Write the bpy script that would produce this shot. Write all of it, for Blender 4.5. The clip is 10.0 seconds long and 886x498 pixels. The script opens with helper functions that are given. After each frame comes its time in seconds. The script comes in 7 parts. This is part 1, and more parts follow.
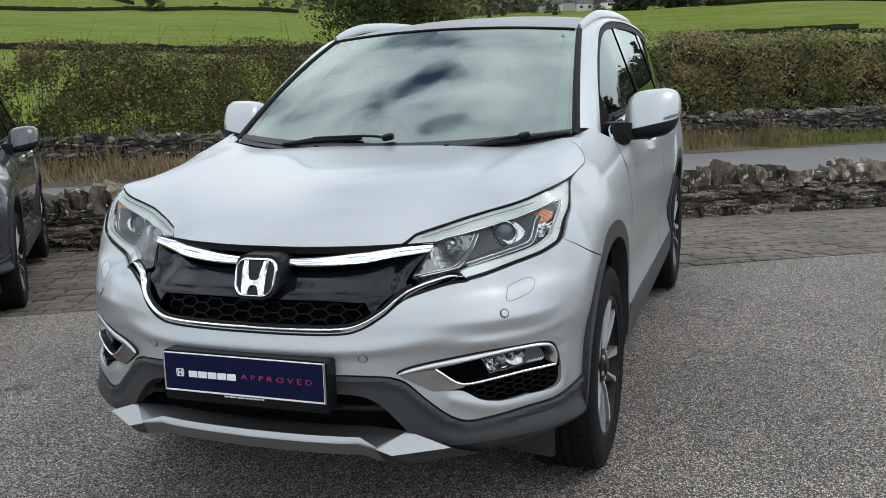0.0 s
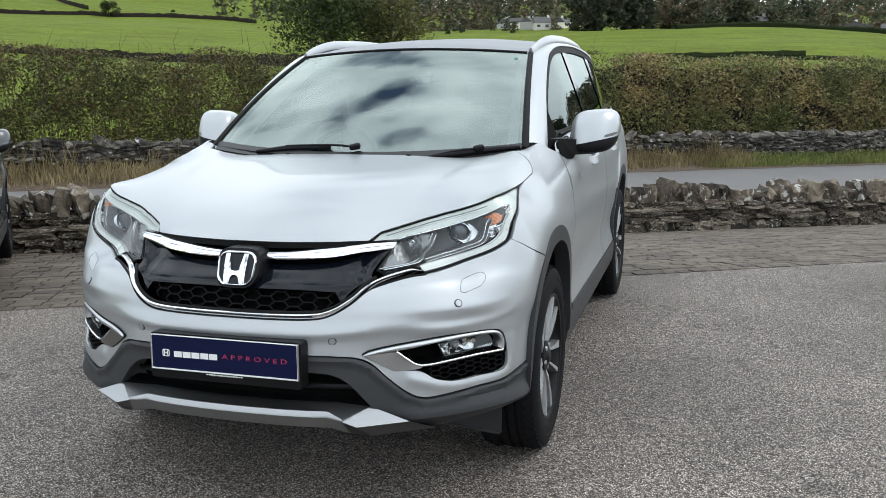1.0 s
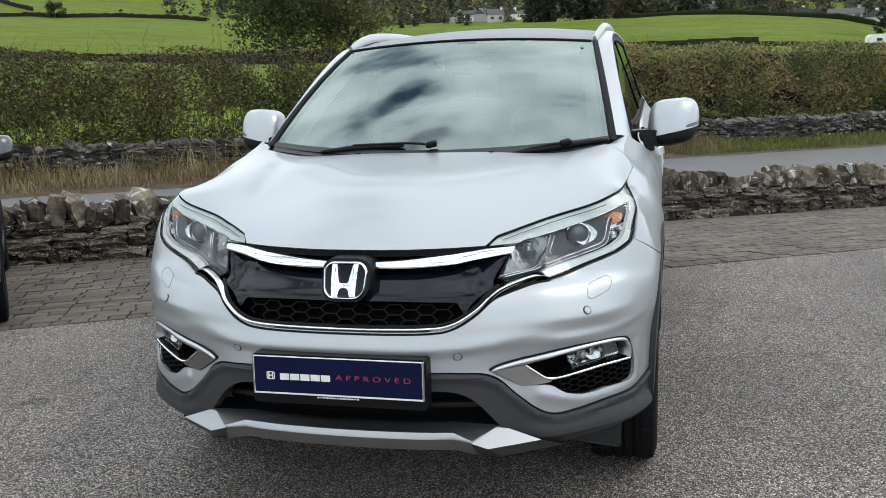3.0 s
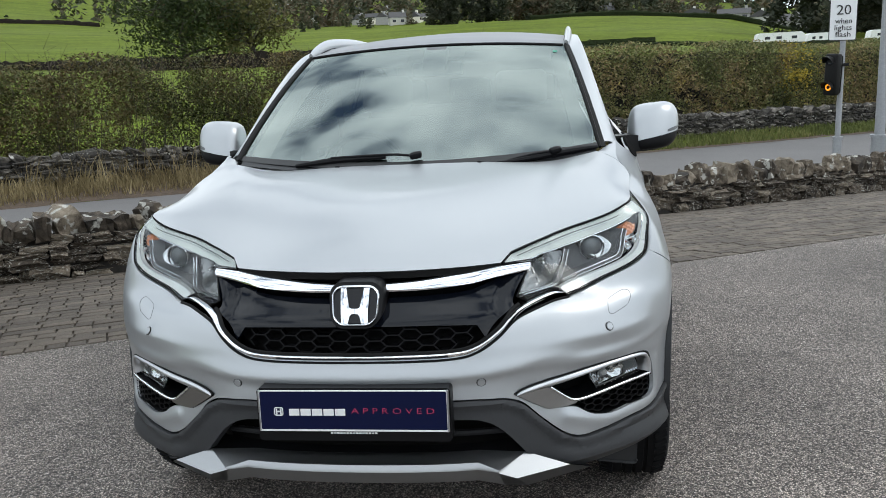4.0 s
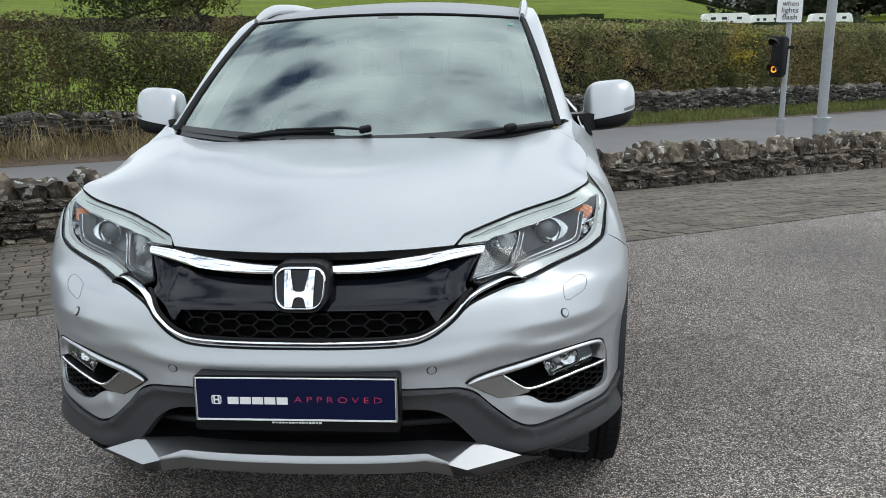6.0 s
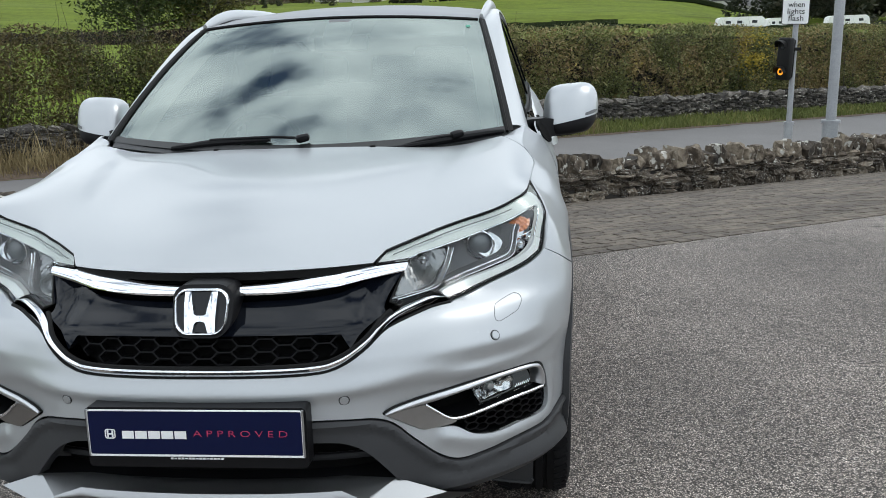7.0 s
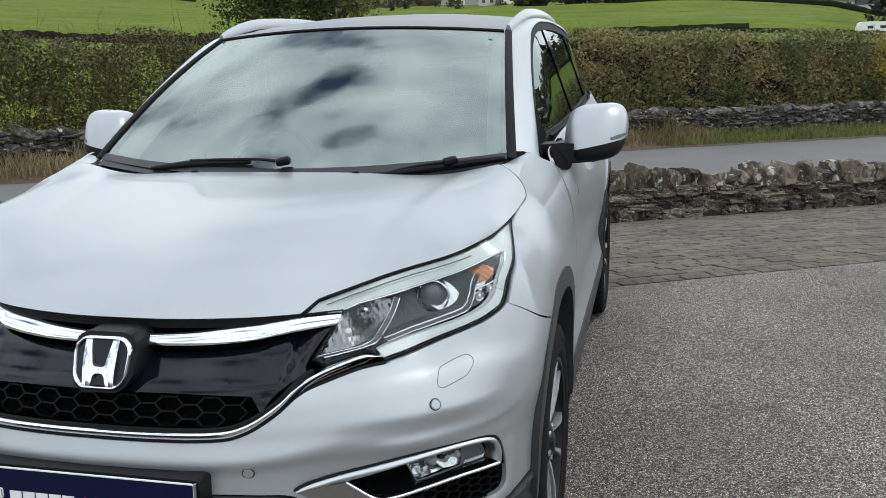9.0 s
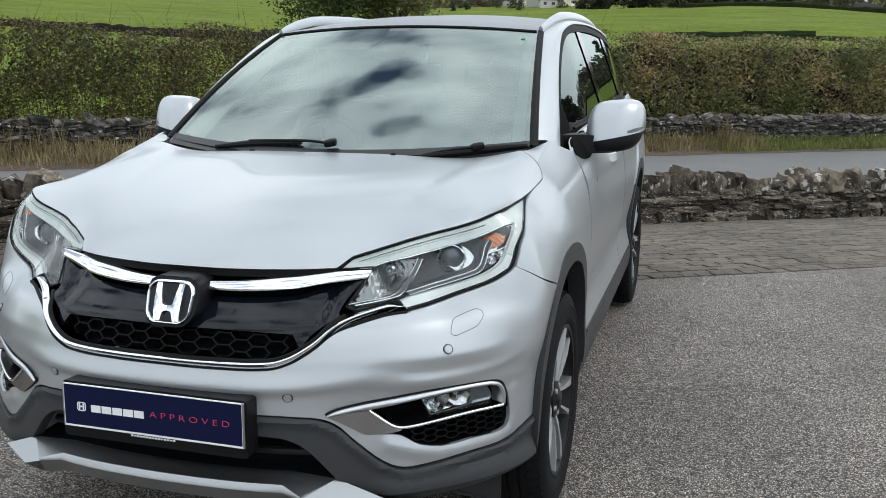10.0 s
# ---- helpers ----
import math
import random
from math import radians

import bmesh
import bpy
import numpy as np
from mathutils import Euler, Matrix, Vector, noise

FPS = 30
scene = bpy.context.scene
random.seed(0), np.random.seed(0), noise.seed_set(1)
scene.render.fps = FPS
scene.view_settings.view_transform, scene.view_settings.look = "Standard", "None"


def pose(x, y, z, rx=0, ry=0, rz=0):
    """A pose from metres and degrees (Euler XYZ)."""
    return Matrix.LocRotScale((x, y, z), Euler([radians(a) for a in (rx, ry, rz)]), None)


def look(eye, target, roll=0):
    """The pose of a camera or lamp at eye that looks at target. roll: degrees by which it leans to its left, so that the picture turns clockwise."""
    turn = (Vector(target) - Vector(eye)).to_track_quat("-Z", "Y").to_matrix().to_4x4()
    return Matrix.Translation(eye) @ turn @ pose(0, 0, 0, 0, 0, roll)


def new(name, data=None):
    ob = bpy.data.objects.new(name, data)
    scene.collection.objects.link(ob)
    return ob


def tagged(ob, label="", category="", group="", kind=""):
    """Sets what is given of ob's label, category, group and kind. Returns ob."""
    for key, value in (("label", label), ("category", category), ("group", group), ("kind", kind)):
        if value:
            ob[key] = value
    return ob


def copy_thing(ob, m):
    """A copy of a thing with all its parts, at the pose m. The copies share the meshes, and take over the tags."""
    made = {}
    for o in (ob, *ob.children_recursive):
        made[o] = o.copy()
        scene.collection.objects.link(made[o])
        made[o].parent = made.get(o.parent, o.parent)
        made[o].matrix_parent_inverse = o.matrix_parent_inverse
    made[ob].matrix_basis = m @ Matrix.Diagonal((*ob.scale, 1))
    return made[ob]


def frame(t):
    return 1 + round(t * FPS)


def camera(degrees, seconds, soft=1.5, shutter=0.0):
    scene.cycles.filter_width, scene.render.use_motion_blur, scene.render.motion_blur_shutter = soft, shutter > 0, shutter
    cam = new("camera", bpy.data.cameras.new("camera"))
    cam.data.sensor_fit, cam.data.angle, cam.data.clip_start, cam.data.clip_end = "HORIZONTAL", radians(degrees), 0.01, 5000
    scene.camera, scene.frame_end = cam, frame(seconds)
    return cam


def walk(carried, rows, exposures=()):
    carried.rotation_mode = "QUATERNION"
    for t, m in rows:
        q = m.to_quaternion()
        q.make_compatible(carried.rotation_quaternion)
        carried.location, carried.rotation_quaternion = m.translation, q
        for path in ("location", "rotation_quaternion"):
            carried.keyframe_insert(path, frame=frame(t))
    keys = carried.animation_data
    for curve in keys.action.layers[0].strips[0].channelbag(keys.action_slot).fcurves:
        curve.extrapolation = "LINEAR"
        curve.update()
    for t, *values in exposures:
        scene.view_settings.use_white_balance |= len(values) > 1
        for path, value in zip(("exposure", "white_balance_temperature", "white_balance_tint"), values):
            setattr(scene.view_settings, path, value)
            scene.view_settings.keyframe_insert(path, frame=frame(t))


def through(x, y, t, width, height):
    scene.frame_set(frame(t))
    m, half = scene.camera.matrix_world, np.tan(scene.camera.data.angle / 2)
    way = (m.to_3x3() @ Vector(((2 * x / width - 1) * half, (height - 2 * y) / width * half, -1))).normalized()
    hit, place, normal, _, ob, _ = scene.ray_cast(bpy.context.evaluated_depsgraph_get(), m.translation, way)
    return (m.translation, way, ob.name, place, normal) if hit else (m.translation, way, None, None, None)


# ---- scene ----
cam = camera(53.0, 10.0, 0.92)
PATH = [
    (0, (1.368, -2.068, 1.385), (0.703, -0.224, 0.988), -2.3),
    (0.5, (1.437, -2.283, 1.384), (0.838, -0.411, 1.012), -1.5),
    (1, (1.458, -2.393, 1.397), (0.889, -0.512, 1.029), -0.7),
    (1.5, (1.287, -2.444, 1.396), (0.736, -0.559, 1.015), -0.5),
    (2, (1.107, -2.475, 1.391), (0.556, -0.592, 1.001), -0.8),
    (2.2, (1.064, -2.463, 1.385), (0.515, -0.58, 0.994), -0.9),
    (3.3, (0.853, -2.264, 1.406), (0.422, -0.349, 1.024), -2.5),
    (3.5, (0.797, -2.243, 1.406), (0.406, -0.319, 1.023), -2.7),
    (4, (0.591, -2.219, 1.432), (0.31, -0.277, 1.046), -2.9),
    (4.5, (0.497, -2.186, 1.441), (0.306, -0.236, 1.039), -2.7),
    (5, (0.461, -2.18, 1.445), (0.316, -0.231, 1.02), -2.0),
    (5.2, (0.452, -2.191, 1.435), (0.31, -0.243, 1.003), -1.8),
    (6.3, (0.641, -2.04, 1.431), (0.478, -0.098, 0.978), -1.1),
    (6.5, (0.697, -2.001, 1.424), (0.529, -0.059, 0.977), -1.4),
    (7, (0.796, -1.883, 1.407), (0.597, 0.059, 0.974), -2.0),
    (7.5, (0.873, -1.683, 1.405), (0.633, 0.258, 0.989), -2.4),
    (8, (0.906, -1.565, 1.41), (0.606, 0.371, 1.007), -2.4),
    (8.5, (0.979, -1.519, 1.42), (0.601, 0.402, 1.011), -2.1),
    (9, (1.154, -1.494, 1.438), (0.695, 0.406, 1.019), -1.5),
    (9.5, (1.247, -1.628, 1.411), (0.72, 0.253, 0.984), -0.7),
    (10, (1.323, -1.796, 1.421), (0.749, 0.074, 1.005), -0.2),
]
walk(cam, [(t, look(eye, target, roll)) for t, eye, target, roll in PATH],
     exposures=((0.0, -0.20), (0.5, -0.06), (1.0, 0.06), (2.0, 0.07), (3.5, -0.12), (5.0, -0.15), (7.0, -0.14), (9.0, -0.18), (10.0, -0.10)))

# ---- light ----
world = bpy.data.worlds.new("sky")
scene.world = world
world.use_nodes = True
wn, wl = world.node_tree.nodes, world.node_tree.links
wn.clear()
w_out = wn.new("ShaderNodeOutputWorld")
w_bg = wn.new("ShaderNodeBackground")
w_sky = wn.new("ShaderNodeTexSky")
w_sky.sky_type = "NISHITA"
w_sky.sun_disc = False
w_sky.sun_elevation = radians(50)
w_sky.sun_rotation = radians(73)
w_coord = wn.new("ShaderNodeTexCoord")
w_map = wn.new("ShaderNodeMapping")
w_map.inputs["Scale"].default_value = (1.0, 1.0, 1.4)
w_map.inputs["Location"].default_value = (-13.4, -35.23, -13.48)
w_noise = wn.new("ShaderNodeTexNoise")
w_noise.inputs["Scale"].default_value = 5.5
w_noise.inputs["Detail"].default_value = 4.0
w_noise.inputs["Roughness"].default_value = 0.42
w_ramp = wn.new("ShaderNodeValToRGB")
w_ramp.color_ramp.elements[0].position = 0.27
w_ramp.color_ramp.elements[1].position = 0.43
w_cloud = wn.new("ShaderNodeValToRGB")
w_cloud.color_ramp.elements[0].position = 0.34
w_cloud.color_ramp.elements[0].color = (9.4, 10.7, 12.0, 1)
w_cloud.color_ramp.elements[1].position = 0.66
w_cloud.color_ramp.elements[1].color = (19.2, 20.6, 21.6, 1)
w_mix = wn.new("ShaderNodeMixRGB")
wl.new(w_coord.outputs["Generated"], w_map.inputs["Vector"])
wl.new(w_map.outputs["Vector"], w_noise.inputs["Vector"])
wl.new(w_noise.outputs["Fac"], w_ramp.inputs["Fac"])
wl.new(w_noise.outputs["Fac"], w_cloud.inputs["Fac"])
wl.new(w_ramp.outputs["Color"], w_mix.inputs["Fac"])
wl.new(w_sky.outputs["Color"], w_mix.inputs["Color1"])
wl.new(w_cloud.outputs["Color"], w_mix.inputs["Color2"])
wl.new(w_mix.outputs["Color"], w_bg.inputs["Color"])
w_bg.inputs["Strength"].default_value = 0.1
wl.new(w_bg.outputs["Background"], w_out.inputs["Surface"])

sun = new("sun", bpy.data.lights.new("sun", "SUN"))
sun.data.energy = 0.9
sun.data.angle = radians(26)
sun.data.color = (1.0, 0.98, 0.94)
sun.matrix_world = look((0, 0, 30), (-16, -5, 10))

# ---- helpers ----
def mat(name, color, rough=0.6, metal=0.0, grain=None, spread=0.25, bump=0.0, coat=0.0, blotch=None, blotch_spread=0.15, island=0.0, spec=None):
    """A surface with fine grain and larger blotches, in metres."""
    m = bpy.data.materials.new(name)
    m.use_nodes = True
    n, l = m.node_tree.nodes, m.node_tree.links
    b = n["Principled BSDF"]
    b.inputs["Roughness"].default_value = rough
    b.inputs["Metallic"].default_value = metal
    b.inputs["Coat Weight"].default_value = coat
    b.inputs["Coat Roughness"].default_value = 0.03
    b.inputs["Base Color"].default_value = (*color, 1)
    if spec is not None:
        b.inputs["Specular IOR Level"].default_value = spec
    value = None
    tc = n.new("ShaderNodeTexCoord")
    for scale, amount, detail in ((grain, spread, 6.0), (blotch, blotch_spread, 3.0)):
        if not scale:
            continue
        t = n.new("ShaderNodeTexNoise")
        t.inputs["Scale"].default_value = scale
        t.inputs["Detail"].default_value = detail
        t.inputs["Roughness"].default_value = 0.65
        l.new(tc.outputs["Object"], t.inputs["Vector"])
        r = n.new("ShaderNodeMapRange")
        r.inputs["From Min"].default_value, r.inputs["From Max"].default_value = 0.3, 0.7
        r.inputs["To Min"].default_value, r.inputs["To Max"].default_value = 1 - amount, 1 + amount
        l.new(t.outputs["Fac"], r.inputs["Value"])
        if value is None:
            value = r.outputs["Result"]
            if bump:
                bp = n.new("ShaderNodeBump")
                bp.inputs["Strength"].default_value = min(1.0, bump)
                bp.inputs["Distance"].default_value = 0.3 / scale
                l.new(t.outputs["Fac"], bp.inputs["Height"])
                l.new(bp.outputs["Normal"], b.inputs["Normal"])
        else:
            mu = n.new("ShaderNodeMath")
            mu.operation = "MULTIPLY"
            l.new(value, mu.inputs[0]), l.new(r.outputs["Result"], mu.inputs[1])
            value = mu.outputs[0]
    if island:
        oi = n.new("ShaderNodeObjectInfo")
        ge = n.new("ShaderNodeNewGeometry")
        ad = n.new("ShaderNodeMath")
        ad.operation = "ADD"
        fr = n.new("ShaderNodeMath")
        fr.operation = "FRACT"
        l.new(oi.outputs["Random"], ad.inputs[0]), l.new(ge.outputs["Random Per Island"], ad.inputs[1])
        l.new(ad.outputs[0], fr.inputs[0])
        r = n.new("ShaderNodeMapRange")
        r.inputs["To Min"].default_value, r.inputs["To Max"].default_value = 1 - island, 1 + island
        l.new(fr.outputs[0], r.inputs["Value"])
        if value is None:
            value = r.outputs["Result"]
        else:
            mu = n.new("ShaderNodeMath")
            mu.operation = "MULTIPLY"
            l.new(value, mu.inputs[0]), l.new(r.outputs["Result"], mu.inputs[1])
            value = mu.outputs[0]
    if value is not None:
        v = n.new("ShaderNodeVectorMath")
        v.operation = "SCALE"
        v.inputs[0].default_value = color
        l.new(value, v.inputs["Scale"])
        l.new(v.outputs["Vector"], b.inputs["Base Color"])
    return m


def obj(name, bm, material, smooth=None):
    """Link a bmesh as one mesh object; smooth: the angle in degrees under which edges are shaded round."""
    me = bpy.data.meshes.new(name)
    bm.normal_update()
    if smooth is not None:
        for f in bm.faces:
            f.smooth = True
        lim = radians(smooth)
        for e in bm.edges:
            if len(e.link_faces) == 2 and e.calc_face_angle(0) > lim:
                e.smooth = False
    bm.to_mesh(me)
    bm.free()
    mats = material if isinstance(material, (list, tuple)) else [material]
    for m in mats:
        me.materials.append(m)
    return new(name, me)


def part(name, bm, material, parent, label="", smooth=None):
    ob = obj(name, bm, material, smooth)
    ob.parent = parent
    return tagged(ob, label)


def empty(name, m=None, **tags):
    e = new(name)
    e.empty_display_size = 0.1
    if m is not None:
        e.matrix_world = m
    return tagged(e, **tags)


def add_box(bm, size, m=None, bevel=0.0, seg=1):
    """A box of that size, centred, at the pose m, added to bm."""
    r = bmesh.ops.create_cube(bm, size=1.0, matrix=(m or Matrix()) @ Matrix.Diagonal((*size, 1)))
    vs = r["verts"]
    if bevel:
        es = {e for v in vs for e in v.link_edges}
        bmesh.ops.bevel(bm, geom=list(es), offset=bevel, segments=seg, affect="EDGES", profile=0.5)
    return vs


def box(size, m=None, bevel=0.0, seg=1):
    bm = bmesh.new()
    add_box(bm, size, m, bevel, seg)
    return bm


def add_cyl(bm, r1, r2, h, m=None, seg=16, caps=True):
    return bmesh.ops.create_cone(bm, cap_ends=caps, segments=seg, radius1=r1, radius2=r2, depth=h, matrix=m or Matrix())["verts"]


def sheet(name, xs, ys, height, material, to_world=lambda a, b: (a, b), smooth=60):
    """A height field over a grid of stations."""
    bm = bmesh.new()
    rows = []
    for b in ys:
        row = []
        for a in xs:
            x, y = to_world(a, b)
            row.append(bm.verts.new((x, y, height(x, y))))
        rows.append(row)
    for j in range(len(ys) - 1):
        for i in range(len(xs) - 1):
            bm.faces.new((rows[j][i], rows[j][i + 1], rows[j + 1][i + 1], rows[j + 1][i]))
    return obj(name, bm, material, smooth)


def clamp(v, a, b):
    return max(a, min(b, v))


def mixf(a, b, t):
    return a + (b - a) * t


def table(v, knots):
    """Piecewise smooth value from (key, value) knots."""
    if v <= knots[0][0]:
        return knots[0][1]
    for (a, p), (b, q) in zip(knots, knots[1:]):
        if v <= b:
            t = (v - a) / (b - a)
            return p + (q - p) * t * t * (3 - 2 * t)
    return knots[-1][1]


# ---- lie of the land: s runs along the low wall, d across it, away from the forecourt ----
EX, EY = 0.781, 0.625
WALL_Y0 = 8.17


def to_sd(x, y):
    return x * EX + (y - WALL_Y0) * EY, -x * EY + (y - WALL_Y0) * EX


def from_sd(s, d):
    return s * EX - d * EY, WALL_Y0 + s * EY + d * EX


def z_wall(s):
    return -0.42 - 0.0445 * clamp(s, -16.0, 26.0)


def y_border(x):
    return 3.55 + 0.53 * x


def z_yard(x, y):
    """Forecourt: level as far as the paving's edge, then a ramp down to the low wall."""
    s, d = to_sd(x, y)
    yb, yw = y_border(x), WALL_Y0 + 0.8 * x
    if y <= yb:
        return 0.0
    t = clamp((y - yb) / max(yw - yb, 0.6), 0.0, 1.2)
    return t * z_wall(s)


def z_far(s):
    """Level of the lane's far edge."""
    return -0.55 - 0.022 * clamp(s, -30.0, 34.0)


HILL = ((18.0, -0.5), (40.0, 0.9), (60.0, 2.3), (75.0, 2.8), (110.0, 3.4), (135.0, 3.9), (170.0, 8.0), (235.0, 14.0), (300.0, 16.5), (400.0, 24.5), (700.0, 58.0), (1500.0, 120.0))


def z_hill(x, y):
    r = max(y, 0.45 * math.hypot(x, y), 18.0)
    z = table(r, HILL)
    a = x / max(r, 1.0)
    z += clamp(-a - 0.35, 0.0, 0.9) * min((r / 400.0) ** 2, 2.0) * 45
    z -= 1.9 * step_up(a, 0.10, 0.26) * step_up(r, 80.0, 150.0)
    z -= 0.7 * step_up(a, 0.12, 0.22) * step_up(r, 40.0, 80.0) * (1 - step_up(r, 115.0, 140.0))
    z -= 1.3 * step_up(a, 0.05, 0.13) * step_up(r, 150.0, 215.0) + 3.2 * step_up(a, 0.17, 0.26) * step_up(r, 140.0, 215.0)
    z -= clamp(a + 0.12, 0.0, 0.5) * clamp((r - 240.0) / 200.0, 0.0, 4.0) * 22
    return z


def z_land(x, y):
    s, d = to_sd(x, y)
    if d < 0.2:
        return z_yard(x, y) - 0.03
    if d < 0.9:
        return z_wall(s) - 0.02
    if d < 8.2:
        return mixf(z_wall(s) - 0.05, z_far(s), (d - 0.9) / 7.3) - 0.03
    verge = z_far(s) + 0.16 * step_up(d, 8.2, 9.3)
    k = step_up(d, 11.5, 34.0)
    return mixf(verge, z_hill(x, y), k)


def step_up(v, a, b):
    t = clamp((v - a) / (b - a), 0.0, 1.0)
    return t * t * (3 - 2 * t)

# ---- materials ----
def glassy(name, tint, ior=1.5, rough=0.0, gloss=(1, 1, 1)):
    """Thin glass: clear straight through, with a Fresnel gloss."""
    m = bpy.data.materials.new(name)
    m.use_nodes = True
    n, l = m.node_tree.nodes, m.node_tree.links
    n.clear()
    out = n.new("ShaderNodeOutputMaterial")
    mx = n.new("ShaderNodeMixShader")
    tr = n.new("ShaderNodeBsdfTransparent")
    tr.inputs["Color"].default_value = (*tint, 1)
    gl = n.new("ShaderNodeBsdfGlossy")
    gl.inputs["Roughness"].default_value = rough
    gl.inputs["Color"].default_value = (*gloss, 1)
    fr = n.new("ShaderNodeFresnel")
    fr.inputs["IOR"].default_value = ior
    l.new(fr.outputs["Fac"], mx.inputs["Fac"])
    l.new(tr.outputs["BSDF"], mx.inputs[1])
    l.new(gl.outputs["BSDF"], mx.inputs[2])
    l.new(mx.outputs["Shader"], out.inputs["Surface"])
    return m


ROAD = mat("road_asphalt", (0.130, 0.125, 0.124), 0.8, grain=90, spread=0.2, bump=0.2, blotch=0.6, blotch_spread=0.08)
SILVER = mat("silver_paint", (0.436, 0.454, 0.472), 0.37, metal=0.68, coat=0.35, grain=900, spread=0.06)
ROOF_PAINT = mat("roof_paint", (0.27, 0.28, 0.295), 0.5, metal=0.6, grain=900, spread=0.06, spec=0.3)
CLADDING = mat("grey_plastic", (0.034, 0.035, 0.0375), 0.46, grain=500, spread=0.15, bump=0.08, spec=0.3)
BLACK = mat("black_plastic", (0.006, 0.006, 0.007), 0.42, grain=300, spread=0.1, spec=0.16)
PIANO = mat("gloss_black", (0.003, 0.004, 0.007), 0.06, grain=200, spread=0.05, spec=0.3)
VOID = mat("black_mesh_back", (0.003, 0.003, 0.003), 0.9, grain=60, spread=0.2, spec=0.1)
CHROME = mat("chrome", (0.82, 0.83, 0.85), 0.07, metal=1.0, grain=30, spread=0.02)
SATIN = mat("satin_silver", (0.55, 0.56, 0.58), 0.30, metal=1.0, grain=60, spread=0.03)
RUBBER = mat("tyre_rubber", (0.008, 0.008, 0.009), 0.8, grain=60, spread=0.2, bump=0.1, spec=0.12)
SEAL = mat("black_seal", (0.005, 0.005, 0.005), 0.6, grain=80, spread=0.1, spec=0.15)
PILLAR_TRIM = mat("pillar_trim", (0.011, 0.0108, 0.011), 0.6, spec=0.15, grain=200, spread=0.1)
MESH = mat("grille_mesh", (0.003, 0.003, 0.0035), 0.4, grain=300, spread=0.1, spec=0.12)
FRIT = mat("screen_print", (0.014, 0.0145, 0.015), 0.35, grain=80, spread=0.15, spec=0.5)
LAMP_GREY = mat("lamp_housing", (0.10, 0.105, 0.11), 0.35, grain=100, spread=0.08)
BOWL = mat("lamp_reflector", (0.62, 0.63, 0.64), 0.12, metal=1.0, grain=30, spread=0.1)
BRUSHED = mat("brushed_trim", (0.26, 0.25, 0.245), 0.3, metal=1.0, grain=60, spread=0.05)
BOWL_GREY = mat("main_beam_reflector", (0.24, 0.245, 0.25), 0.24, metal=1.0, grain=30, spread=0.15)
LAMP_PALE = mat("frosted_light_guide", (0.68, 0.715, 0.685), 0.28, coat=0.5, grain=60, spread=0.05)
LAMP_WHITE = mat("lamp_light_guide", (0.78, 0.80, 0.78), 0.22, coat=0.6, grain=60, spread=0.05)
AMBER = mat("amber_lens", (0.62, 0.20, 0.07), 0.2, coat=1.0, grain=200, spread=0.2)
NAVY = mat("plate_navy", (0.0035, 0.0065, 0.036), 0.35, spec=0.16, grain=40, spread=0.05)
WHITE = mat("white_print", (0.82, 0.82, 0.82), 0.4, grain=60, spread=0.03)
PINK = mat("pink_print", (0.55, 0.04, 0.11), 0.4, grain=60, spread=0.03)
SEAT = mat("grey_seat_cloth", (0.12, 0.12, 0.12), 0.9, grain=150, spread=0.2, bump=0.2)
DASH = mat("dash_plastic", (0.05, 0.05, 0.052), 0.6, grain=200, spread=0.15)
WINDSCREEN = glassy("windscreen_glass", (0.50, 0.57, 0.55), 3.3, 0.0, (0.84, 0.95, 0.91))
SIDE_GLASS = glassy("side_glass", (0.15, 0.175, 0.168), 1.6, 0.0, (0.72, 0.80, 0.77))
LENS = glassy("lamp_lens", (0.93, 0.95, 0.95), 1.36)
PROJECTOR = mat("projector_lens", (0.09, 0.10, 0.11), 0.05, coat=1.0, grain=30, spread=0.1)
ALLOY = mat("machined_alloy", (0.72, 0.73, 0.74), 0.42, metal=1.0, grain=120, spread=0.05)
ALLOY_DARK = mat("dark_alloy_paint", (0.006, 0.006, 0.007), 0.35, spec=0.2, grain=80, spread=0.1)
SKID_DARK = mat("skid_grey", (0.17, 0.174, 0.18), 0.38, metal=0.5, grain=700, spread=0.05)
SKID = mat("skid_silver", (0.38, 0.388, 0.396), 0.38, metal=1.0, coat=0.0, grain=700, spread=0.05)
FIELD_WALL = mat("dark_field_wall", (0.026, 0.021, 0.018), 0.95, grain=2.5, spread=0.6, bump=0.6, spec=0.05)
DISC = mat("brake_steel", (0.11, 0.105, 0.10), 0.4, metal=1.0, grain=60, spread=0.2)


def nodes_of(m):
    return m.node_tree.nodes, m.node_tree.links


def ramp(n, stops):
    r = n.new("ShaderNodeValToRGB")
    e = r.color_ramp.elements
    while len(e) < len(stops):
        e.new(0.5)
    for k, (p, c) in zip(e, stops):
        k.position, k.color = p, (*c, 1)
    return r


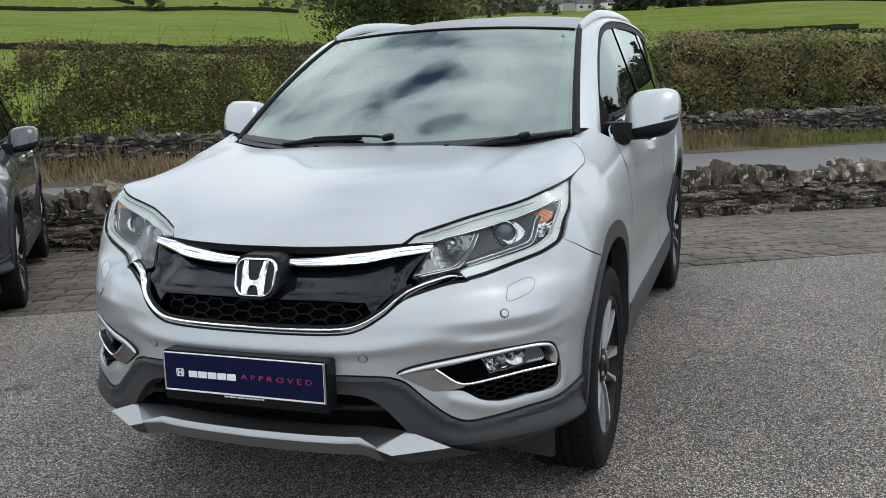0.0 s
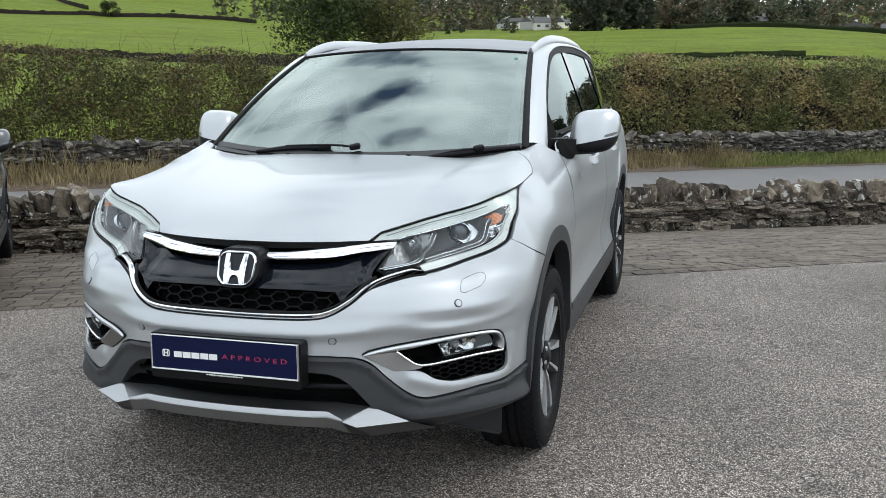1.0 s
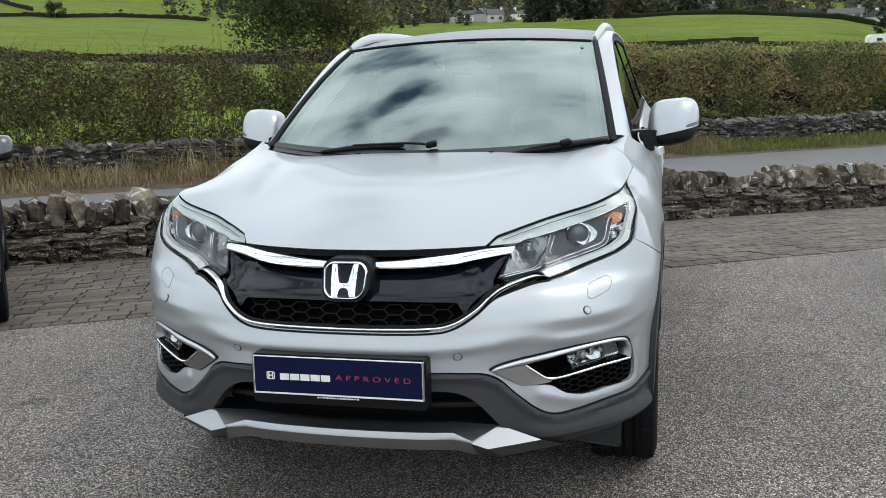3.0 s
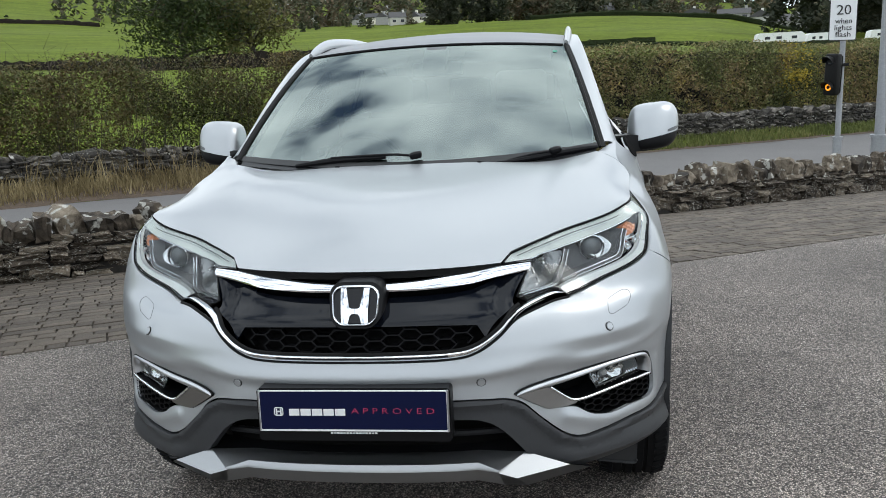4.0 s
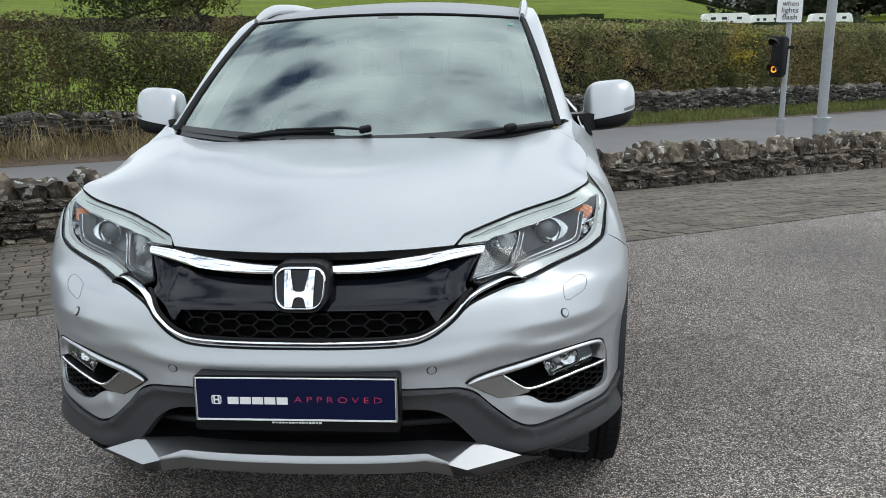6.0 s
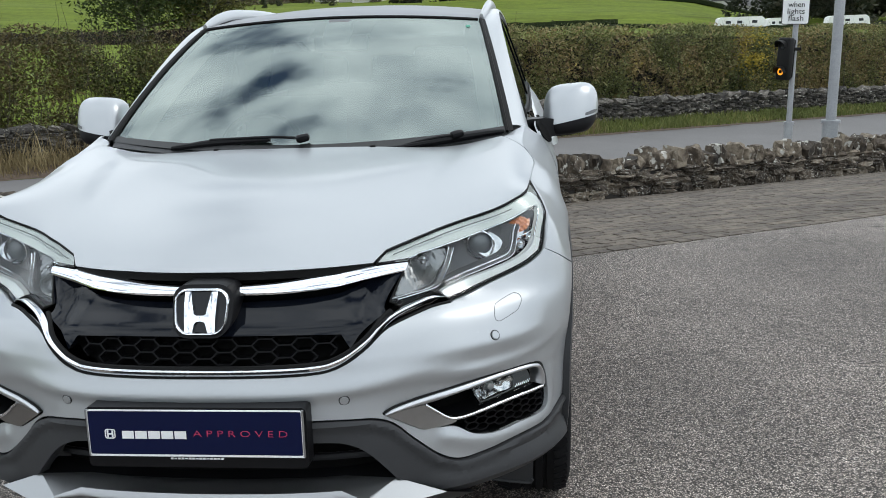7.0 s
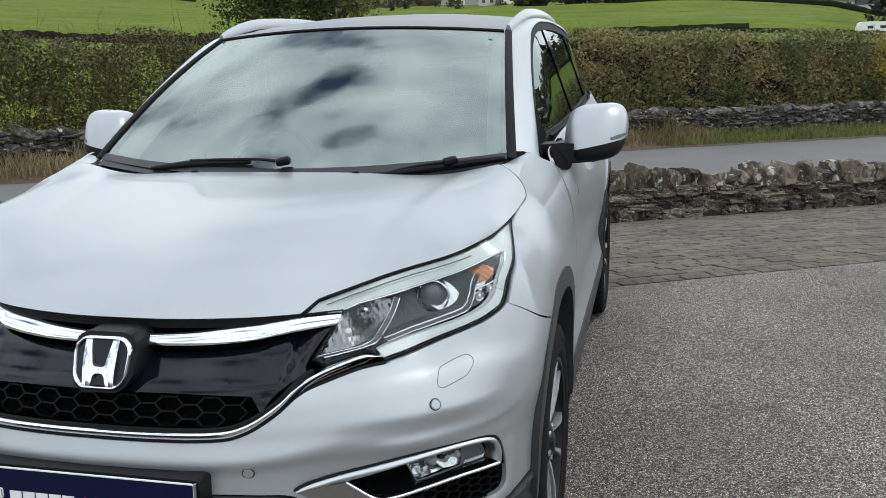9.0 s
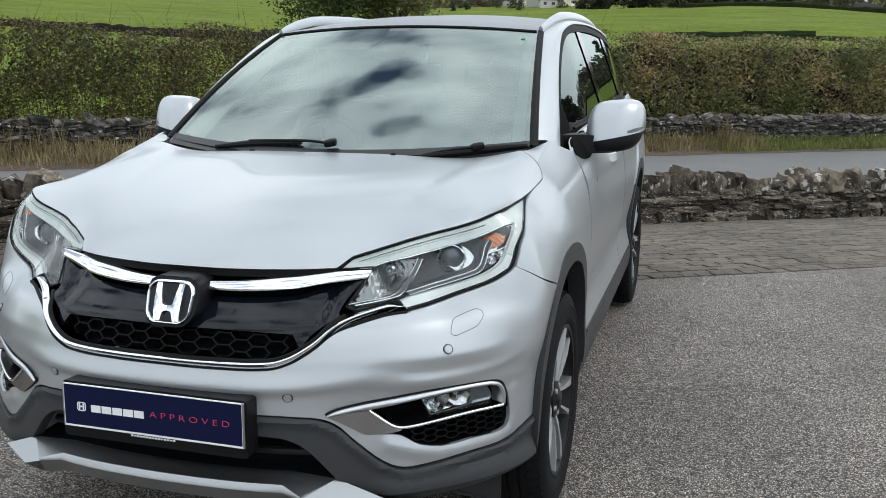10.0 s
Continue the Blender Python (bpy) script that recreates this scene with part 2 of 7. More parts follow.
def leafy(name, stops, rough=0.7, spread=3.0, through=0.12, single=0.45):
    """Leaves: each island its own colour from the stops, in patches."""
    m = bpy.data.materials.new(name)
    m.use_nodes = True
    n, l = nodes_of(m)
    b = n["Principled BSDF"]
    b.inputs["Roughness"].default_value = rough
    b.inputs["Specular IOR Level"].default_value = 0.2
    ge, tc = n.new("ShaderNodeNewGeometry"), n.new("ShaderNodeTexCoord")
    no = n.new("ShaderNodeTexNoise")
    no.inputs["Scale"].default_value = 1 / spread
    no.inputs["Detail"].default_value = 3
    l.new(tc.outputs["Object"], no.inputs["Vector"])
    mx = n.new("ShaderNodeMath")
    mx.operation = "MULTIPLY_ADD"
    mx.inputs[1].default_value = single
    l.new(ge.outputs["Random Per Island"], mx.inputs[0])
    sh = n.new("ShaderNodeMapRange")
    sh.inputs["From Min"].default_value, sh.inputs["From Max"].default_value = 0.3, 0.7
    sh.inputs["To Min"].default_value, sh.inputs["To Max"].default_value = 0.0, 1.0 - single
    l.new(no.outputs["Fac"], sh.inputs["Value"])
    l.new(sh.outputs["Result"], mx.inputs[2])
    r = ramp(n, stops)
    l.new(mx.outputs[0], r.inputs["Fac"])
    l.new(r.outputs["Color"], b.inputs["Base Color"])
    if through:
        tl = n.new("ShaderNodeBsdfTranslucent")
        mix = n.new("ShaderNodeMixShader")
        mix.inputs["Fac"].default_value = through
        l.new(r.outputs["Color"], tl.inputs["Color"])
        l.new(b.outputs["BSDF"], mix.inputs[1])
        l.new(tl.outputs["BSDF"], mix.inputs[2])
        l.new(mix.outputs["Shader"], n["Material Output"].inputs["Surface"])
    return m


def make_tarmac():
    m = bpy.data.materials.new("tarmac")
    m.use_nodes = True
    n, l = nodes_of(m)
    b = n["Principled BSDF"]
    b.inputs["Roughness"].default_value = 0.82
    tc = n.new("ShaderNodeTexCoord")
    vo = n.new("ShaderNodeTexVoronoi")
    vo.inputs["Scale"].default_value = 175
    l.new(tc.outputs["Object"], vo.inputs["Vector"])
    sep = n.new("ShaderNodeSeparateColor")
    l.new(vo.outputs["Color"], sep.inputs["Color"])
    chip = ramp(n, [(0.0, (0.070, 0.061, 0.054)), (0.28, (0.240, 0.208, 0.181)), (0.6, (0.445, 0.385, 0.337)), (0.88, (0.63, 0.548, 0.488)), (1.0, (0.90, 0.81, 0.75))])
    l.new(sep.outputs["Red"], chip.inputs["Fac"])
    edge = n.new("ShaderNodeMapRange")
    edge.inputs["From Min"].default_value, edge.inputs["From Max"].default_value = 0.22, 0.62
    edge.inputs["To Min"].default_value, edge.inputs["To Max"].default_value = 1.14, 0.16
    l.new(vo.outputs["Distance"], edge.inputs["Value"])
    big = n.new("ShaderNodeTexNoise")
    big.inputs["Scale"].default_value = 0.9
    big.inputs["Detail"].default_value = 6
    l.new(tc.outputs["Object"], big.inputs["Vector"])
    stain = n.new("ShaderNodeMapRange")
    stain.inputs["From Min"].default_value, stain.inputs["From Max"].default_value = 0.3, 0.7
    stain.inputs["To Min"].default_value, stain.inputs["To Max"].default_value = 0.74, 1.20
    l.new(big.outputs["Fac"], stain.inputs["Value"])
    spot = n.new("ShaderNodeTexNoise")
    spot.inputs["Scale"].default_value = 4.5
    spot.inputs["Detail"].default_value = 3
    l.new(tc.outputs["Object"], spot.inputs["Vector"])
    oil = n.new("ShaderNodeMapRange")
    oil.inputs["From Min"].default_value, oil.inputs["From Max"].default_value = 0.63, 0.72
    oil.inputs["To Min"].default_value, oil.inputs["To Max"].default_value = 1.0, 0.55
    l.new(spot.outputs["Fac"], oil.inputs["Value"])
    fleck = n.new("ShaderNodeTexNoise")
    fleck.inputs["Scale"].default_value = 38
    fleck.inputs["Detail"].default_value = 4
    l.new(tc.outputs["Object"], fleck.inputs["Vector"])
    clump = n.new("ShaderNodeMapRange")
    clump.inputs["From Min"].default_value, clump.inputs["From Max"].default_value = 0.3, 0.7
    clump.inputs["To Min"].default_value, clump.inputs["To Max"].default_value = 0.78, 1.22
    l.new(fleck.outputs["Fac"], clump.inputs["Value"])
    value = edge.outputs["Result"]
    pale = n.new("ShaderNodeTexNoise")
    pale.inputs["Scale"].default_value, pale.inputs["Detail"].default_value = 2.6, 7
    pale.inputs["Roughness"].default_value = 0.72
    l.new(tc.outputs["Object"], pale.inputs["Vector"])
    scuff = n.new("ShaderNodeMapRange")
    scuff.inputs["From Min"].default_value, scuff.inputs["From Max"].default_value = 0.58, 0.72
    scuff.inputs["To Min"].default_value, scuff.inputs["To Max"].default_value = 1.0, 1.45
    l.new(pale.outputs["Fac"], scuff.inputs["Value"])
    # an older, paler lay of tarmac on one side of a ragged joint across the yard
    xyz = n.new("ShaderNodeSeparateXYZ")
    l.new(tc.outputs["Object"], xyz.inputs["Vector"])
    across = n.new("ShaderNodeMath")
    across.operation = "MULTIPLY_ADD"
    across.inputs[1].default_value = -0.72
    l.new(xyz.outputs["X"], across.inputs[0]), l.new(xyz.outputs["Y"], across.inputs[2])
    ragged = n.new("ShaderNodeMath")
    ragged.operation = "MULTIPLY_ADD"
    ragged.inputs[1].default_value = 0.30
    l.new(pale.outputs["Fac"], ragged.inputs[0]), l.new(across.outputs[0], ragged.inputs[2])
    lay = n.new("ShaderNodeMapRange")
    lay.inputs["From Min"].default_value, lay.inputs["From Max"].default_value = -0.13, 0.0
    lay.inputs["To Min"].default_value, lay.inputs["To Max"].default_value = 1.16, 0.96
    l.new(ragged.outputs[0], lay.inputs["Value"])
    for o in (stain, oil, clump, scuff, lay):
        mu = n.new("ShaderNodeMath")
        mu.operation = "MULTIPLY"
        l.new(value, mu.inputs[0]), l.new(o.outputs["Result"], mu.inputs[1])
        value = mu.outputs[0]
    sc = n.new("ShaderNodeVectorMath")
    sc.operation = "SCALE"
    l.new(chip.outputs["Color"], sc.inputs[0])
    l.new(value, sc.inputs["Scale"])
    l.new(sc.outputs["Vector"], b.inputs["Base Color"])
    bp = n.new("ShaderNodeBump")
    bp.inputs["Strength"].default_value = 1.0
    bp.inputs["Distance"].default_value = 0.006
    bp.invert = True
    l.new(vo.outputs["Distance"], bp.inputs["Height"])
    l.new(bp.outputs["Normal"], b.inputs["Normal"])
    return m


def make_grass():
    m = bpy.data.materials.new("field_grass")
    m.use_nodes = True
    n, l = nodes_of(m)
    b = n["Principled BSDF"]
    b.inputs["Roughness"].default_value = 0.9
    b.inputs["Specular IOR Level"].default_value = 0.1
    tc = n.new("ShaderNodeTexCoord")
    mp = n.new("ShaderNodeMapping")
    mp.inputs["Scale"].default_value = (0.06, 0.22, 0.1)
    l.new(tc.outputs["Object"], mp.inputs["Vector"])
    a = n.new("ShaderNodeTexNoise")
    a.inputs["Scale"].default_value, a.inputs["Detail"].default_value, a.inputs["Roughness"].default_value = 1.0, 9, 0.7
    l.new(mp.outputs["Vector"], a.inputs["Vector"])
    r = ramp(n, [(0.30, (0.056, 0.074, 0.006)), (0.45, (0.094, 0.128, 0.010)), (0.58, (0.120, 0.160, 0.014)), (0.75, (0.15, 0.180, 0.028))])
    l.new(a.outputs["Fac"], r.inputs["Fac"])
    tuft = n.new("ShaderNodeTexNoise")
    tuft.inputs["Scale"].default_value, tuft.inputs["Detail"].default_value, tuft.inputs["Roughness"].default_value = 0.8, 8, 0.75
    l.new(tc.outputs["Object"], tuft.inputs["Vector"])
    mr = n.new("ShaderNodeMapRange")
    mr.inputs["From Min"].default_value, mr.inputs["From Max"].default_value = 0.3, 0.7
    mr.inputs["To Min"].default_value, mr.inputs["To Max"].default_value = 0.66, 1.24
    l.new(tuft.outputs["Fac"], mr.inputs["Value"])
    sc = n.new("ShaderNodeVectorMath")
    sc.operation = "SCALE"
    l.new(r.outputs["Color"], sc.inputs[0])
    l.new(mr.outputs["Result"], sc.inputs["Scale"])
    l.new(sc.outputs["Vector"], b.inputs["Base Color"])
    return m


def make_stone(name, dark, mid, pale, lichen=0.62):
    """Weathered limestone: mottled grey with dark damp stains and pale lichen."""
    m = bpy.data.materials.new(name)
    m.use_nodes = True
    n, l = nodes_of(m)
    b = n["Principled BSDF"]
    b.inputs["Roughness"].default_value = 0.9
    tc, oi, ge = n.new("ShaderNodeTexCoord"), n.new("ShaderNodeObjectInfo"), n.new("ShaderNodeNewGeometry")
    off = n.new("ShaderNodeVectorMath")
    off.operation = "ADD"
    big = n.new("ShaderNodeMath")
    big.operation = "MULTIPLY"
    big.inputs[1].default_value = 37.0
    l.new(oi.outputs["Random"], big.inputs[0])
    l.new(tc.outputs["Object"], off.inputs[0])
    l.new(big.outputs[0], off.inputs[1])
    a = n.new("ShaderNodeTexNoise")
    a.inputs["Scale"].default_value, a.inputs["Detail"].default_value, a.inputs["Roughness"].default_value = 7, 8, 0.7
    l.new(off.outputs["Vector"], a.inputs["Vector"])
    ri = n.new("ShaderNodeMath")
    ri.operation = "ADD"
    fr = n.new("ShaderNodeMath")
    fr.operation = "FRACT"
    l.new(oi.outputs["Random"], ri.inputs[0]), l.new(ge.outputs["Random Per Island"], ri.inputs[1])
    l.new(ri.outputs[0], fr.inputs[0])
    mad = n.new("ShaderNodeMath")
    mad.operation = "MULTIPLY_ADD"
    mad.inputs[1].default_value = 0.30
    l.new(fr.outputs[0], mad.inputs[0])
    sub = n.new("ShaderNodeMath")
    sub.operation = "SUBTRACT"
    sub.inputs[1].default_value = 0.15
    l.new(a.outputs["Fac"], sub.inputs[0])
    l.new(sub.outputs[0], mad.inputs[2])
    r = ramp(n, [(0.25, dark), (0.50, mid), (0.72, pale)])
    l.new(mad.outputs[0], r.inputs["Fac"])
    li = n.new("ShaderNodeTexNoise")
    li.inputs["Scale"].default_value, li.inputs["Detail"].default_value = 9, 5
    l.new(off.outputs["Vector"], li.inputs["Vector"])
    mk = n.new("ShaderNodeMapRange")
    mk.inputs["From Min"].default_value, mk.inputs["From Max"].default_value = lichen, lichen + 0.06
    l.new(li.outputs["Fac"], mk.inputs["Value"])
    mx = n.new("ShaderNodeMixRGB")
    mx.inputs["Color2"].default_value = (0.42, 0.41, 0.37, 1)
    l.new(mk.outputs["Result"], mx.inputs["Fac"])
    l.new(r.outputs["Color"], mx.inputs["Color1"])
    l.new(mx.outputs["Color"], b.inputs["Base Color"])
    bp = n.new("ShaderNodeBump")
    bp.inputs["Strength"].default_value, bp.inputs["Distance"].default_value = 0.8, 0.02
    l.new(a.outputs["Fac"], bp.inputs["Height"])
    l.new(bp.outputs["Normal"], b.inputs["Normal"])
    return m


TARMAC = make_tarmac()
GRASS = make_grass()
STONE = make_stone("field_stone", (0.013, 0.0105, 0.008), (0.078, 0.060, 0.043), (0.265, 0.222, 0.168), 0.585)
STONE_FAR = make_stone("far_field_stone", (0.006, 0.0055, 0.005), (0.046, 0.041, 0.035), (0.19, 0.172, 0.148), 0.62)
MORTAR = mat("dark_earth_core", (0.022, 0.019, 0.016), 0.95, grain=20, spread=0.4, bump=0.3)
PAVER = mat("block_paving", (0.098, 0.080, 0.063), 0.88, grain=45, spread=0.35, bump=0.5, blotch=0.9, blotch_spread=0.28, island=0.30)
JOINT = mat("paving_joint", (0.052, 0.042, 0.032), 0.95, grain=60, spread=0.4)
HEDGE_LEAF = leafy("hedge_leaf", [(0.0, (0.026, 0.036, 0.014)), (0.34, (0.135, 0.152, 0.054)), (0.55, (0.225, 0.212, 0.086)), (0.72, (0.250, 0.180, 0.098)), (0.90, (0.34, 0.27, 0.100)), (1.0, (0.54, 0.43, 0.12))], spread=1.1, single=0.32)
HEDGE_GREEN = leafy("hedge_leaf_green", [(0.0, (0.014, 0.020, 0.008)), (0.35, (0.060, 0.066, 0.022)), (0.6, (0.11, 0.094, 0.038)), (0.8, (0.125, 0.085, 0.045)), (0.9, (0.22, 0.19, 0.06)), (1.0, (0.45, 0.34, 0.05))], spread=1.6)
TWIG = mat("hedge_twig", (0.055, 0.043, 0.033), 0.9, grain=30, spread=0.3)
DRY_GRASS = leafy("dry_grass", [(0.0, (0.080, 0.060, 0.030)), (0.45, (0.19, 0.148, 0.076)), (0.8, (0.33, 0.265, 0.145)), (1.0, (0.50, 0.42, 0.25))], 0.85, 1.2)
GREEN_GRASS = leafy("verge_grass", [(0.0, (0.065, 0.080, 0.026)), (0.6, (0.145, 0.165, 0.052)), (1.0, (0.26, 0.235, 0.09))], 0.8, 2.0)
TREE_LEAF = leafy("tree_leaf", [(0.0, (0.018, 0.030, 0.012)), (0.5, (0.040, 0.058, 0.020)), (1.0, (0.10, 0.105, 0.035))], 0.8, 4.0, 0.15)
WOOD_LEAF = leafy("wood_leaf", [(0.0, (0.036, 0.046, 0.032)), (0.35, (0.066, 0.077, 0.048)), (0.6, (0.105, 0.098, 0.062)), (0.8, (0.13, 0.092, 0.062)), (1.0, (0.20, 0.165, 0.095))], 0.9, 26.0, 0.1)
BARK = mat("bark", (0.045, 0.038, 0.03), 0.95, grain=6, spread=0.4, bump=0.5)
GALV = mat("galvanised_steel", (0.36, 0.37, 0.39), 0.5, metal=0.5, grain=40, spread=0.12, blotch=3, blotch_spread=0.1)
SIGNAL_BLACK = mat("signal_black", (0.006, 0.006, 0.006), 0.5, spec=0.2, grain=60, spread=0.1)
SIGN_WHITE = mat("sign_white", (0.78, 0.79, 0.80), 0.4, grain=20, spread=0.03)
INK = mat("sign_black", (0.015, 0.015, 0.016), 0.5, grain=60, spread=0.1)
RENDERED = mat("white_render", (0.62, 0.60, 0.56), 0.9, grain=2, spread=0.08, island=0.2)
SLATE = mat("slate_roof", (0.075, 0.073, 0.075), 0.8, grain=3, spread=0.2, island=0.15)
PANE = mat("dark_pane", (0.02, 0.022, 0.026), 0.1, grain=2, spread=0.1)
CARAVAN = mat("caravan_white", (0.78, 0.78, 0.77), 0.35, grain=3, spread=0.04)
GREY_PAINT = mat("dark_grey_paint", (0.050, 0.053, 0.060), 0.3, metal=0.4, coat=1.0, grain=900, spread=0.06)
AMBER_GLOW = bpy.data.materials.new("amber_signal")
AMBER_GLOW.use_nodes = True
AMBER_GLOW.node_tree.nodes["Principled BSDF"].inputs["Base Color"].default_value = (0.6, 0.2, 0.02, 1)
AMBER_GLOW.node_tree.nodes["Principled BSDF"].inputs["Emission Color"].default_value = (1.0, 0.36, 0.02, 1)
AMBER_GLOW.node_tree.nodes["Principled BSDF"].inputs["Emission Strength"].default_value = 1.2

# ---- ground ----
def stations(a, b, near, far):
    """Stations from a to b, close together between the near bounds and wider further out."""
    out, v = [], a
    while v < b:
        out.append(v)
        gap = max(near[0] - v, v - near[1], 0)
        v += far * (0.4 + gap * 0.10)
    return out + [b]


ground = sheet("ground", stations(-900, 900, (-14, 26), 1.4), stations(-300, 1500, (-16, 16), 0.8), z_land, GRASS, from_sd)
tagged(ground, "rolling green pasture under the whole place", "ground", kind="structure")
forecourt = sheet("forecourt", [i * 0.8 - 20 for i in range(61)], [0.0, 0.35, 0.7, 0.9, 0.97, 1.0],
                  lambda x, y: 0.0, TARMAC, lambda a, b: (a, mixf(-31.0, y_border(a), b)))
tagged(forecourt, "grey tarmac forecourt with pale worn chippings", "ground", kind="structure")
paving = sheet("paving", [i * 0.6 - 14 for i in range(66)], [i / 10 for i in range(11)],
               lambda x, y: z_yard(x, y) - 0.010, JOINT, lambda a, b: (a, mixf(y_border(a), WALL_Y0 + 0.8 * a + 0.1, b)))
tagged(paving, "brown block paving sloping to the low stone wall", "pavement", kind="structure")
road = sheet("road", [i * 2.0 - 60 for i in range(66)], [0.9, 2.0, 3.5, 5.5, 7.0, 8.2],
             lambda x, y: mixf(z_wall(to_sd(x, y)[0]) - 0.05, z_far(to_sd(x, y)[0]), (to_sd(x, y)[1] - 0.9) / 7.3), ROAD, from_sd)
tagged(road, "plain grey asphalt lane beyond the low wall", "road", kind="structure")


# ---- drystone walls ----
def rock_mesh(name, seed, material, squash=0.5):
    """One rough stone about a metre across, to be scaled."""
    rnd = random.Random(seed)
    bm = bmesh.new()
    bmesh.ops.create_cube(bm, size=1.0)
    bmesh.ops.subdivide_edges(bm, edges=bm.edges[:], cuts=2, use_grid_fill=True)
    o = Vector((rnd.uniform(-50, 50), rnd.uniform(-50, 50), rnd.uniform(-50, 50)))
    for v in bm.verts:
        c = v.co.copy()
        round_to = c.normalized() * 0.62
        v.co = c.lerp(round_to, squash)
        v.co += noise.noise_vector(c * 1.7 + o) * 0.20 + noise.noise_vector(c * 4.0 + o) * 0.08
    bm.normal_update()
    me = bpy.data.meshes.new(name)
    bm.to_mesh(me)
    bm.free()
    me.materials.append(material)
    return me


def wall_stones(seed, s0, s1, face_d, base, courses, cope, width=(0.16, 0.46), depth=0.30, ragged=0.02):
    """Poses of the stones of a drystone wall: courses of rubble and a row of upright coping stones."""
    rnd = random.Random(seed)
    out = []
    z = 0.0
    for k, h in enumerate(courses):
        s = s0 + rnd.uniform(0, 0.2)
        while s < s1:
            w = rnd.uniform(*width) * (1.0 if h > 0.09 else 1.2)
            hh = h * rnd.uniform(0.8, 1.12)
            split = rnd.random() < 0.35 and h > 0.12
            for q in range(2 if split else 1):
                hq = hh / 2 if split else hh
                x, y = from_sd(s + w / 2, face_d + depth / 2 + rnd.uniform(-0.025, 0.025 + ragged))
                out.append((s, Matrix.Translation((x, y, base(s + w / 2) + z + hq * (q + 0.5))) @ pose(0, 0, 0, rnd.uniform(-6, 6), rnd.uniform(-7, 7), 38.67 + rnd.uniform(-8, 8)) @ Matrix.Diagonal((w * 1.03, depth, hq * 1.12, 1))))
            s += w
        z += h * 0.96
    s = s0
    while s < s1:
        w = rnd.uniform(*cope[0])
        h = rnd.uniform(*cope[1])
        x, y = from_sd(s + w / 2, face_d + depth / 2 + rnd.uniform(-0.03, 0.05))
        out.append((s, Matrix.Translation((x, y, base(s) + z + h * 0.42)) @ pose(0, 0, 0, rnd.uniform(-12, 12), rnd.uniform(-30, 24), 38.67 + rnd.uniform(-25, 25)) @ Matrix.Diagonal((w * 1.06, depth * 0.85, h * 1.15, 1))))
        s += w * (1.0 if rnd.random() < 0.7 else 1.0 + ragged * 5)
    return out


def build_wall(name, label, stones, near, material, seed, core):
    wall_ob = tagged(core, label, "wall", kind="structure")
    variants = [rock_mesh("stone", seed + i, material, 0.14 + 0.07 * (i % 6)) for i in range(14)]
    rnd = random.Random(seed)
    loose, placed = [], 0
    for s, m in stones:
        me = rnd.choice(variants)
        if any(a <= s <= b for a, b in near) and placed < 300:
            ob = new("stone", me)
            ob.parent = wall_ob
            ob.matrix_local = m
            placed += 1
        else:
            loose.append((me, m))
    verts, faces = [], []
    for me, m in loose:
        k = len(verts)
        verts += [tuple(m @ v.co) for v in me.vertices]
        faces += [tuple(k + i for i in p.vertices) for p in me.polygons]
    me = bpy.data.meshes.new("stones")
    me.from_pydata(verts, [], faces)
    me.materials.append(material)
    ob = new("stones", me)
    ob.parent = wall_ob
    tagged(ob, kind="stuff")


def slab(name, s0, s1, d0, d1, h, base, material):
    bm = bmesh.new()
    n = 40
    rows = []
    for i in range(n + 1):
        s = mixf(s0, s1, i / n)
        b = base(s)
        rows.append([bm.verts.new((*from_sd(s, d), z)) for d, z in ((d0, b - 0.2), (d0 + 0.03, b + h), (d1 - 0.03, b + h), (d1, b - 0.2))])
    for p, q in zip(rows, rows[1:]):
        for k in range(3):
            bm.faces.new((p[k], q[k], q[k + 1], p[k + 1]))
    return obj(name, bm, material)


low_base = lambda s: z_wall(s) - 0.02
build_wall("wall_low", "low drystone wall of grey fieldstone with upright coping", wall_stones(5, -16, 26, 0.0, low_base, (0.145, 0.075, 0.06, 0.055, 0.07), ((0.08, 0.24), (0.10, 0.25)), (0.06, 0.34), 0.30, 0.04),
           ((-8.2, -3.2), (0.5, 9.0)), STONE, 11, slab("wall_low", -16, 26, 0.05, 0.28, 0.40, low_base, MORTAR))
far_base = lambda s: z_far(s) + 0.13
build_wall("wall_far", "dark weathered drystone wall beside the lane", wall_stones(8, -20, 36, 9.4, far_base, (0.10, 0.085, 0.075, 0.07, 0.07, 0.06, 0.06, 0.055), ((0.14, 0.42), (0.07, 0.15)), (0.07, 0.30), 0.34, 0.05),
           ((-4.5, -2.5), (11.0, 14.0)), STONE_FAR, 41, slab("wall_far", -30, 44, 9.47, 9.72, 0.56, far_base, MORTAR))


# ---- hedge ----
def leaves(rnd, spots, size, fold=0.6):
    """A cloud of small leaf blades, one island each."""
    verts, faces = [], []
    for x, y, z in spots:
        a, b, c = rnd.uniform(0, math.tau), rnd.uniform(-0.9, 0.9), size * rnd.uniform(0.6, 1.35)
        ux, uy, uz = math.cos(a) * math.cos(b), math.sin(a) * math.cos(b), math.sin(b)
        t = rnd.uniform(0, math.tau)
        wx, wy, wz = -math.sin(a) * math.cos(t), math.cos(a) * math.cos(t), math.sin(t)
        k = len(verts)
        h = c * 0.55 * rnd.uniform(0.6, 1.0)
        verts += [(x - ux * c, y - uy * c, z - uz * c), (x + wx * h, y + wy * h, z + wz * h), (x + ux * c, y + uy * c, z + uz * c), (x - wx * h, y - wy * h, z - wz * h)]
        faces.append((k, k + 1, k + 2, k + 3))
    return verts, faces


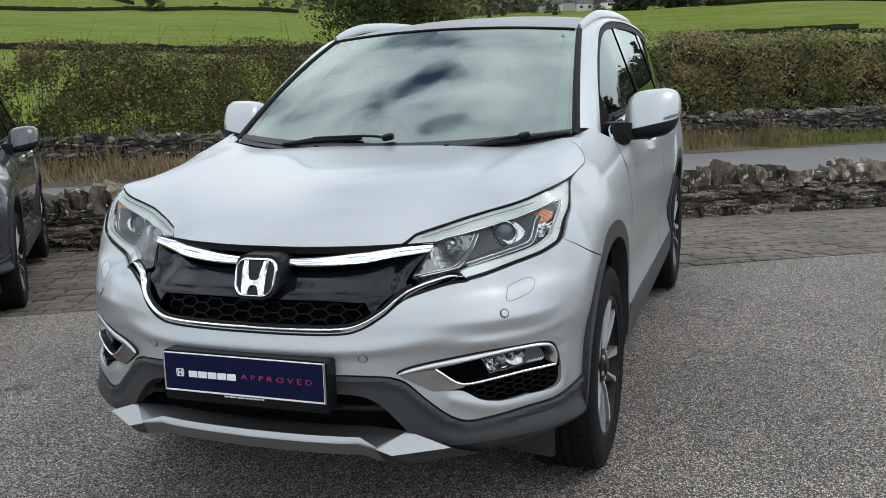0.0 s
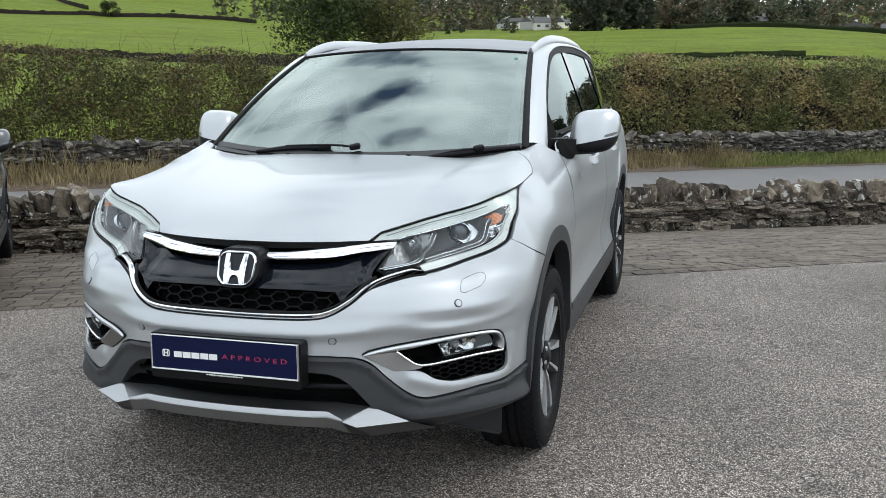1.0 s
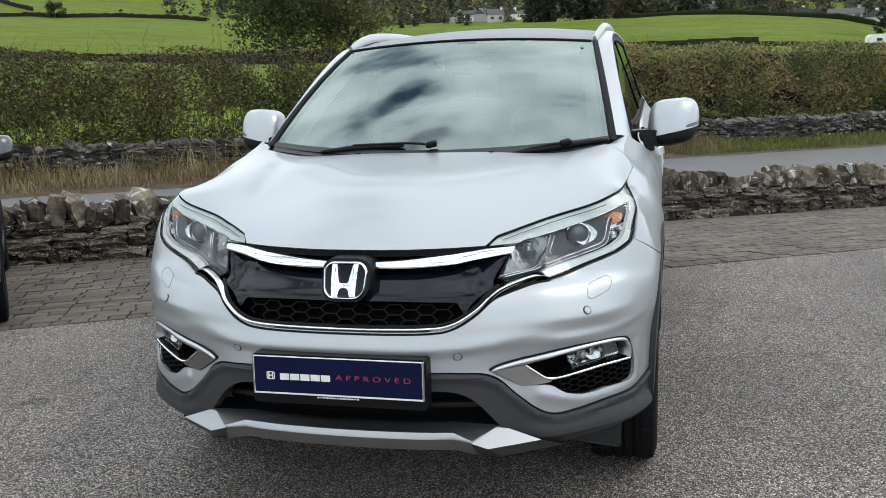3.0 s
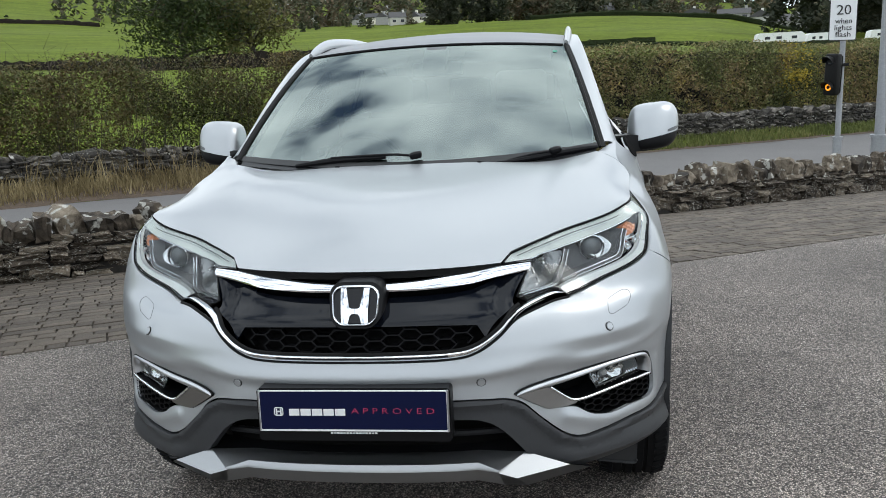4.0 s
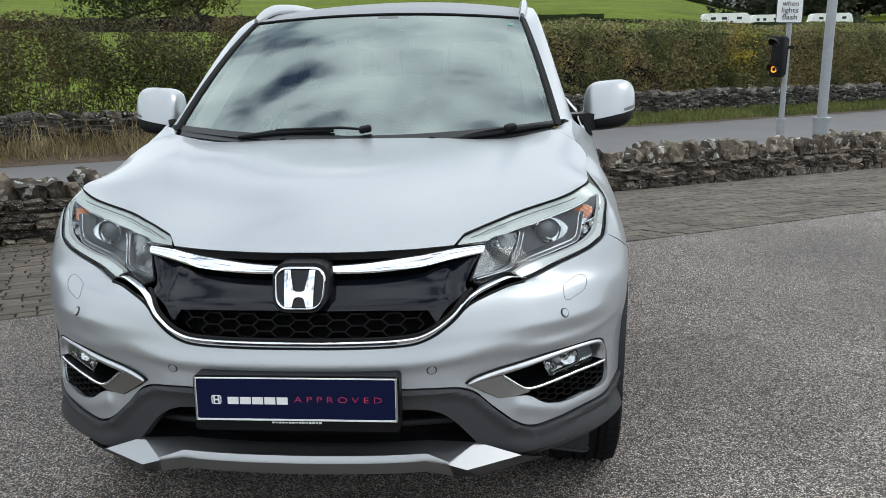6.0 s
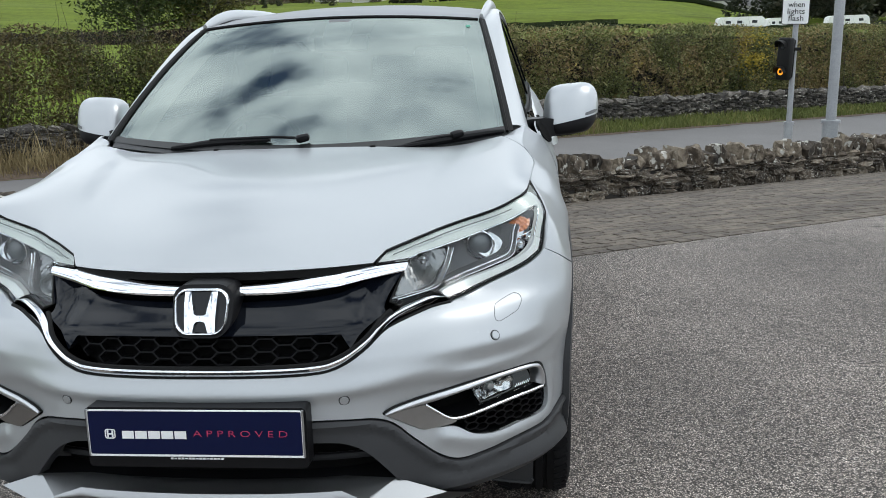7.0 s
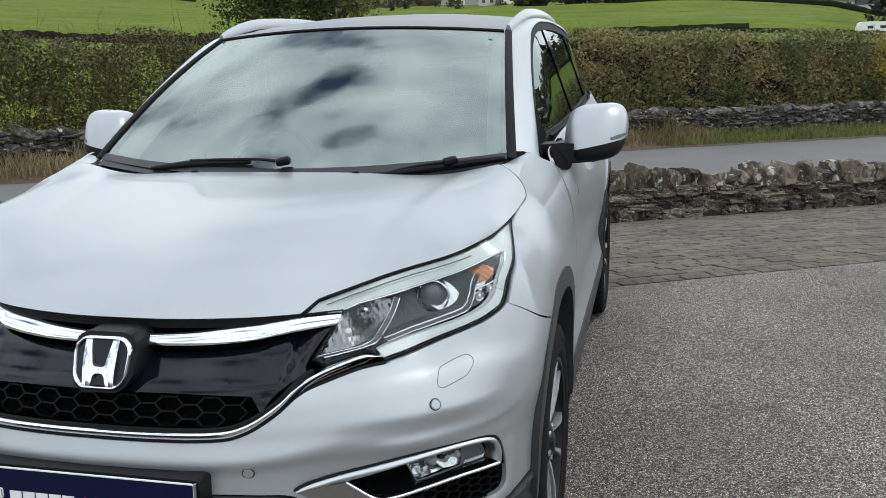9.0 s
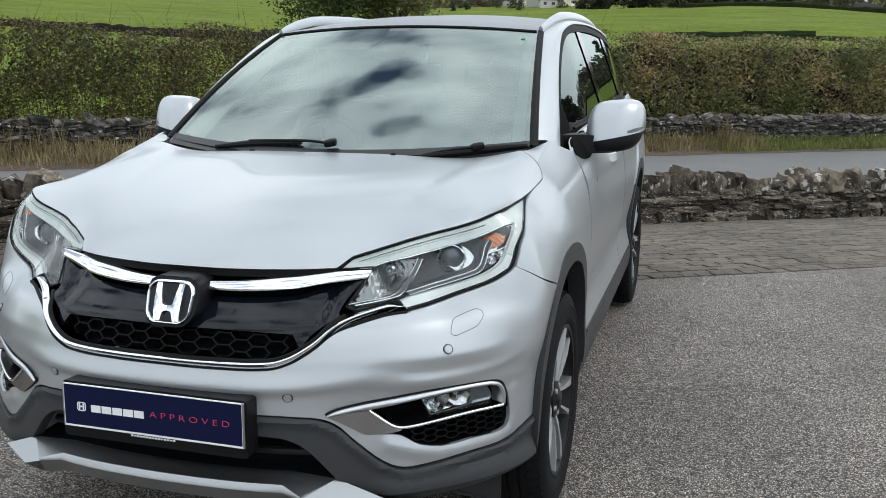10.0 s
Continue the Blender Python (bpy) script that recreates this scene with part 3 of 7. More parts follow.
def cloud(name, verts, faces, material):
    me = bpy.data.meshes.new(name)
    me.from_pydata(verts, [], faces)
    me.materials.append(material)
    return new(name, me)


def hedge_top(s):
    return 1.95 - 0.013 * s + 0.14 * (1 - step_up(s, 0.0, 6.0)) + 0.16 * step_up(s, 2.0, 7.0) + 0.18 * noise.noise(Vector((s * 0.55, 3.1, 0))) + 0.12 * noise.noise(Vector((s * 1.9, 7.7, 0)))


def strip_of(rows):
    bm = bmesh.new()
    vs = [[bm.verts.new(p) for p in row] for row in rows]
    for a, b in zip(vs, vs[1:]):
        for i in range(len(a) - 1):
            bm.faces.new((a[i], a[i + 1], b[i + 1], b[i]))
    return bm


hedge_thing = tagged(new("hedge"), "uneven autumn field hedge in green, brown and yellow leaf", "hedge")
rnd = random.Random(21)
spots, green_spots = [], []
for i in range(440000):
    s = rnd.uniform(-17, 40) if i % 3 else rnd.uniform(-17, 6)
    if s > 28 and rnd.random() < 0.4:
        continue
    d = 9.95 + 1.55 * rnd.betavariate(1.4, 1.7)
    x, y = from_sd(s, d)
    lo, hi = z_far(s) + 0.15, hedge_top(s)
    v = rnd.random() ** 0.9
    z = mixf(lo, hi, v)
    n3 = noise.noise(Vector((s * 1.3, d * 1.3, z * 1.3))) + 0.5 * noise.noise(Vector((s * 4.1, d * 4.1, z * 4.1 + 9)))
    thin = 1.0 - step_up(s + 0.8 * n3, 1.0, 5.5)
    if n3 < -0.42 + 0.26 * thin + 0.55 * max(0.0, v - 0.70) or rnd.random() < 0.12 * thin:
        continue
    (spots if s > 4.5 + 2 * n3 else green_spots).append((x, y, z))
# near-black sheet inside the hedge: the shade between leaves, put in as colour
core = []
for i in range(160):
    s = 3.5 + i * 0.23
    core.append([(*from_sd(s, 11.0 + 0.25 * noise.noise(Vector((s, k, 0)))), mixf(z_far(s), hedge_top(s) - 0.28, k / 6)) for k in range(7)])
c = obj("hedge_heart", strip_of(core), mat("hedge_painted_shade", (0.012, 0.011, 0.008), 0.95, grain=20, spread=0.5, bump=0.3))
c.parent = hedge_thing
v, f = leaves(rnd, spots, 0.046)
a = cloud("foliage", v, f, HEDGE_LEAF)
a.parent = hedge_thing
tagged(a, kind="stuff")
v, f = leaves(rnd, green_spots, 0.038)
a = cloud("thin_foliage", v, f, HEDGE_GREEN)
a.parent = hedge_thing
tagged(a, kind="stuff")
patch = []
for _ in range(2600):
    s, d, z = rnd.gauss(18.1, 0.42), rnd.uniform(9.85, 10.5), rnd.gauss(1.0, 0.42)
    if z_far(s) + 0.2 < z < hedge_top(s) and rnd.random() < 0.35 + noise.noise(Vector((s * 3, z * 3, 1))):
        patch.append((*from_sd(s, d), z))
v, f = leaves(rnd, patch, 0.05)
a = cloud("yellow_foliage", v, f, leafy("yellow_leaf", [(0.0, (0.16, 0.15, 0.03)), (0.5, (0.38, 0.30, 0.05)), (1.0, (0.62, 0.46, 0.07))], 0.9))
a.parent = hedge_thing
tagged(a, "yellow autumn leaves", kind="stuff")
tv, tf = [], []


def twig(p, q, r):
    """A thin three-sided stem from p to q."""
    k = len(tv)
    for e, rr in ((p, r), (q, r * 0.35)):
        for j in range(3):
            tv.append((e[0] + rr * math.cos(j * 2.094), e[1] + rr * math.sin(j * 2.094), e[2]))
    for j in range(3):
        tf.append((k + j, k + (j + 1) % 3, k + 3 + (j + 1) % 3, k + 3 + j))


for i in range(900):
    s = rnd.uniform(-17, 40) if i % 3 else rnd.uniform(-17, 6)
    d = rnd.uniform(10.1, 11.3)
    x, y = from_sd(s, d)
    lo, hi = z_far(s) + 0.05, hedge_top(s) * rnd.uniform(0.75, 1.0) + rnd.uniform(-0.1, 0.30)
    px, py, pz = x, y, lo
    lean = rnd.uniform(-0.25, 0.25), rnd.uniform(-0.2, 0.2)
    for k in range(4):
        qz = mixf(lo, hi, (k + 1) / 4)
        qx, qy = px + lean[0] * 0.35 + rnd.uniform(-0.09, 0.09), py + lean[1] * 0.35 + rnd.uniform(-0.09, 0.09)
        twig((px, py, pz), (qx, qy, qz), 0.011 * (1 - k * 0.2))
        for _ in range(3):
            t = rnd.random()
            bx, by, bz = mixf(px, qx, t), mixf(py, qy, t), mixf(pz, qz, t)
            twig((bx, by, bz), (bx + rnd.uniform(-0.35, 0.35), by + rnd.uniform(-0.3, 0.3), bz + rnd.uniform(0.1, 0.4)), 0.004)
        px, py, pz = qx, qy, qz
a = cloud("stem_work", tv, tf, TWIG)
a.parent = hedge_thing
tagged(a, kind="stuff")


# ---- verge ----
def blades(rnd, count, s_range, d_range, height, width, keep):
    verts, faces = [], []
    for _ in range(count):
        s, d = rnd.uniform(*s_range), rnd.uniform(*d_range)
        if not keep(s, d):
            continue
        x, y = from_sd(s, d)
        z = z_land(x, y)
        h = rnd.uniform(*height) * (0.6 + 0.8 * (noise.noise(Vector((s * 0.9, d * 0.9, 0))) * 0.5 + 0.5))
        a = rnd.uniform(0, math.tau)
        w = rnd.uniform(*width)
        lx, ly = rnd.uniform(-0.5, 0.5) * h, rnd.uniform(-0.5, 0.5) * h
        k = len(verts)
        wx, wy = math.cos(a) * w, math.sin(a) * w
        verts += [(x - wx, y - wy, z), (x + wx, y + wy, z), (x + lx * 0.4 + wx * 0.7, y + ly * 0.4 + wy * 0.7, z + h * 0.6), (x + lx * 0.4 - wx * 0.7, y + ly * 0.4 - wy * 0.7, z + h * 0.6), (x + lx, y + ly, z + h)]
        faces += [(k, k + 1, k + 2, k + 3), (k + 3, k + 2, k + 4)]
    return verts, faces


rnd = random.Random(33)
edge_line = lambda s: 8.25 + 0.18 * noise.noise(Vector((s * 0.8, 0, 5)))
v, f = blades(rnd, 15000, (-16, 10.2), (8.2, 9.45), (0.12, 0.36), (0.006, 0.014), lambda s, d: d > edge_line(s) and (d - 8.2) > rnd.random() * 0.6)
v2, f2 = blades(rnd, 1500, (-16, 9.5), (8.9, 9.5), (0.45, 0.75), (0.005, 0.010), lambda s, d: noise.noise(Vector((s * 0.7, 1.0, 2))) > -0.05)
f2 = [tuple(i + len(v) for i in q) for q in f2]
tagged(cloud("dry_verge_grass", v + v2, f + f2, DRY_GRASS), "tall dry straw-coloured grass along the lane", "grass", kind="stuff")
v, f = blades(rnd, 17000, (8.5, 36), (8.25, 9.45), (0.05, 0.20), (0.008, 0.018), lambda s, d: d > edge_line(s))
v2, f2 = blades(rnd, 5000, (-16, 9.5), (8.25, 9.4), (0.05, 0.16), (0.008, 0.016), lambda s, d: noise.noise(Vector((s * 0.6, d, 12))) > 0.22 + 0.25 * (s < 2))
f2 = [tuple(i + len(v) for i in q) for q in f2]
tagged(cloud("green_verge_grass", v + v2, f + f2, GREEN_GRASS), "short green verge grass along the lane", "grass", kind="stuff")
bm = bmesh.new()
rows = []
for i in range(130):
    s = -16 + i * 0.4
    e = edge_line(s)
    far = mixf(9.42, e + 0.30, step_up(s + 1.2 * noise.noise(Vector((s * 0.7, 3, 3))), 8.6, 10.4))
    rows.append([bm.verts.new((*from_sd(s, d), z_far(s) + h)) for d, h in ((e - 0.12 + 0.05 * math.sin(s * 3), 0.006), (e + 0.05, 0.035), (mixf(e + 0.05, far, 0.35), 0.015 + 0.16 * step_up(mixf(e, far, 0.35), 8.2, 9.3)), (mixf(e + 0.05, far, 0.7), 0.015 + 0.16 * step_up(mixf(e, far, 0.7), 8.2, 9.3)), (far, 0.012 + 0.16 * step_up(far, 8.2, 9.3)))])
for p, q in zip(rows, rows[1:]):
    for k in range(4):
        bm.faces.new((p[k], q[k], q[k + 1], p[k + 1]))
tagged(obj("verge_edge", bm, mat("bare_earth", (0.075, 0.052, 0.034), 0.95, grain=14, spread=0.5, bump=0.6)), "bare brown earth at the lane's edge", "verge", kind="structure")

# ---- form of the car: plan line round the nose and along the flank, and how far each height lies inside it ----
PLAN = ((0.0, 0.0), (0.20, 0.008), (0.347, 0.030), (0.438, 0.058), (0.536, 0.105), (0.62, 0.148), (0.70, 0.205), (0.77, 0.268), (0.82, 0.332),
        (0.862, 0.412), (0.889, 0.505), (0.903, 0.640), (0.909, 0.80), (0.911, 1.0), (0.910, 1.6), (0.908, 2.4), (0.905, 3.2), (0.895, 3.9), (0.87, 4.25), (0.80, 4.48), (0.6, 4.58), (0.0, 4.60))
NOSE = ((0.22, 0.13), (0.27, 0.09), (0.30, 0.055), (0.36, 0.02), (0.45, 0.022), (0.52, 0.032), (0.60, 0.043), (0.66, 0.052), (0.70, 0.062), (0.76, 0.092), (0.80, 0.145), (0.85, 0.185), (0.89, 0.222), (0.95, 0.29), (1.02, 0.38), (1.1, 0.55))
FENDER = ((0.2, 0.03), (0.38, 0.006), (0.55, 0.0), (0.78, 0.0), (0.86, 0.012), (0.93, 0.035), (0.98, 0.066), (1.02, 0.110), (1.05, 0.138), (1.12, 0.180))
FLANK = ((0.2, 0.05), (0.33, 0.012), (0.42, 0.008), (0.5, 0.02), (0.62, 0.014), (0.8, 0.0), (0.92, 0.008), (1.0, 0.022), (1.06, 0.034), (1.12, 0.062), (1.18, 0.105), (1.25, 0.13))


def lerp_table(v, knots):
    if v <= knots[0][0]:
        return knots[0][1]
    for i in range(len(knots) - 1):
        a, p = knots[i]
        b, q = knots[i + 1]
        if v <= b:
            t = (v - a) / (b - a)
            m0 = (q - knots[i - 1][1]) / (b - knots[i - 1][0]) if i > 0 else (q - p) / (b - a)
            m1 = (knots[i + 2][1] - p) / (knots[i + 2][0] - a) if i + 2 < len(knots) else (q - p) / (b - a)
            h = b - a
            return (p * (1 + 2 * t) * (1 - t) ** 2 + m0 * h * t * (1 - t) ** 2 + q * t * t * (3 - 2 * t) + m1 * h * t * t * (t - 1))
    return knots[-1][1]


def catmull(p, n=8):
    """Points along a smooth line through the knots."""
    out = []
    for i in range(len(p) - 1):
        a, b = p[max(i - 1, 0)], p[i]
        c, d = p[i + 1], p[min(i + 2, len(p) - 1)]
        for k in range(n):
            t = k / n
            out.append(tuple(0.5 * (2 * b[j] + (c[j] - a[j]) * t + (2 * a[j] - 5 * b[j] + 4 * c[j] - d[j]) * t * t + (3 * b[j] - a[j] - 3 * c[j] + d[j]) * t ** 3) for j in range(len(b))))
    return out + [tuple(p[-1])]


_line = catmull(((-0.2, 0.008),) + PLAN, 10)[10:]
_arc = [0.0]
for _a, _b in zip(_line, _line[1:]):
    _arc.append(_arc[-1] + math.hypot(_b[0] - _a[0], _b[1] - _a[1]))


def plan_at(u):
    """Place and outward normal of the plan line at u metres from the middle of the nose (minus: the other side)."""
    v = min(abs(u), _arc[-1] - 1e-6)
    lo, hi = 0, len(_arc) - 1
    while hi - lo > 1:
        m = (lo + hi) // 2
        if _arc[m] <= v:
            lo = m
        else:
            hi = m
    t = (v - _arc[lo]) / (_arc[hi] - _arc[lo])

    def tangent(i):
        a, b = _line[max(i - 1, 0)], _line[min(i + 1, len(_line) - 1)]
        if i == 0:
            return 1.0, 0.0
        n = math.hypot(b[0] - a[0], b[1] - a[1])
        return (b[0] - a[0]) / n, (b[1] - a[1]) / n
    (tx0, ty0), (tx1, ty1) = tangent(lo), tangent(hi)
    tx, ty = tx0 + (tx1 - tx0) * t, ty0 + (ty1 - ty0) * t
    x, y = _line[lo][0] + (_line[hi][0] - _line[lo][0]) * t, _line[lo][1] + (_line[hi][1] - _line[lo][1]) * t
    sg = -1.0 if u < 0 else 1.0
    return x * sg, y, ty * sg, -tx


def step01(v, a, b):
    t = max(0.0, min(1.0, (v - a) / (b - a)))
    return t * t * (3 - 2 * t)


def form(u, z, inset=0.0):
    """A point of the car's skin, inset metres inside it."""
    x, y, nx, ny = plan_at(u)
    v = abs(u)
    side = step01(v, 0.78, 1.16)
    rear = step01(y, 1.0, 1.6)
    flank = lerp_table(z - 0.045 * step01(y, 0.74, 1.02), FENDER) * (1 - rear) + lerp_table(z, FLANK) * rear
    off = lerp_table(z, NOSE) * (1 - side) + flank * side + inset
    fuller = 0.034 * math.exp(-((v - 0.80) / 0.09) ** 2) * step01(z, 0.85, 0.94)
    return x - nx * off, y - ny * off - fuller, z

def u_of_y(y):
    """u on the flank at y (only behind the corner of the nose)."""
    lo, hi = 0.9, _arc[-1] - 1.3
    for _ in range(40):
        m = (lo + hi) / 2
        if plan_at(m)[1] < y:
            lo = m
        else:
            hi = m
    return lo


def chain(*runs, n=4):
    """An outline from runs of knots; each run is smooth, and they meet in corners."""
    out = []
    for run in runs:
        pts = catmull(run, n) if len(run) > 2 else list(run)
        out += pts if not out or math.dist(out[-1], pts[0]) > 1e-5 else pts[1:]
    if math.dist(out[0], out[-1]) < 1e-5:
        out.pop()
    return out


def both(half):
    """Close a half outline that begins and ends on the middle line with its mirror image."""
    return half + [(-a, b) for a, b in reversed(half) if a > 1e-4]


def flip(pts):
    return [(-a, b) for a, b in pts]


def panel(loops, fn, inset=0.0, thick=0.010, step=0.035, lip=0.0):
    """A shell over the outline loops (the first outside, the rest holes) on the surface fn(a, b, inset). lip: how far its edges are turned in."""
    bm = bmesh.new()
    edges = []
    for loop in loops:
        vs = [bm.verts.new((a, b, 0)) for a, b in loop]
        edges += [bm.edges.new((v, w)) for v, w in zip(vs, vs[1:] + vs[:1])]
    bmesh.ops.triangle_fill(bm, use_beauty=True, use_dissolve=False, edges=edges)
    rim = {e for e in bm.edges if len(e.link_faces) == 1}
    lo = [min(v.co[i] for v in bm.verts) for i in (0, 1)]
    hi = [max(v.co[i] for v in bm.verts) for i in (0, 1)]
    for i in (0, 1):
        no = (1, 0, 0) if i == 0 else (0, 1, 0)
        k = math.floor(lo[i] / step) + 1
        while k * step < hi[i]:
            co = (k * step, 0, 0) if i == 0 else (0, k * step, 0)
            bmesh.ops.bisect_plane(bm, geom=bm.verts[:] + bm.edges[:] + bm.faces[:], dist=1e-6, plane_co=co, plane_no=no)
            k += 1

    def on_line(e):
        for i in (0, 1):
            a, b = e.verts[0].co[i], e.verts[1].co[i]
            if abs(a - b) < 1e-5 and abs(a / step - round(a / step)) < 1e-3:
                return True
        return False
    inner = [e for e in bm.edges if len(e.link_faces) == 2 and not on_line(e)]
    if inner:
        bmesh.ops.dissolve_edges(bm, edges=inner, use_verts=False)
    uv = {v: (v.co.x, v.co.y) for v in bm.verts}
    get = inset if callable(inset) else (lambda a, b: inset)
    for v, (a, b) in uv.items():
        v.co = fn(a, b, get(a, b))
    if thick:
        rim = [e for e in bm.edges if len(e.link_faces) == 1]
        deep = {}
        for e in rim:
            for v in e.verts:
                if v not in deep:
                    a, b = uv[v]
                    deep[v] = bm.verts.new(fn(a, b, get(a, b) + thick))
        for e in rim:
            v, w = e.verts
            f = e.link_faces[0]
            loop = [l for l in f.loops if l.edge == e][0]
            first, second = loop.vert, loop.link_loop_next.vert
            bm.faces.new((second, first, deep[first], deep[second]))
    bmesh.ops.recalc_face_normals(bm, faces=bm.faces[:])
    return bm


def tube(points, r, seg=8, closed=False, flat=1.0):
    """A rod of radius r (a function of the way along, or a number) through the points."""
    bm = bmesh.new()
    pts = [Vector(p) for p in points]
    rings = []
    n = len(pts)
    ref = Vector((0, 0, 1))
    for i, p in enumerate(pts):
        a = pts[(i - 1) % n] if closed or i > 0 else p
        b = pts[(i + 1) % n] if closed or i < n - 1 else p
        t = (b - a).normalized()
        side = t.cross(ref)
        if side.length < 0.05:
            side = t.cross(Vector((0, 1, 0)))
        side.normalize()
        up = side.cross(t)
        rr = r(i / max(n - 1, 1)) if callable(r) else r
        rings.append([bm.verts.new(p + side * (math.cos(k * math.tau / seg) * rr) + up * (math.sin(k * math.tau / seg) * rr * flat)) for k in range(seg)])
    m = n if closed else n - 1
    for i in range(m):
        p, q = rings[i], rings[(i + 1) % n]
        for k in range(seg):
            bm.faces.new((p[k], p[(k + 1) % seg], q[(k + 1) % seg], q[k]))
    if not closed:
        bm.faces.new(rings[0][::-1])
        bm.faces.new(rings[-1])
    return bm


def strip(rows, thick=None):
    """A sheet through rows of points."""
    bm = bmesh.new()
    vs = [[bm.verts.new(p) for p in row] for row in rows]
    for a, b in zip(vs, vs[1:]):
        for i in range(len(a) - 1):
            bm.faces.new((a[i], a[i + 1], b[i + 1], b[i]))
    if thick:
        bmesh.ops.recalc_face_normals(bm, faces=bm.faces[:])
        bmesh.ops.solidify(bm, geom=bm.faces[:], thickness=thick)
    return bm


def lathe(profile, seg=48, m=None):
    """A turned form: (radius, along) knots round the local x axis."""
    bm = bmesh.new()
    m = m or Matrix()
    rings = []
    for r, a in profile:
        rings.append([bm.verts.new(m @ Vector((a, r * math.cos(k * math.tau / seg), r * math.sin(k * math.tau / seg)))) for k in range(seg)])
    for p, q in zip(rings, rings[1:]):
        for k in range(seg):
            bm.faces.new((p[k], p[(k + 1) % seg], q[(k + 1) % seg], q[k]))
    bmesh.ops.recalc_face_normals(bm, faces=bm.faces[:])
    return bm


def text_mesh(body, size, depth=0.0006, thin=0.0):
    """Letters in the built-in font as a mesh in the xy plane, begun at x = 0."""
    c = bpy.data.curves.new("letters", "FONT")
    c.body, c.size, c.extrude, c.resolution_u, c.offset = body, size, depth, 3, thin
    ob = bpy.data.objects.new("letters", c)
    scene.collection.objects.link(ob)
    bpy.context.view_layer.update()
    me = bpy.data.meshes.new_from_object(ob.evaluated_get(bpy.context.evaluated_depsgraph_get()))
    bpy.data.objects.remove(ob)
    bm = bmesh.new()
    bm.from_mesh(me)
    bpy.data.meshes.remove(me)
    return bm

# ---- the silver crossover ----
car = empty("car", label="silver five-door crossover with black grille parked on tarmac", category="car")


def add(name, bm, material, label="", parent=None, smooth=35):
    return part(name, bm, material, parent or car, label, smooth)


# outlines on the skin: u round the nose from the middle, z up
BUMPER_TOP = [(0, 0.664), (0.138, 0.664), (0.28, 0.667), (0.344, 0.678), (0.419, 0.711), (0.495, 0.755), (0.607, 0.780), (0.704, 0.785)]
LAMP_LOW = [(0.712, 0.787), (0.76, 0.792), (0.80, 0.797), (0.84, 0.804), (0.88, 0.813), (0.92, 0.823), (0.96, 0.8345), (1.0, 0.848), (1.04, 0.867), (1.06, 0.881)]
SEAM = [(1.06, 0.881), (1.10, 0.858), (1.16, 0.825), (1.273, 0.788)]
ARCH_FRONT = [(1.273, 0.788), (1.205, 0.733), (1.149, 0.66), (1.115, 0.56), (1.104, 0.455)]
CLAD_TOP = [(1.104, 0.455), (0.97, 0.428), (0.85, 0.424), (0.73, 0.412), (0.653, 0.410), (0.595, 0.434), (0.535, 0.485), (0.487, 0.530), (0.436, 0.551), (0.369, 0.557), (0.28, 0.559), (0.0, 0.559)]
FOG = [[(0.456, 0.561), (0.50, 0.574), (0.634, 0.591), (0.755, 0.599), (0.875, 0.602), (0.940, 0.598), (0.970, 0.584), (0.985, 0.555), (0.991, 0.51), (0.985, 0.472), (0.966, 0.457), (0.93, 0.453), (0.86, 0.454), (0.80, 0.450), (0.757, 0.450)],
       [(0.757, 0.450), (0.70, 0.463), (0.648, 0.492), (0.592, 0.498), (0.56, 0.499), (0.5375, 0.51)], [(0.5375, 0.51), (0.456, 0.5565)]]
fog_hole = chain(*FOG)
crease = lambda u, z: -0.003 * step01(abs(u), 0.35, 0.62) * (math.exp(-((z - 0.640 + 0.05 * step01(abs(u), 0.5, 1.0)) / 0.022) ** 2)) * (1 - step01(abs(u), 0.98, 1.12))
FOLD = ((0.39, 0.634), (0.52, 0.650), (0.68, 0.663), (0.88, 0.652), (1.02, 0.650), (1.12, 0.672), (1.3, 0.70))
SHOULDER = ((0.30, 0.640), (0.366, 0.648), (0.488, 0.668), (0.626, 0.685), (0.787, 0.684), (0.934, 0.689), (1.042, 0.706), (1.12, 0.72))
CREST = ((0.30, 0.620), (0.40, 0.627), (0.505, 0.631), (0.62, 0.627), (0.778, 0.627), (0.915, 0.632), (1.011, 0.650), (1.085, 0.681))
RIM = [(0.62, 0.470), (0.70, 0.444), (0.757, 0.434), (0.86, 0.436), (0.95, 0.438), (0.995, 0.450), (1.008, 0.50), (1.006, 0.555)]


def near_line(u, z, line):
    best = 9.0
    for (a, b), (c, d) in zip(line, line[1:]):
        k = clamp(((u - a) * (c - a) + (z - b) * (d - b)) / ((c - a) ** 2 + (d - b) ** 2), 0.0, 1.0)
        best = min(best, math.hypot(u - a - k * (c - a), z - b - k * (d - b)))
    return best


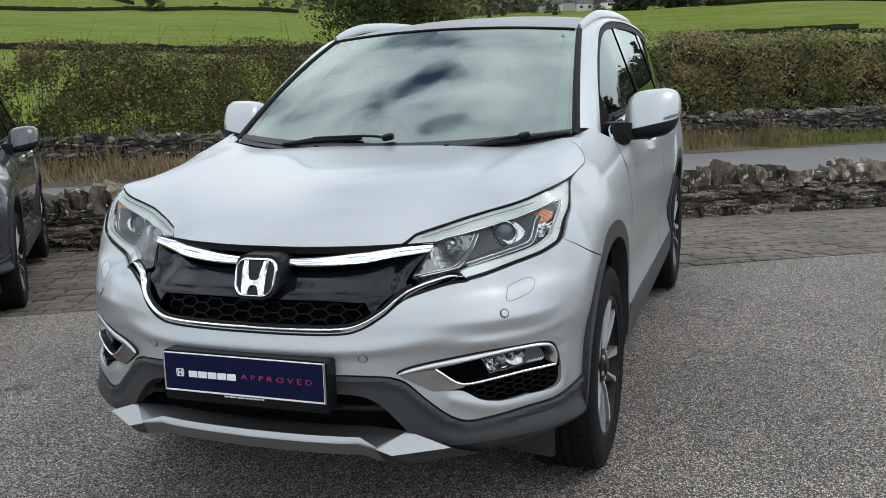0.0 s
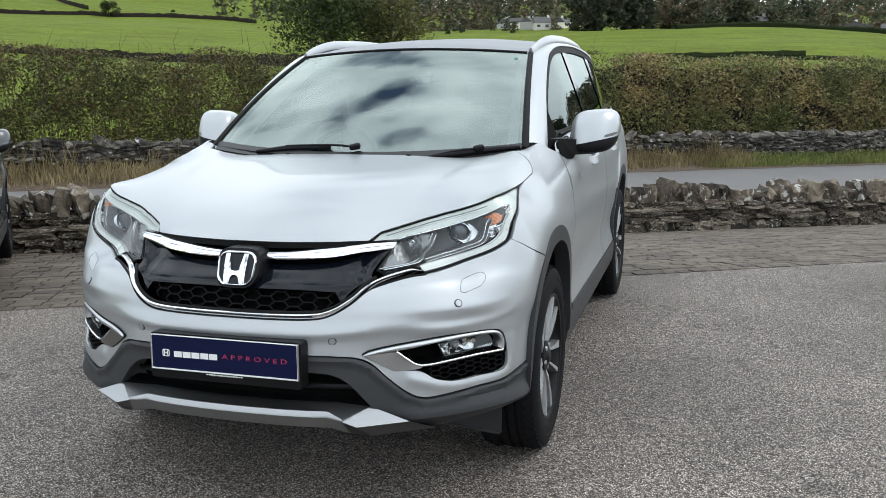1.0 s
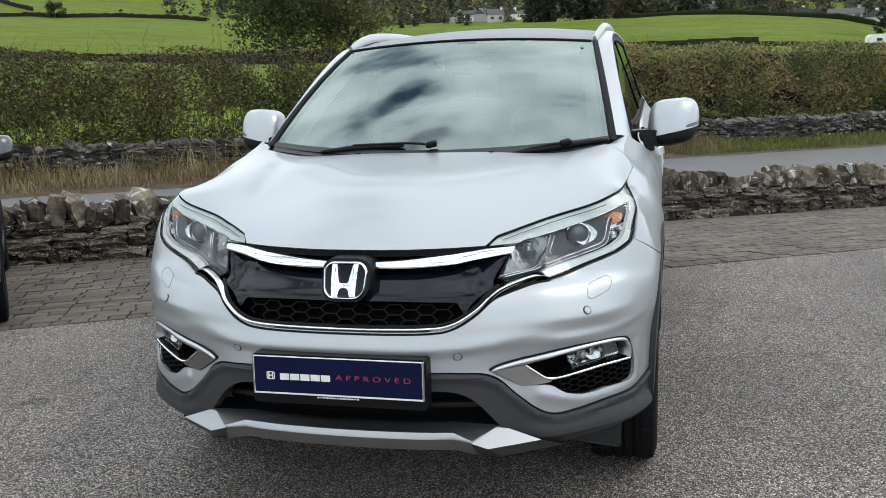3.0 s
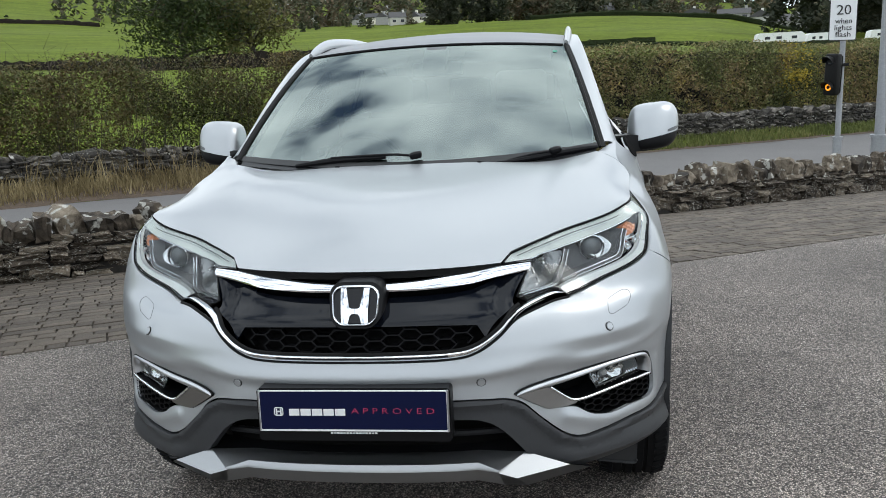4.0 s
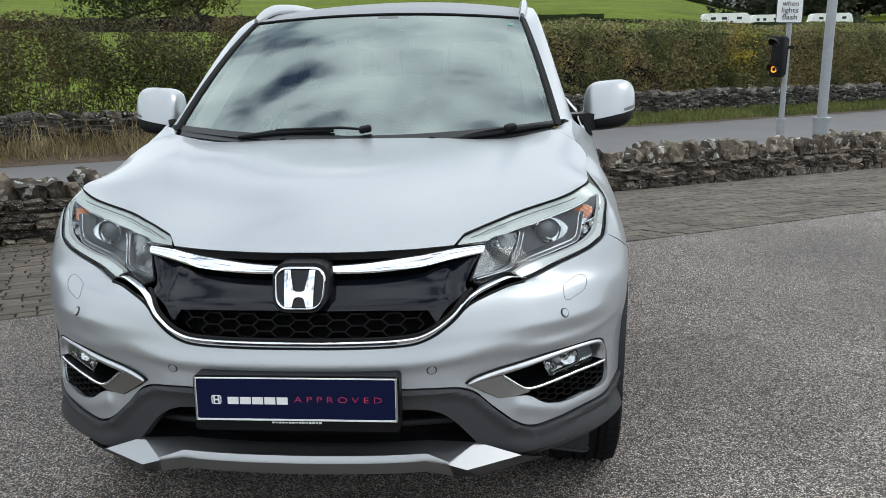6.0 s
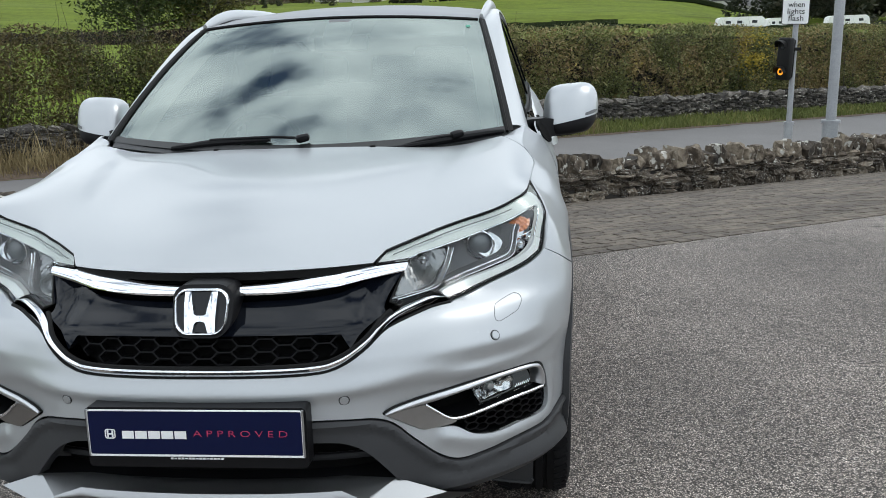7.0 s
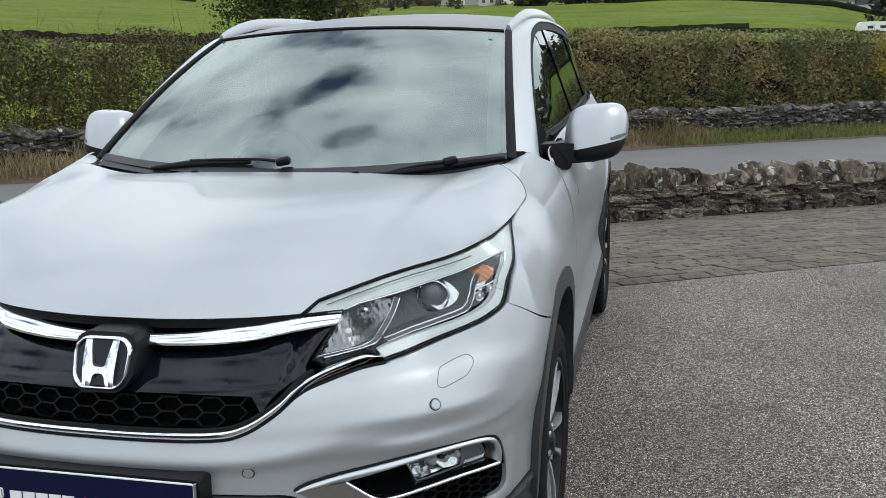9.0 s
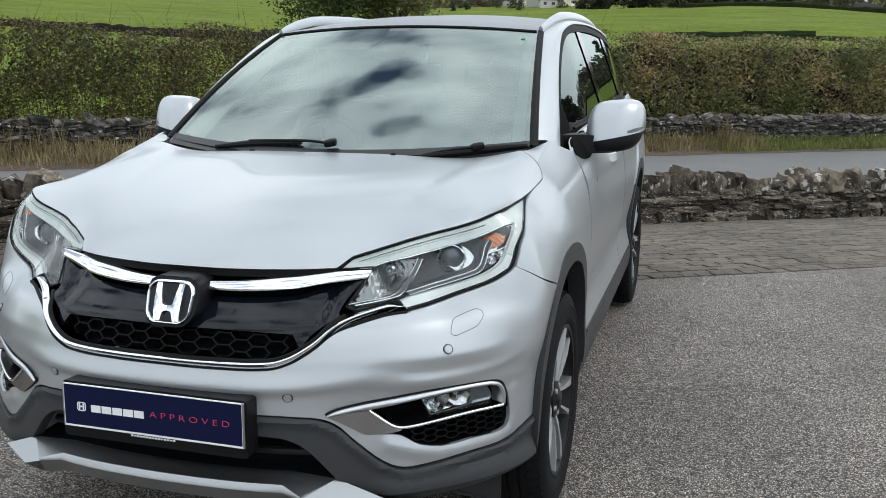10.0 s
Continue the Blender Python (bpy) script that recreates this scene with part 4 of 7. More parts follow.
def fold(u, z):
    """The bumper leans back above a soft shoulder, hollows below it to a crest over the fog lamp, and has a rim round the lower opening."""
    v = abs(u)
    k = step01(clamp((lerp_table(v, FOLD) - z) / 0.080, 0.0, 1.0), 0.0, 1.0)
    tuck = 0.012 * k * step01(v, 0.36, 0.56) * (1 - 0.6 * step01(v, 1.06, 1.16))
    w = step01(v, 0.46, 0.72) * (1 - step01(v, 0.98, 1.10))
    if w and z > 0.60:
        edge, crest, near, far = lerp_table(v, SHOULDER), lerp_table(v, CREST), step01(v, 0.50, 0.74), 1 - step01(v, 0.82, 1.04)
        full = 0.35 + 0.65 * step01(v, 0.46, 0.82)
        low = 0.012 * step01((lerp_table(v, FOLD) - 0.60) / 0.080, 0.0, 1.0)
        shape = lerp_table(z, ((0.600, low), (crest - 0.012, 0.0060 - 0.0030 * near), (crest, 0.0040 - 0.0050 * near), (crest + 0.022, -0.001), (edge - 0.012, -0.007 * far * full), (edge + 0.004, -0.010 * far * full), (edge + 0.045, -0.004 * far * full), (edge + 0.09, 0.0)))
        tuck = mixf(tuck, shape, w)
    return tuck - 0.006 * math.exp(-(near_line(v, z, RIM) / 0.020) ** 2)




def lip(u, z):
    """The fold, and a soft shelf under the grille that dies out towards the fog lamps."""
    v = abs(u)
    d = z - 0.620 - 0.014 * step01(v, 0.24, 0.56)
    return fold(u, z) - 0.009 * math.exp(-(d / (0.032 if d > 0 else 0.014)) ** 2) * (1 - step01(v, 0.36, 0.62))



def crown(c):
    """The swell of the skin round a wheel arch centred at c along the flank."""
    return lambda y, z: -0.010 * math.exp(-((math.hypot(y - c, z - 0.352) - 0.54) / 0.065) ** 2) * step01(z, 0.45, 0.7)


swell_front = crown(0.89)
arch_swell = lambda u, z: swell_front(plan_at(u)[1], z) * step01(abs(u), 0.98, 1.12)
bumper = add("bumper", panel([both(chain(BUMPER_TOP, LAMP_LOW, SEAM, ARCH_FRONT, CLAD_TOP)), fog_hole, flip(fog_hole)], form, lambda u, z: crease(u, z) + lip(u, z) + arch_swell(u, z), 0.012, 0.007), SILVER, "silver painted bumper skin")

CLAD_INNER = [(0.0, 0.508), (0.286, 0.502), (0.364, 0.492), (0.412, 0.466), (0.452, 0.426), (0.482, 0.392)]
CLAD_LOW = [(0.715, 0.286), (0.80, 0.298), (0.90, 0.316), (1.01, 0.328), (1.10, 0.332)]
clad_top = [(u, z - 0.006) for u, z in CLAD_TOP]
CLAD_EDGE = tuple(sorted(CLAD_TOP))


def swell(u, z):
    """A flange along the top, a hollow under it and a ledge that juts out lower down."""
    v = abs(u)
    flange = table(near_line(v, z, CLAD_EDGE), ((0.0, 0.005), (0.016, -0.001), (0.034, 0.007)))
    ledge = clamp((0.394 - z) / 0.048, 0, 1) * 0.022 if z > 0.346 else 0.022 - (0.346 - z) * 0.55
    ledge = flange - ledge
    return mixf(flange, ledge, step01(v, 0.50, 0.64) * (1 - step01(v, 1.09, 1.16)))


add("lower_cladding", panel([both(chain(list(reversed(clad_top)), [(1.104, 0.449), (1.132, 0.40), (1.135, 0.355), (1.10, 0.332)], list(reversed(CLAD_LOW)), [(0.715, 0.286), (0.482, 0.392)], list(reversed(CLAD_INNER))))], form, swell, 0.03, 0.0115), CLADDING, "dark grey textured plastic lower bumper")

# skid plate: ridge across the middle, a faceted wing at either end
def skid_section(x):
    k = plan_at(x)[1]
    return [(x, 0.180 + k * 0.5, 0.396), (x, 0.086 + k, 0.390), (x, 0.0285 + k, 0.3780), (x, 0.0212 + k, 0.3660), (x, 0.0198 + k, 0.3600), (x, 0.044 + k, 0.318), (x, 0.20, 0.272)]


SKID_KNEE, SKID_TOP, SKID_END, SKID_TIP, SKID_CHIN, SKID_HEEL = (0.390, 0.030, 0.366), (0.459, 0.102, 0.391), (0.580, 0.118, 0.347), (0.640, 0.212, 0.298), (0.437, 0.028, 0.346), (0.464, 0.096, 0.2945)
rows = [skid_section(i * 0.055) for i in range(7)]
rows.append([(0.46, 0.19, 0.396), SKID_TOP, SKID_KNEE, (0.389, 0.029, 0.3625), (0.388, 0.0315, 0.3580), (0.400, 0.064, 0.309), (0.40, 0.21, 0.272)])
rows = [[(-x, y, z) for x, y, z in r] for r in reversed(rows[1:])] + rows
skid = add("skid_plate", strip([r[2:5] for r in rows]), SKID, "silver painted skid plate", smooth=50)
add("skid_top", strip([r[1:3] for r in rows]), SKID, "", skid, 50)
add("skid_back", strip([r[:2] for r in rows]), BLACK, "", skid)
add("skid_face", strip([r[4:6] for r in rows]), SKID, "", skid, 50)
add("skid_under", strip([r[5:] for r in rows]), CLADDING, "dark grey underside", skid, 50)
for s in (1, -1):
    for name, corners in (("skid_wing", (SKID_KNEE, SKID_TOP, SKID_END, SKID_CHIN, (0.388, 0.0315, 0.3580))),
                          ("skid_facet", (SKID_CHIN, SKID_END, SKID_TIP, SKID_HEEL)),
                          ("skid_facet", ((0.388, 0.0315, 0.3580), SKID_CHIN, SKID_HEEL, (0.400, 0.064, 0.309))),
                          ("skid_underside", ((0.400, 0.064, 0.309), SKID_HEEL, SKID_TIP, (0.60, 0.30, 0.280), (0.40, 0.21, 0.272)))):
        bm = bmesh.new()
        bm.faces.new([bm.verts.new((s * x, y, z)) for x, y, z in corners])
        bmesh.ops.solidify(bm, geom=bm.faces[:], thickness=0.002)
        bmesh.ops.recalc_face_normals(bm, faces=bm.faces[:])
        add(name, bm, CLADDING if name == "skid_underside" else SKID, "", skid, 20)

# lower intake behind the plate
add("lower_intake", panel([both([(0, 0.56), (0.40, 0.55), (0.52, 0.42), (0.44, 0.36), (0, 0.36)])], form, 0.11, 0.0, 0.06), VOID)
add("intake_bar", tube([(x / 10, 0.085 + plan_at(x / 10)[1], 0.445 + 0.0 * x) for x in range(-4, 5)], 0.010, 8), BLACK)
add("under_tray", box((1.10, 3.6, 0.05), pose(0, 2.42, 0.20), 0.02, 2), VOID)

# grille
GRILLE_TOP = [(0.0, 0.893), (0.137, 0.893), (0.323, 0.896), (0.45, 0.898), (0.53, 0.893)]
grille = add("grille", panel([both(chain(GRILLE_TOP, [(0.53, 0.893), (0.60, 0.882), (0.56, 0.79), (0.49, 0.76), (0.42, 0.72), (0.34, 0.68), (0.28, 0.67), (0.0, 0.666)]))], form, 0.075, 0.0, 0.05), VOID, "black grille")
WING_LOW = ((0.055, 0.836), (0.178, 0.837), (0.301, 0.843), (0.456, 0.856), (0.53, 0.861), (0.596, 0.866))
WING_HIGH = ((0.055, 0.855), (0.178, 0.861), (0.305, 0.871), (0.45, 0.880), (0.522, 0.8835), (0.597, 0.8855))
for s in (1, -1):
    rows = []
    for i in range(61):
        lo, hi = mixf(0.055, 0.578, i / 60), mixf(0.055, 0.597, i / 60)
        z0, z1 = lerp_table(lo, WING_LOW), lerp_table(hi, WING_HIGH)
        row = [form(s * lo, z0, 0.030)] + [form(s * mixf(lo, hi, k / 8), mixf(z0, z1, k / 8), 0.006 - 0.009 * math.sin(math.pi * (0.12 + 0.76 * k / 8))) for k in range(9)] + [form(s * hi, z1, 0.030)]
        rows.append(row)
    rows.append([form(s * (0.578 + 0.019 * clamp((k - 1) / 8, 0, 1)), mixf(rows[-1][1][2], rows[-1][-2][2], clamp((k - 1) / 8, 0, 1)), 0.030) for k in range(11)])
    bm = strip(rows)
    bmesh.ops.recalc_face_normals(bm, faces=bm.faces[:])
    add("chrome_wing", bm, CHROME, "polished chrome grille bar", grille, 60)
gloss = chain([(0.0, 0.815), (0.10, 0.815), (0.318, 0.822), (0.459, 0.842), (0.580, 0.870)], [(0.580, 0.870), (0.512, 0.802), (0.506, 0.787)], [(0.506, 0.787), (0.46, 0.768), (0.415, 0.742), (0.385, 0.715)], [(0.385, 0.715), (0.360, 0.748)], [(0.360, 0.748), (0.20, 0.752), (0.0, 0.752)])
add("gloss_panel", panel([both(gloss)], form, lambda u, z: (0.024 + 0.012 * step01(z, 0.775, 0.835)) * (1 - 0.8 * step01(abs(u) - 0.512 - max(z - 0.802, -0.02), -0.06, -0.004)), 0.02, 0.012), PIANO, "gloss black grille panel", grille)
strip_path = [(u, z + 0.010) for u, z in catmull(((0.0, 0.664), (0.138, 0.664), (0.28, 0.667), (0.344, 0.678), (0.419, 0.711), (0.495, 0.755), (0.607, 0.782), (0.70, 0.788)), 8)]
strip_path = [(-u, z) for u, z in reversed(strip_path[1:])] + strip_path
strip_rows = []
for u, z in strip_path:
    k = 1 - 0.8 * step01(abs(u), 0.64, 0.70)
    strip_rows.append([Vector(form(u, z, b)) + Vector((0, 0, a * k)) for a, b in ((0.0112, 0.014), (0.0115, 0.003), (0.0105, -0.0030), (0.0085, -0.0050), (0.0065, -0.0045), (-0.0080, 0.0030), (-0.0105, 0.0055), (-0.0115, 0.014))])
add("chrome_strip", strip(strip_rows), CHROME, "polished chrome lower grille strip", grille, 40)
add("strip_gap", tube([form(u, z + 0.012, 0.008) for u, z in strip_path if abs(u) < 0.53], 0.0065, 8), SEAL, "", grille)
add("strip_gap", tube([form(u, z - 0.013, 0.007) for u, z in strip_path], 0.006, 8), SEAL, "", grille)


def honeycomb(u0, u1, z0, z1, pitch, rise, inset, keep, wall=0.0028, depth=0.02):
    """A lattice of flat six-sided cells over part of the skin."""
    bm = bmesh.new()
    seen = set()
    i0, i1 = math.floor(u0 / pitch), math.ceil(u1 / pitch)
    for i in range(i0, i1 + 1):
        for j in range(math.floor(z0 / rise) - 1, math.ceil(z1 / rise) + 2):
            cu, cz = i * pitch, j * rise + (rise / 2 if i % 2 else 0)
            hexa = [(cu - pitch * 0.68, cz), (cu - pitch * 0.34, cz + rise / 2), (cu + pitch * 0.34, cz + rise / 2), (cu + pitch * 0.68, cz), (cu + pitch * 0.34, cz - rise / 2), (cu - pitch * 0.34, cz - rise / 2)]
            for p, q in zip(hexa, hexa[1:] + hexa[:1]):
                key = tuple(sorted(((round(p[0], 3), round(p[1], 3)), (round(q[0], 3), round(q[1], 3)))))
                if key in seen or not (keep(*p) and keep(*q)):
                    continue
                seen.add(key)
                d = math.hypot(q[0] - p[0], q[1] - p[1])
                nx, nz = -(q[1] - p[1]) / d * wall, (q[0] - p[0]) / d * wall
                quad = [(p[0] + nx, p[1] + nz), (q[0] + nx, q[1] + nz), (q[0] - nx, q[1] - nz), (p[0] - nx, p[1] - nz)]
                f = [bm.verts.new(form(a, b, inset)) for a, b in quad]
                r = [bm.verts.new(form(a, b, inset + depth)) for a, b in quad]
                bm.faces.new(f)
                bm.faces.new((f[1], f[0], r[0], r[1]))
                bm.faces.new((f[3], f[2], r[2], r[3]))
    bmesh.ops.recalc_face_normals(bm, faces=bm.faces[:])
    return bm


add("honeycomb", honeycomb(-0.42, 0.42, 0.68, 0.76, 0.052, 0.0285, 0.040, lambda u, z: 0.680 < z < 0.762 and abs(u) < 0.30 + (z - 0.68) * 1.6, 0.0016), MESH, "black honeycomb mesh", grille, smooth=None)

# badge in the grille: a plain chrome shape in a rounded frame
def rounded(w, h, r, n=6, taper=0.0):
    out = []
    for cx, cz, a0 in ((w / 2 - r, h / 2 - r, 0), (-w / 2 + r, h / 2 - r, 90), (-w / 2 + r, -h / 2 + r, 180), (w / 2 - r, -h / 2 + r, 270)):
        for k in range(n + 1):
            a = radians(a0 + 90 * k / n)
            px, pz = cx + r * math.cos(a), cz + r * math.sin(a)
            out.append((px * (1 + taper * pz / h), pz))
    return out


def badge_at(a, b, inset):
    return a, 0.109 + inset + b * 0.42, 0.815 + b


badge = add("badge", panel([rounded(0.152, 0.121, 0.042, taper=0.14)], badge_at, lambda a, b: 0.006 + 0.010 * clamp((abs(a) - 0.060) / 0.016, 0, 1) ** 2, 0.075, 0.012), BLACK, "chrome badge on a black base", grille, 60)
add("badge_back", panel([rounded(0.122, 0.092, 0.03, taper=0.12)], badge_at, 0.004, 0.01, 0.05), PIANO, "", badge)
ring_out, ring_in = rounded(0.133, 0.105, 0.034, taper=0.12), rounded(0.1195, 0.0915, 0.028, taper=0.12)
ring_mid = [((a + c) / 2, (b + d) / 2) for (a, b), (c, d) in zip(ring_out, ring_in)]
bm = strip([[badge_at(a, b, k) for a, b in line + line[:1]] for line, k in ((ring_out, 0.010), (ring_out, -0.001), (ring_mid, -0.0045), (ring_in, -0.001), (ring_in, 0.010))])
add("badge_frame", bm, CHROME, "", badge, 70)
for s in (1, -1):
    outline = [(s * 0.0410, 0.0455), (s * 0.0255, 0.0455), (s * 0.0150, -0.003), (s * 0.009, -0.0065), (s * 0.0003, -0.0070), (s * 0.0003, -0.0200), (s * 0.009, -0.0210), (s * 0.0140, -0.026), (s * 0.0190, -0.0455), (s * 0.0372, -0.0455)][::s]
    add("badge_upright", panel([outline], badge_at, lambda a, b: -0.001 - 0.005 * (1 - (b / 0.046) ** 2) - 0.002 * (1 - abs(abs(a) - 0.028) / 0.02), 0.010, 0.006), CHROME, "", badge, smooth=40)

# headlamps
LAMP_TOP = [(0.514, 0.886), (0.538, 0.906), (0.56, 0.914), (0.60, 0.922), (0.64, 0.927), (0.68, 0.931), (0.72, 0.9365), (0.76, 0.942), (0.80, 0.947), (0.84, 0.952), (0.88, 0.9585), (0.92, 0.967), (0.96, 0.977), (1.0, 0.988), (1.04, 0.9995), (1.08, 1.0105), (1.12, 1.018), (1.20, 1.0215), (1.30, 1.0225), (1.365, 1.0215)]
LAMP_SIDE = [(1.365, 1.0215), (1.26, 1.001), (1.165, 0.976), (1.105, 0.944), (1.075, 0.908), (1.055, 0.882)]
LAMP_FOOT = [(1.055, 0.882), (1.04, 0.871), (1.0, 0.8525), (0.96, 0.839), (0.92, 0.8275), (0.88, 0.8175), (0.84, 0.8085), (0.80, 0.8015), (0.76, 0.7965), (0.72, 0.7925), (0.704, 0.790)]
LAMP = [LAMP_TOP, LAMP_SIDE, LAMP_FOOT, [(0.704, 0.790), (0.686, 0.802), (0.656, 0.811)], [(0.656, 0.811), (0.60, 0.803), (0.547, 0.792)],
        [(0.547, 0.792), (0.524, 0.803)], [(0.524, 0.803), (0.596, 0.884)], [(0.596, 0.884), (0.514, 0.886)]]
lamp = chain(*LAMP)
lamp_depth = lambda u, z: 0.014 + 0.060 * (1 - step01(z, 0.93, 0.995)) * (1 - 0.6 * step01(abs(u), 1.0, 1.12))
GUIDE_IN = [(1.140, 0.986), (1.10, 0.9845), (1.06, 0.974), (1.02, 0.9605), (0.98, 0.9475), (0.94, 0.936), (0.90, 0.926), (0.86, 0.9185), (0.82, 0.9130), (0.78, 0.9085), (0.74, 0.9045), (0.70, 0.9005), (0.66, 0.897), (0.602, 0.889)]
LED_TOP = [(0.692, 0.808), (0.72, 0.814), (0.76, 0.8190), (0.80, 0.8235), (0.84, 0.8290), (0.88, 0.836), (0.92, 0.8445), (0.96, 0.8555), (1.0, 0.870), (1.035, 0.890), (1.058, 0.914)]
UPPER_GUIDE = [[(0.524, 0.887)] + [(u, z - 0.006) for u, z in LAMP_TOP[1:-2]] + [(1.34, 1.018)], [(1.34, 1.018), (1.25, 0.997), (1.160, 0.971), (1.100, 0.940), (1.071, 0.908)],
               [(1.071, 0.908), (1.058, 0.915)], [(1.058, 0.915), (1.088, 0.947), (1.140, 0.986)], GUIDE_IN, [(0.602, 0.889), (0.524, 0.887)]]
LOWER_GUIDE = [[(1.071, 0.906), (1.050, 0.881)] + [(u, z + 0.0035) for u, z in LAMP_FOOT[1:]], [(0.704, 0.7935), (0.692, 0.808)], LED_TOP, [(1.058, 0.914), (1.071, 0.906)]]
STRIP_A = ((0.822, 0.899), (0.785, 0.876), (0.747, 0.851), (0.706, 0.8255), (0.674, 0.8165), (0.606, 0.810), (0.548, 0.803))
STRIP_B = ((0.722, 0.826), (0.79, 0.835), (0.8685, 0.848), (0.952, 0.869), (0.980, 0.882), (1.000, 0.904), (1.018, 0.930), (1.035, 0.948))
for s in (1, -1):
    sd = (lambda p: p) if s > 0 else flip
    on = lambda line, inset, n=6, du=0.0, dz=0.0: [form(s * (a + du), b + dz, inset) for a, b in catmull(line, n)]
    hl = add("headlamp", panel([sd(lamp)], form, lamp_depth, 0.0, 0.03), LAMP_GREY, "clear headlamp with a projector and amber indicator")
    bm = bmesh.new()
    pr = sd(lamp)
    for (a, b), (c, d) in zip(pr, pr[1:] + pr[:1]):
        q = [bm.verts.new(form(a, b, 0.004)), bm.verts.new(form(c, d, 0.004)), bm.verts.new(form(c, d, lamp_depth(c, d))), bm.verts.new(form(a, b, lamp_depth(a, b)))]
        bm.faces.new(q)
    add("lamp_wall", bm, PIANO, "", hl)
    add("light_guide", panel([sd(chain(*UPPER_GUIDE))], form, lambda u, z: 0.009 + 0.006 * step01(abs(u), 0.9, 0.6), 0.012, 0.012), LAMP_PALE, "pale frosted upper light guide", hl)
    add("light_guide", panel([sd(chain(*LOWER_GUIDE))], form, 0.009, 0.014, 0.012), LAMP_WHITE, "white daytime running light guide", hl)
    add("guide_edge", tube(on(UPPER_GUIDE[4], 0.011, 8), 0.0024, 8), CHROME, "", hl)
    add("guide_edge", tube(on(UPPER_GUIDE[3], 0.011, 8), 0.0020, 8), CHROME, "", hl)
    add("guide_edge", tube(on(LOWER_GUIDE[2], 0.011, 8), 0.0018, 8), SATIN, "", hl)
    add("guide_line", tube(on(LAMP_TOP[2:15], 0.0075, 3, 0.004, -0.0125), 0.0012, 6), LAMP_GREY, "", hl)
    add("guide_line", tube(on(LAMP_TOP[3:14], 0.0085, 3, 0.004, -0.0175), 0.0011, 6), SATIN, "", hl)
    add("lamp_seal", tube([form(a, b, 0.0035) for a, b in pr], 0.0026, 8, True), SEAL, "", hl)
    bowl = sd(chain([(0.604, 0.884), (0.66, 0.893), (0.735, 0.899), (0.806, 0.897)], [(0.806, 0.897), (0.765, 0.868), (0.735, 0.848), (0.700, 0.827), (0.668, 0.8195)], [(0.668, 0.8195), (0.60, 0.812), (0.542, 0.806)], [(0.542, 0.806), (0.604, 0.884)]))
    add("main_beam_bowl", panel([bowl], form, lambda u, z: 0.030 + 0.042 * math.exp(-((abs(u) - 0.685) / 0.055) ** 2 - ((z - 0.866) / 0.034) ** 2) + 0.0012 * math.sin(abs(u) * 420 - z * 150), 0.01, 0.008), BOWL_GREY, "bright fluted reflector bowl", hl, 8)
    bx, by, bz = form(s * 0.688, 0.870, 0.050)
    add("bulb", lathe([(0.0, 0.030), (0.006, 0.029), (0.009, 0.024), (0.009, 0.0), (0.014, -0.004), (0.016, -0.012)], 14, pose(bx, by, bz, 0, 0, -90 + s * 14)), CHROME, "", hl)
    for du, dz, rr in ((0.0, 0.0, 0.0024), (-0.016, 0.003, 0.0016)):
        add("bezel", tube(on(STRIP_A, 0.016, 8, du, dz), rr, 8), CHROME, "", hl)
    for du, dz, rr in ((0.0, 0.0, 0.0022), (0.006, -0.0075, 0.0014)):
        add("bezel", tube(on(STRIP_B, 0.018, 8, du, dz), rr, 8), CHROME, "", hl)
    for line, k in ((STRIP_A, 0.06), (STRIP_B, 0.055)):
        pts = catmull(line, 8)
        add("bezel_wall", strip([[form(s * a, b, 0.017 - 0.010 * step01(a, 0.985, 1.01)), form(s * a, b, k)] for a, b in pts]), LAMP_GREY, "", hl)
        add("bezel_floor", strip([[form(s * a, b, 0.019), form(s * (a + (0.006 if line is STRIP_B else -0.016)), b + (-0.0075 if line is STRIP_B else 0.003), 0.020)] for a, b in pts]), LAMP_GREY, "", hl)
    cx, cy, cz = form(s * 0.938, 0.898, 0.046)
    aim = pose(cx, cy, cz, 0, 0, -90 + s * 8)
    add("projector", lathe([(0.0, 0.012), (0.012, 0.011), (0.024, 0.006), (0.0325, -0.004), (0.034, -0.02)], 32, aim), PROJECTOR, "dark glass projector lens", hl)
    add("projector_ring", lathe([(0.0335, -0.002), (0.0355, 0.004), (0.0385, 0.003), (0.040, -0.03)], 36, aim), CHROME, "", hl)
    moon = [(0.957 + 0.042 * math.cos(k * math.tau / 28), 0.9005 + 0.0375 * math.sin(k * math.tau / 28)) for k in range(28)]
    add("projector_reflector", panel([sd(moon)], form, lambda u, z: 0.046 + 0.010 * math.exp(-((abs(u) - 0.955) / 0.025) ** 2), 0.02, 0.01), BOWL, "bright reflector behind the lens", hl, 30)
    back = sd([(1.000, 0.890), (1.016, 0.914), (1.040, 0.946), (1.075, 0.965), (1.120, 0.978), (1.083, 0.943), (1.056, 0.913), (1.028, 0.889), (0.990, 0.876)])
    add("indicator_housing", panel([back], form, 0.042, 0.01, 0.008), BOWL, "", hl, 10)
    amber = sd([(1.043, 0.948), (1.075, 0.966), (1.112, 0.972), (1.083, 0.940), (1.066, 0.930), (1.024, 0.920)])
    add("indicator", panel([amber], form, lambda u, z: 0.032 + 0.0025 * math.sin(u * 330) * math.sin(z * 330), 0.014, 0.005), AMBER, "amber indicator lens", hl, 10)
    add("indicator_bar", tube(on(((1.020, 0.916), (1.050, 0.923), (1.082, 0.935)), 0.018, 6), 0.0018, 8), CHROME, "", hl)
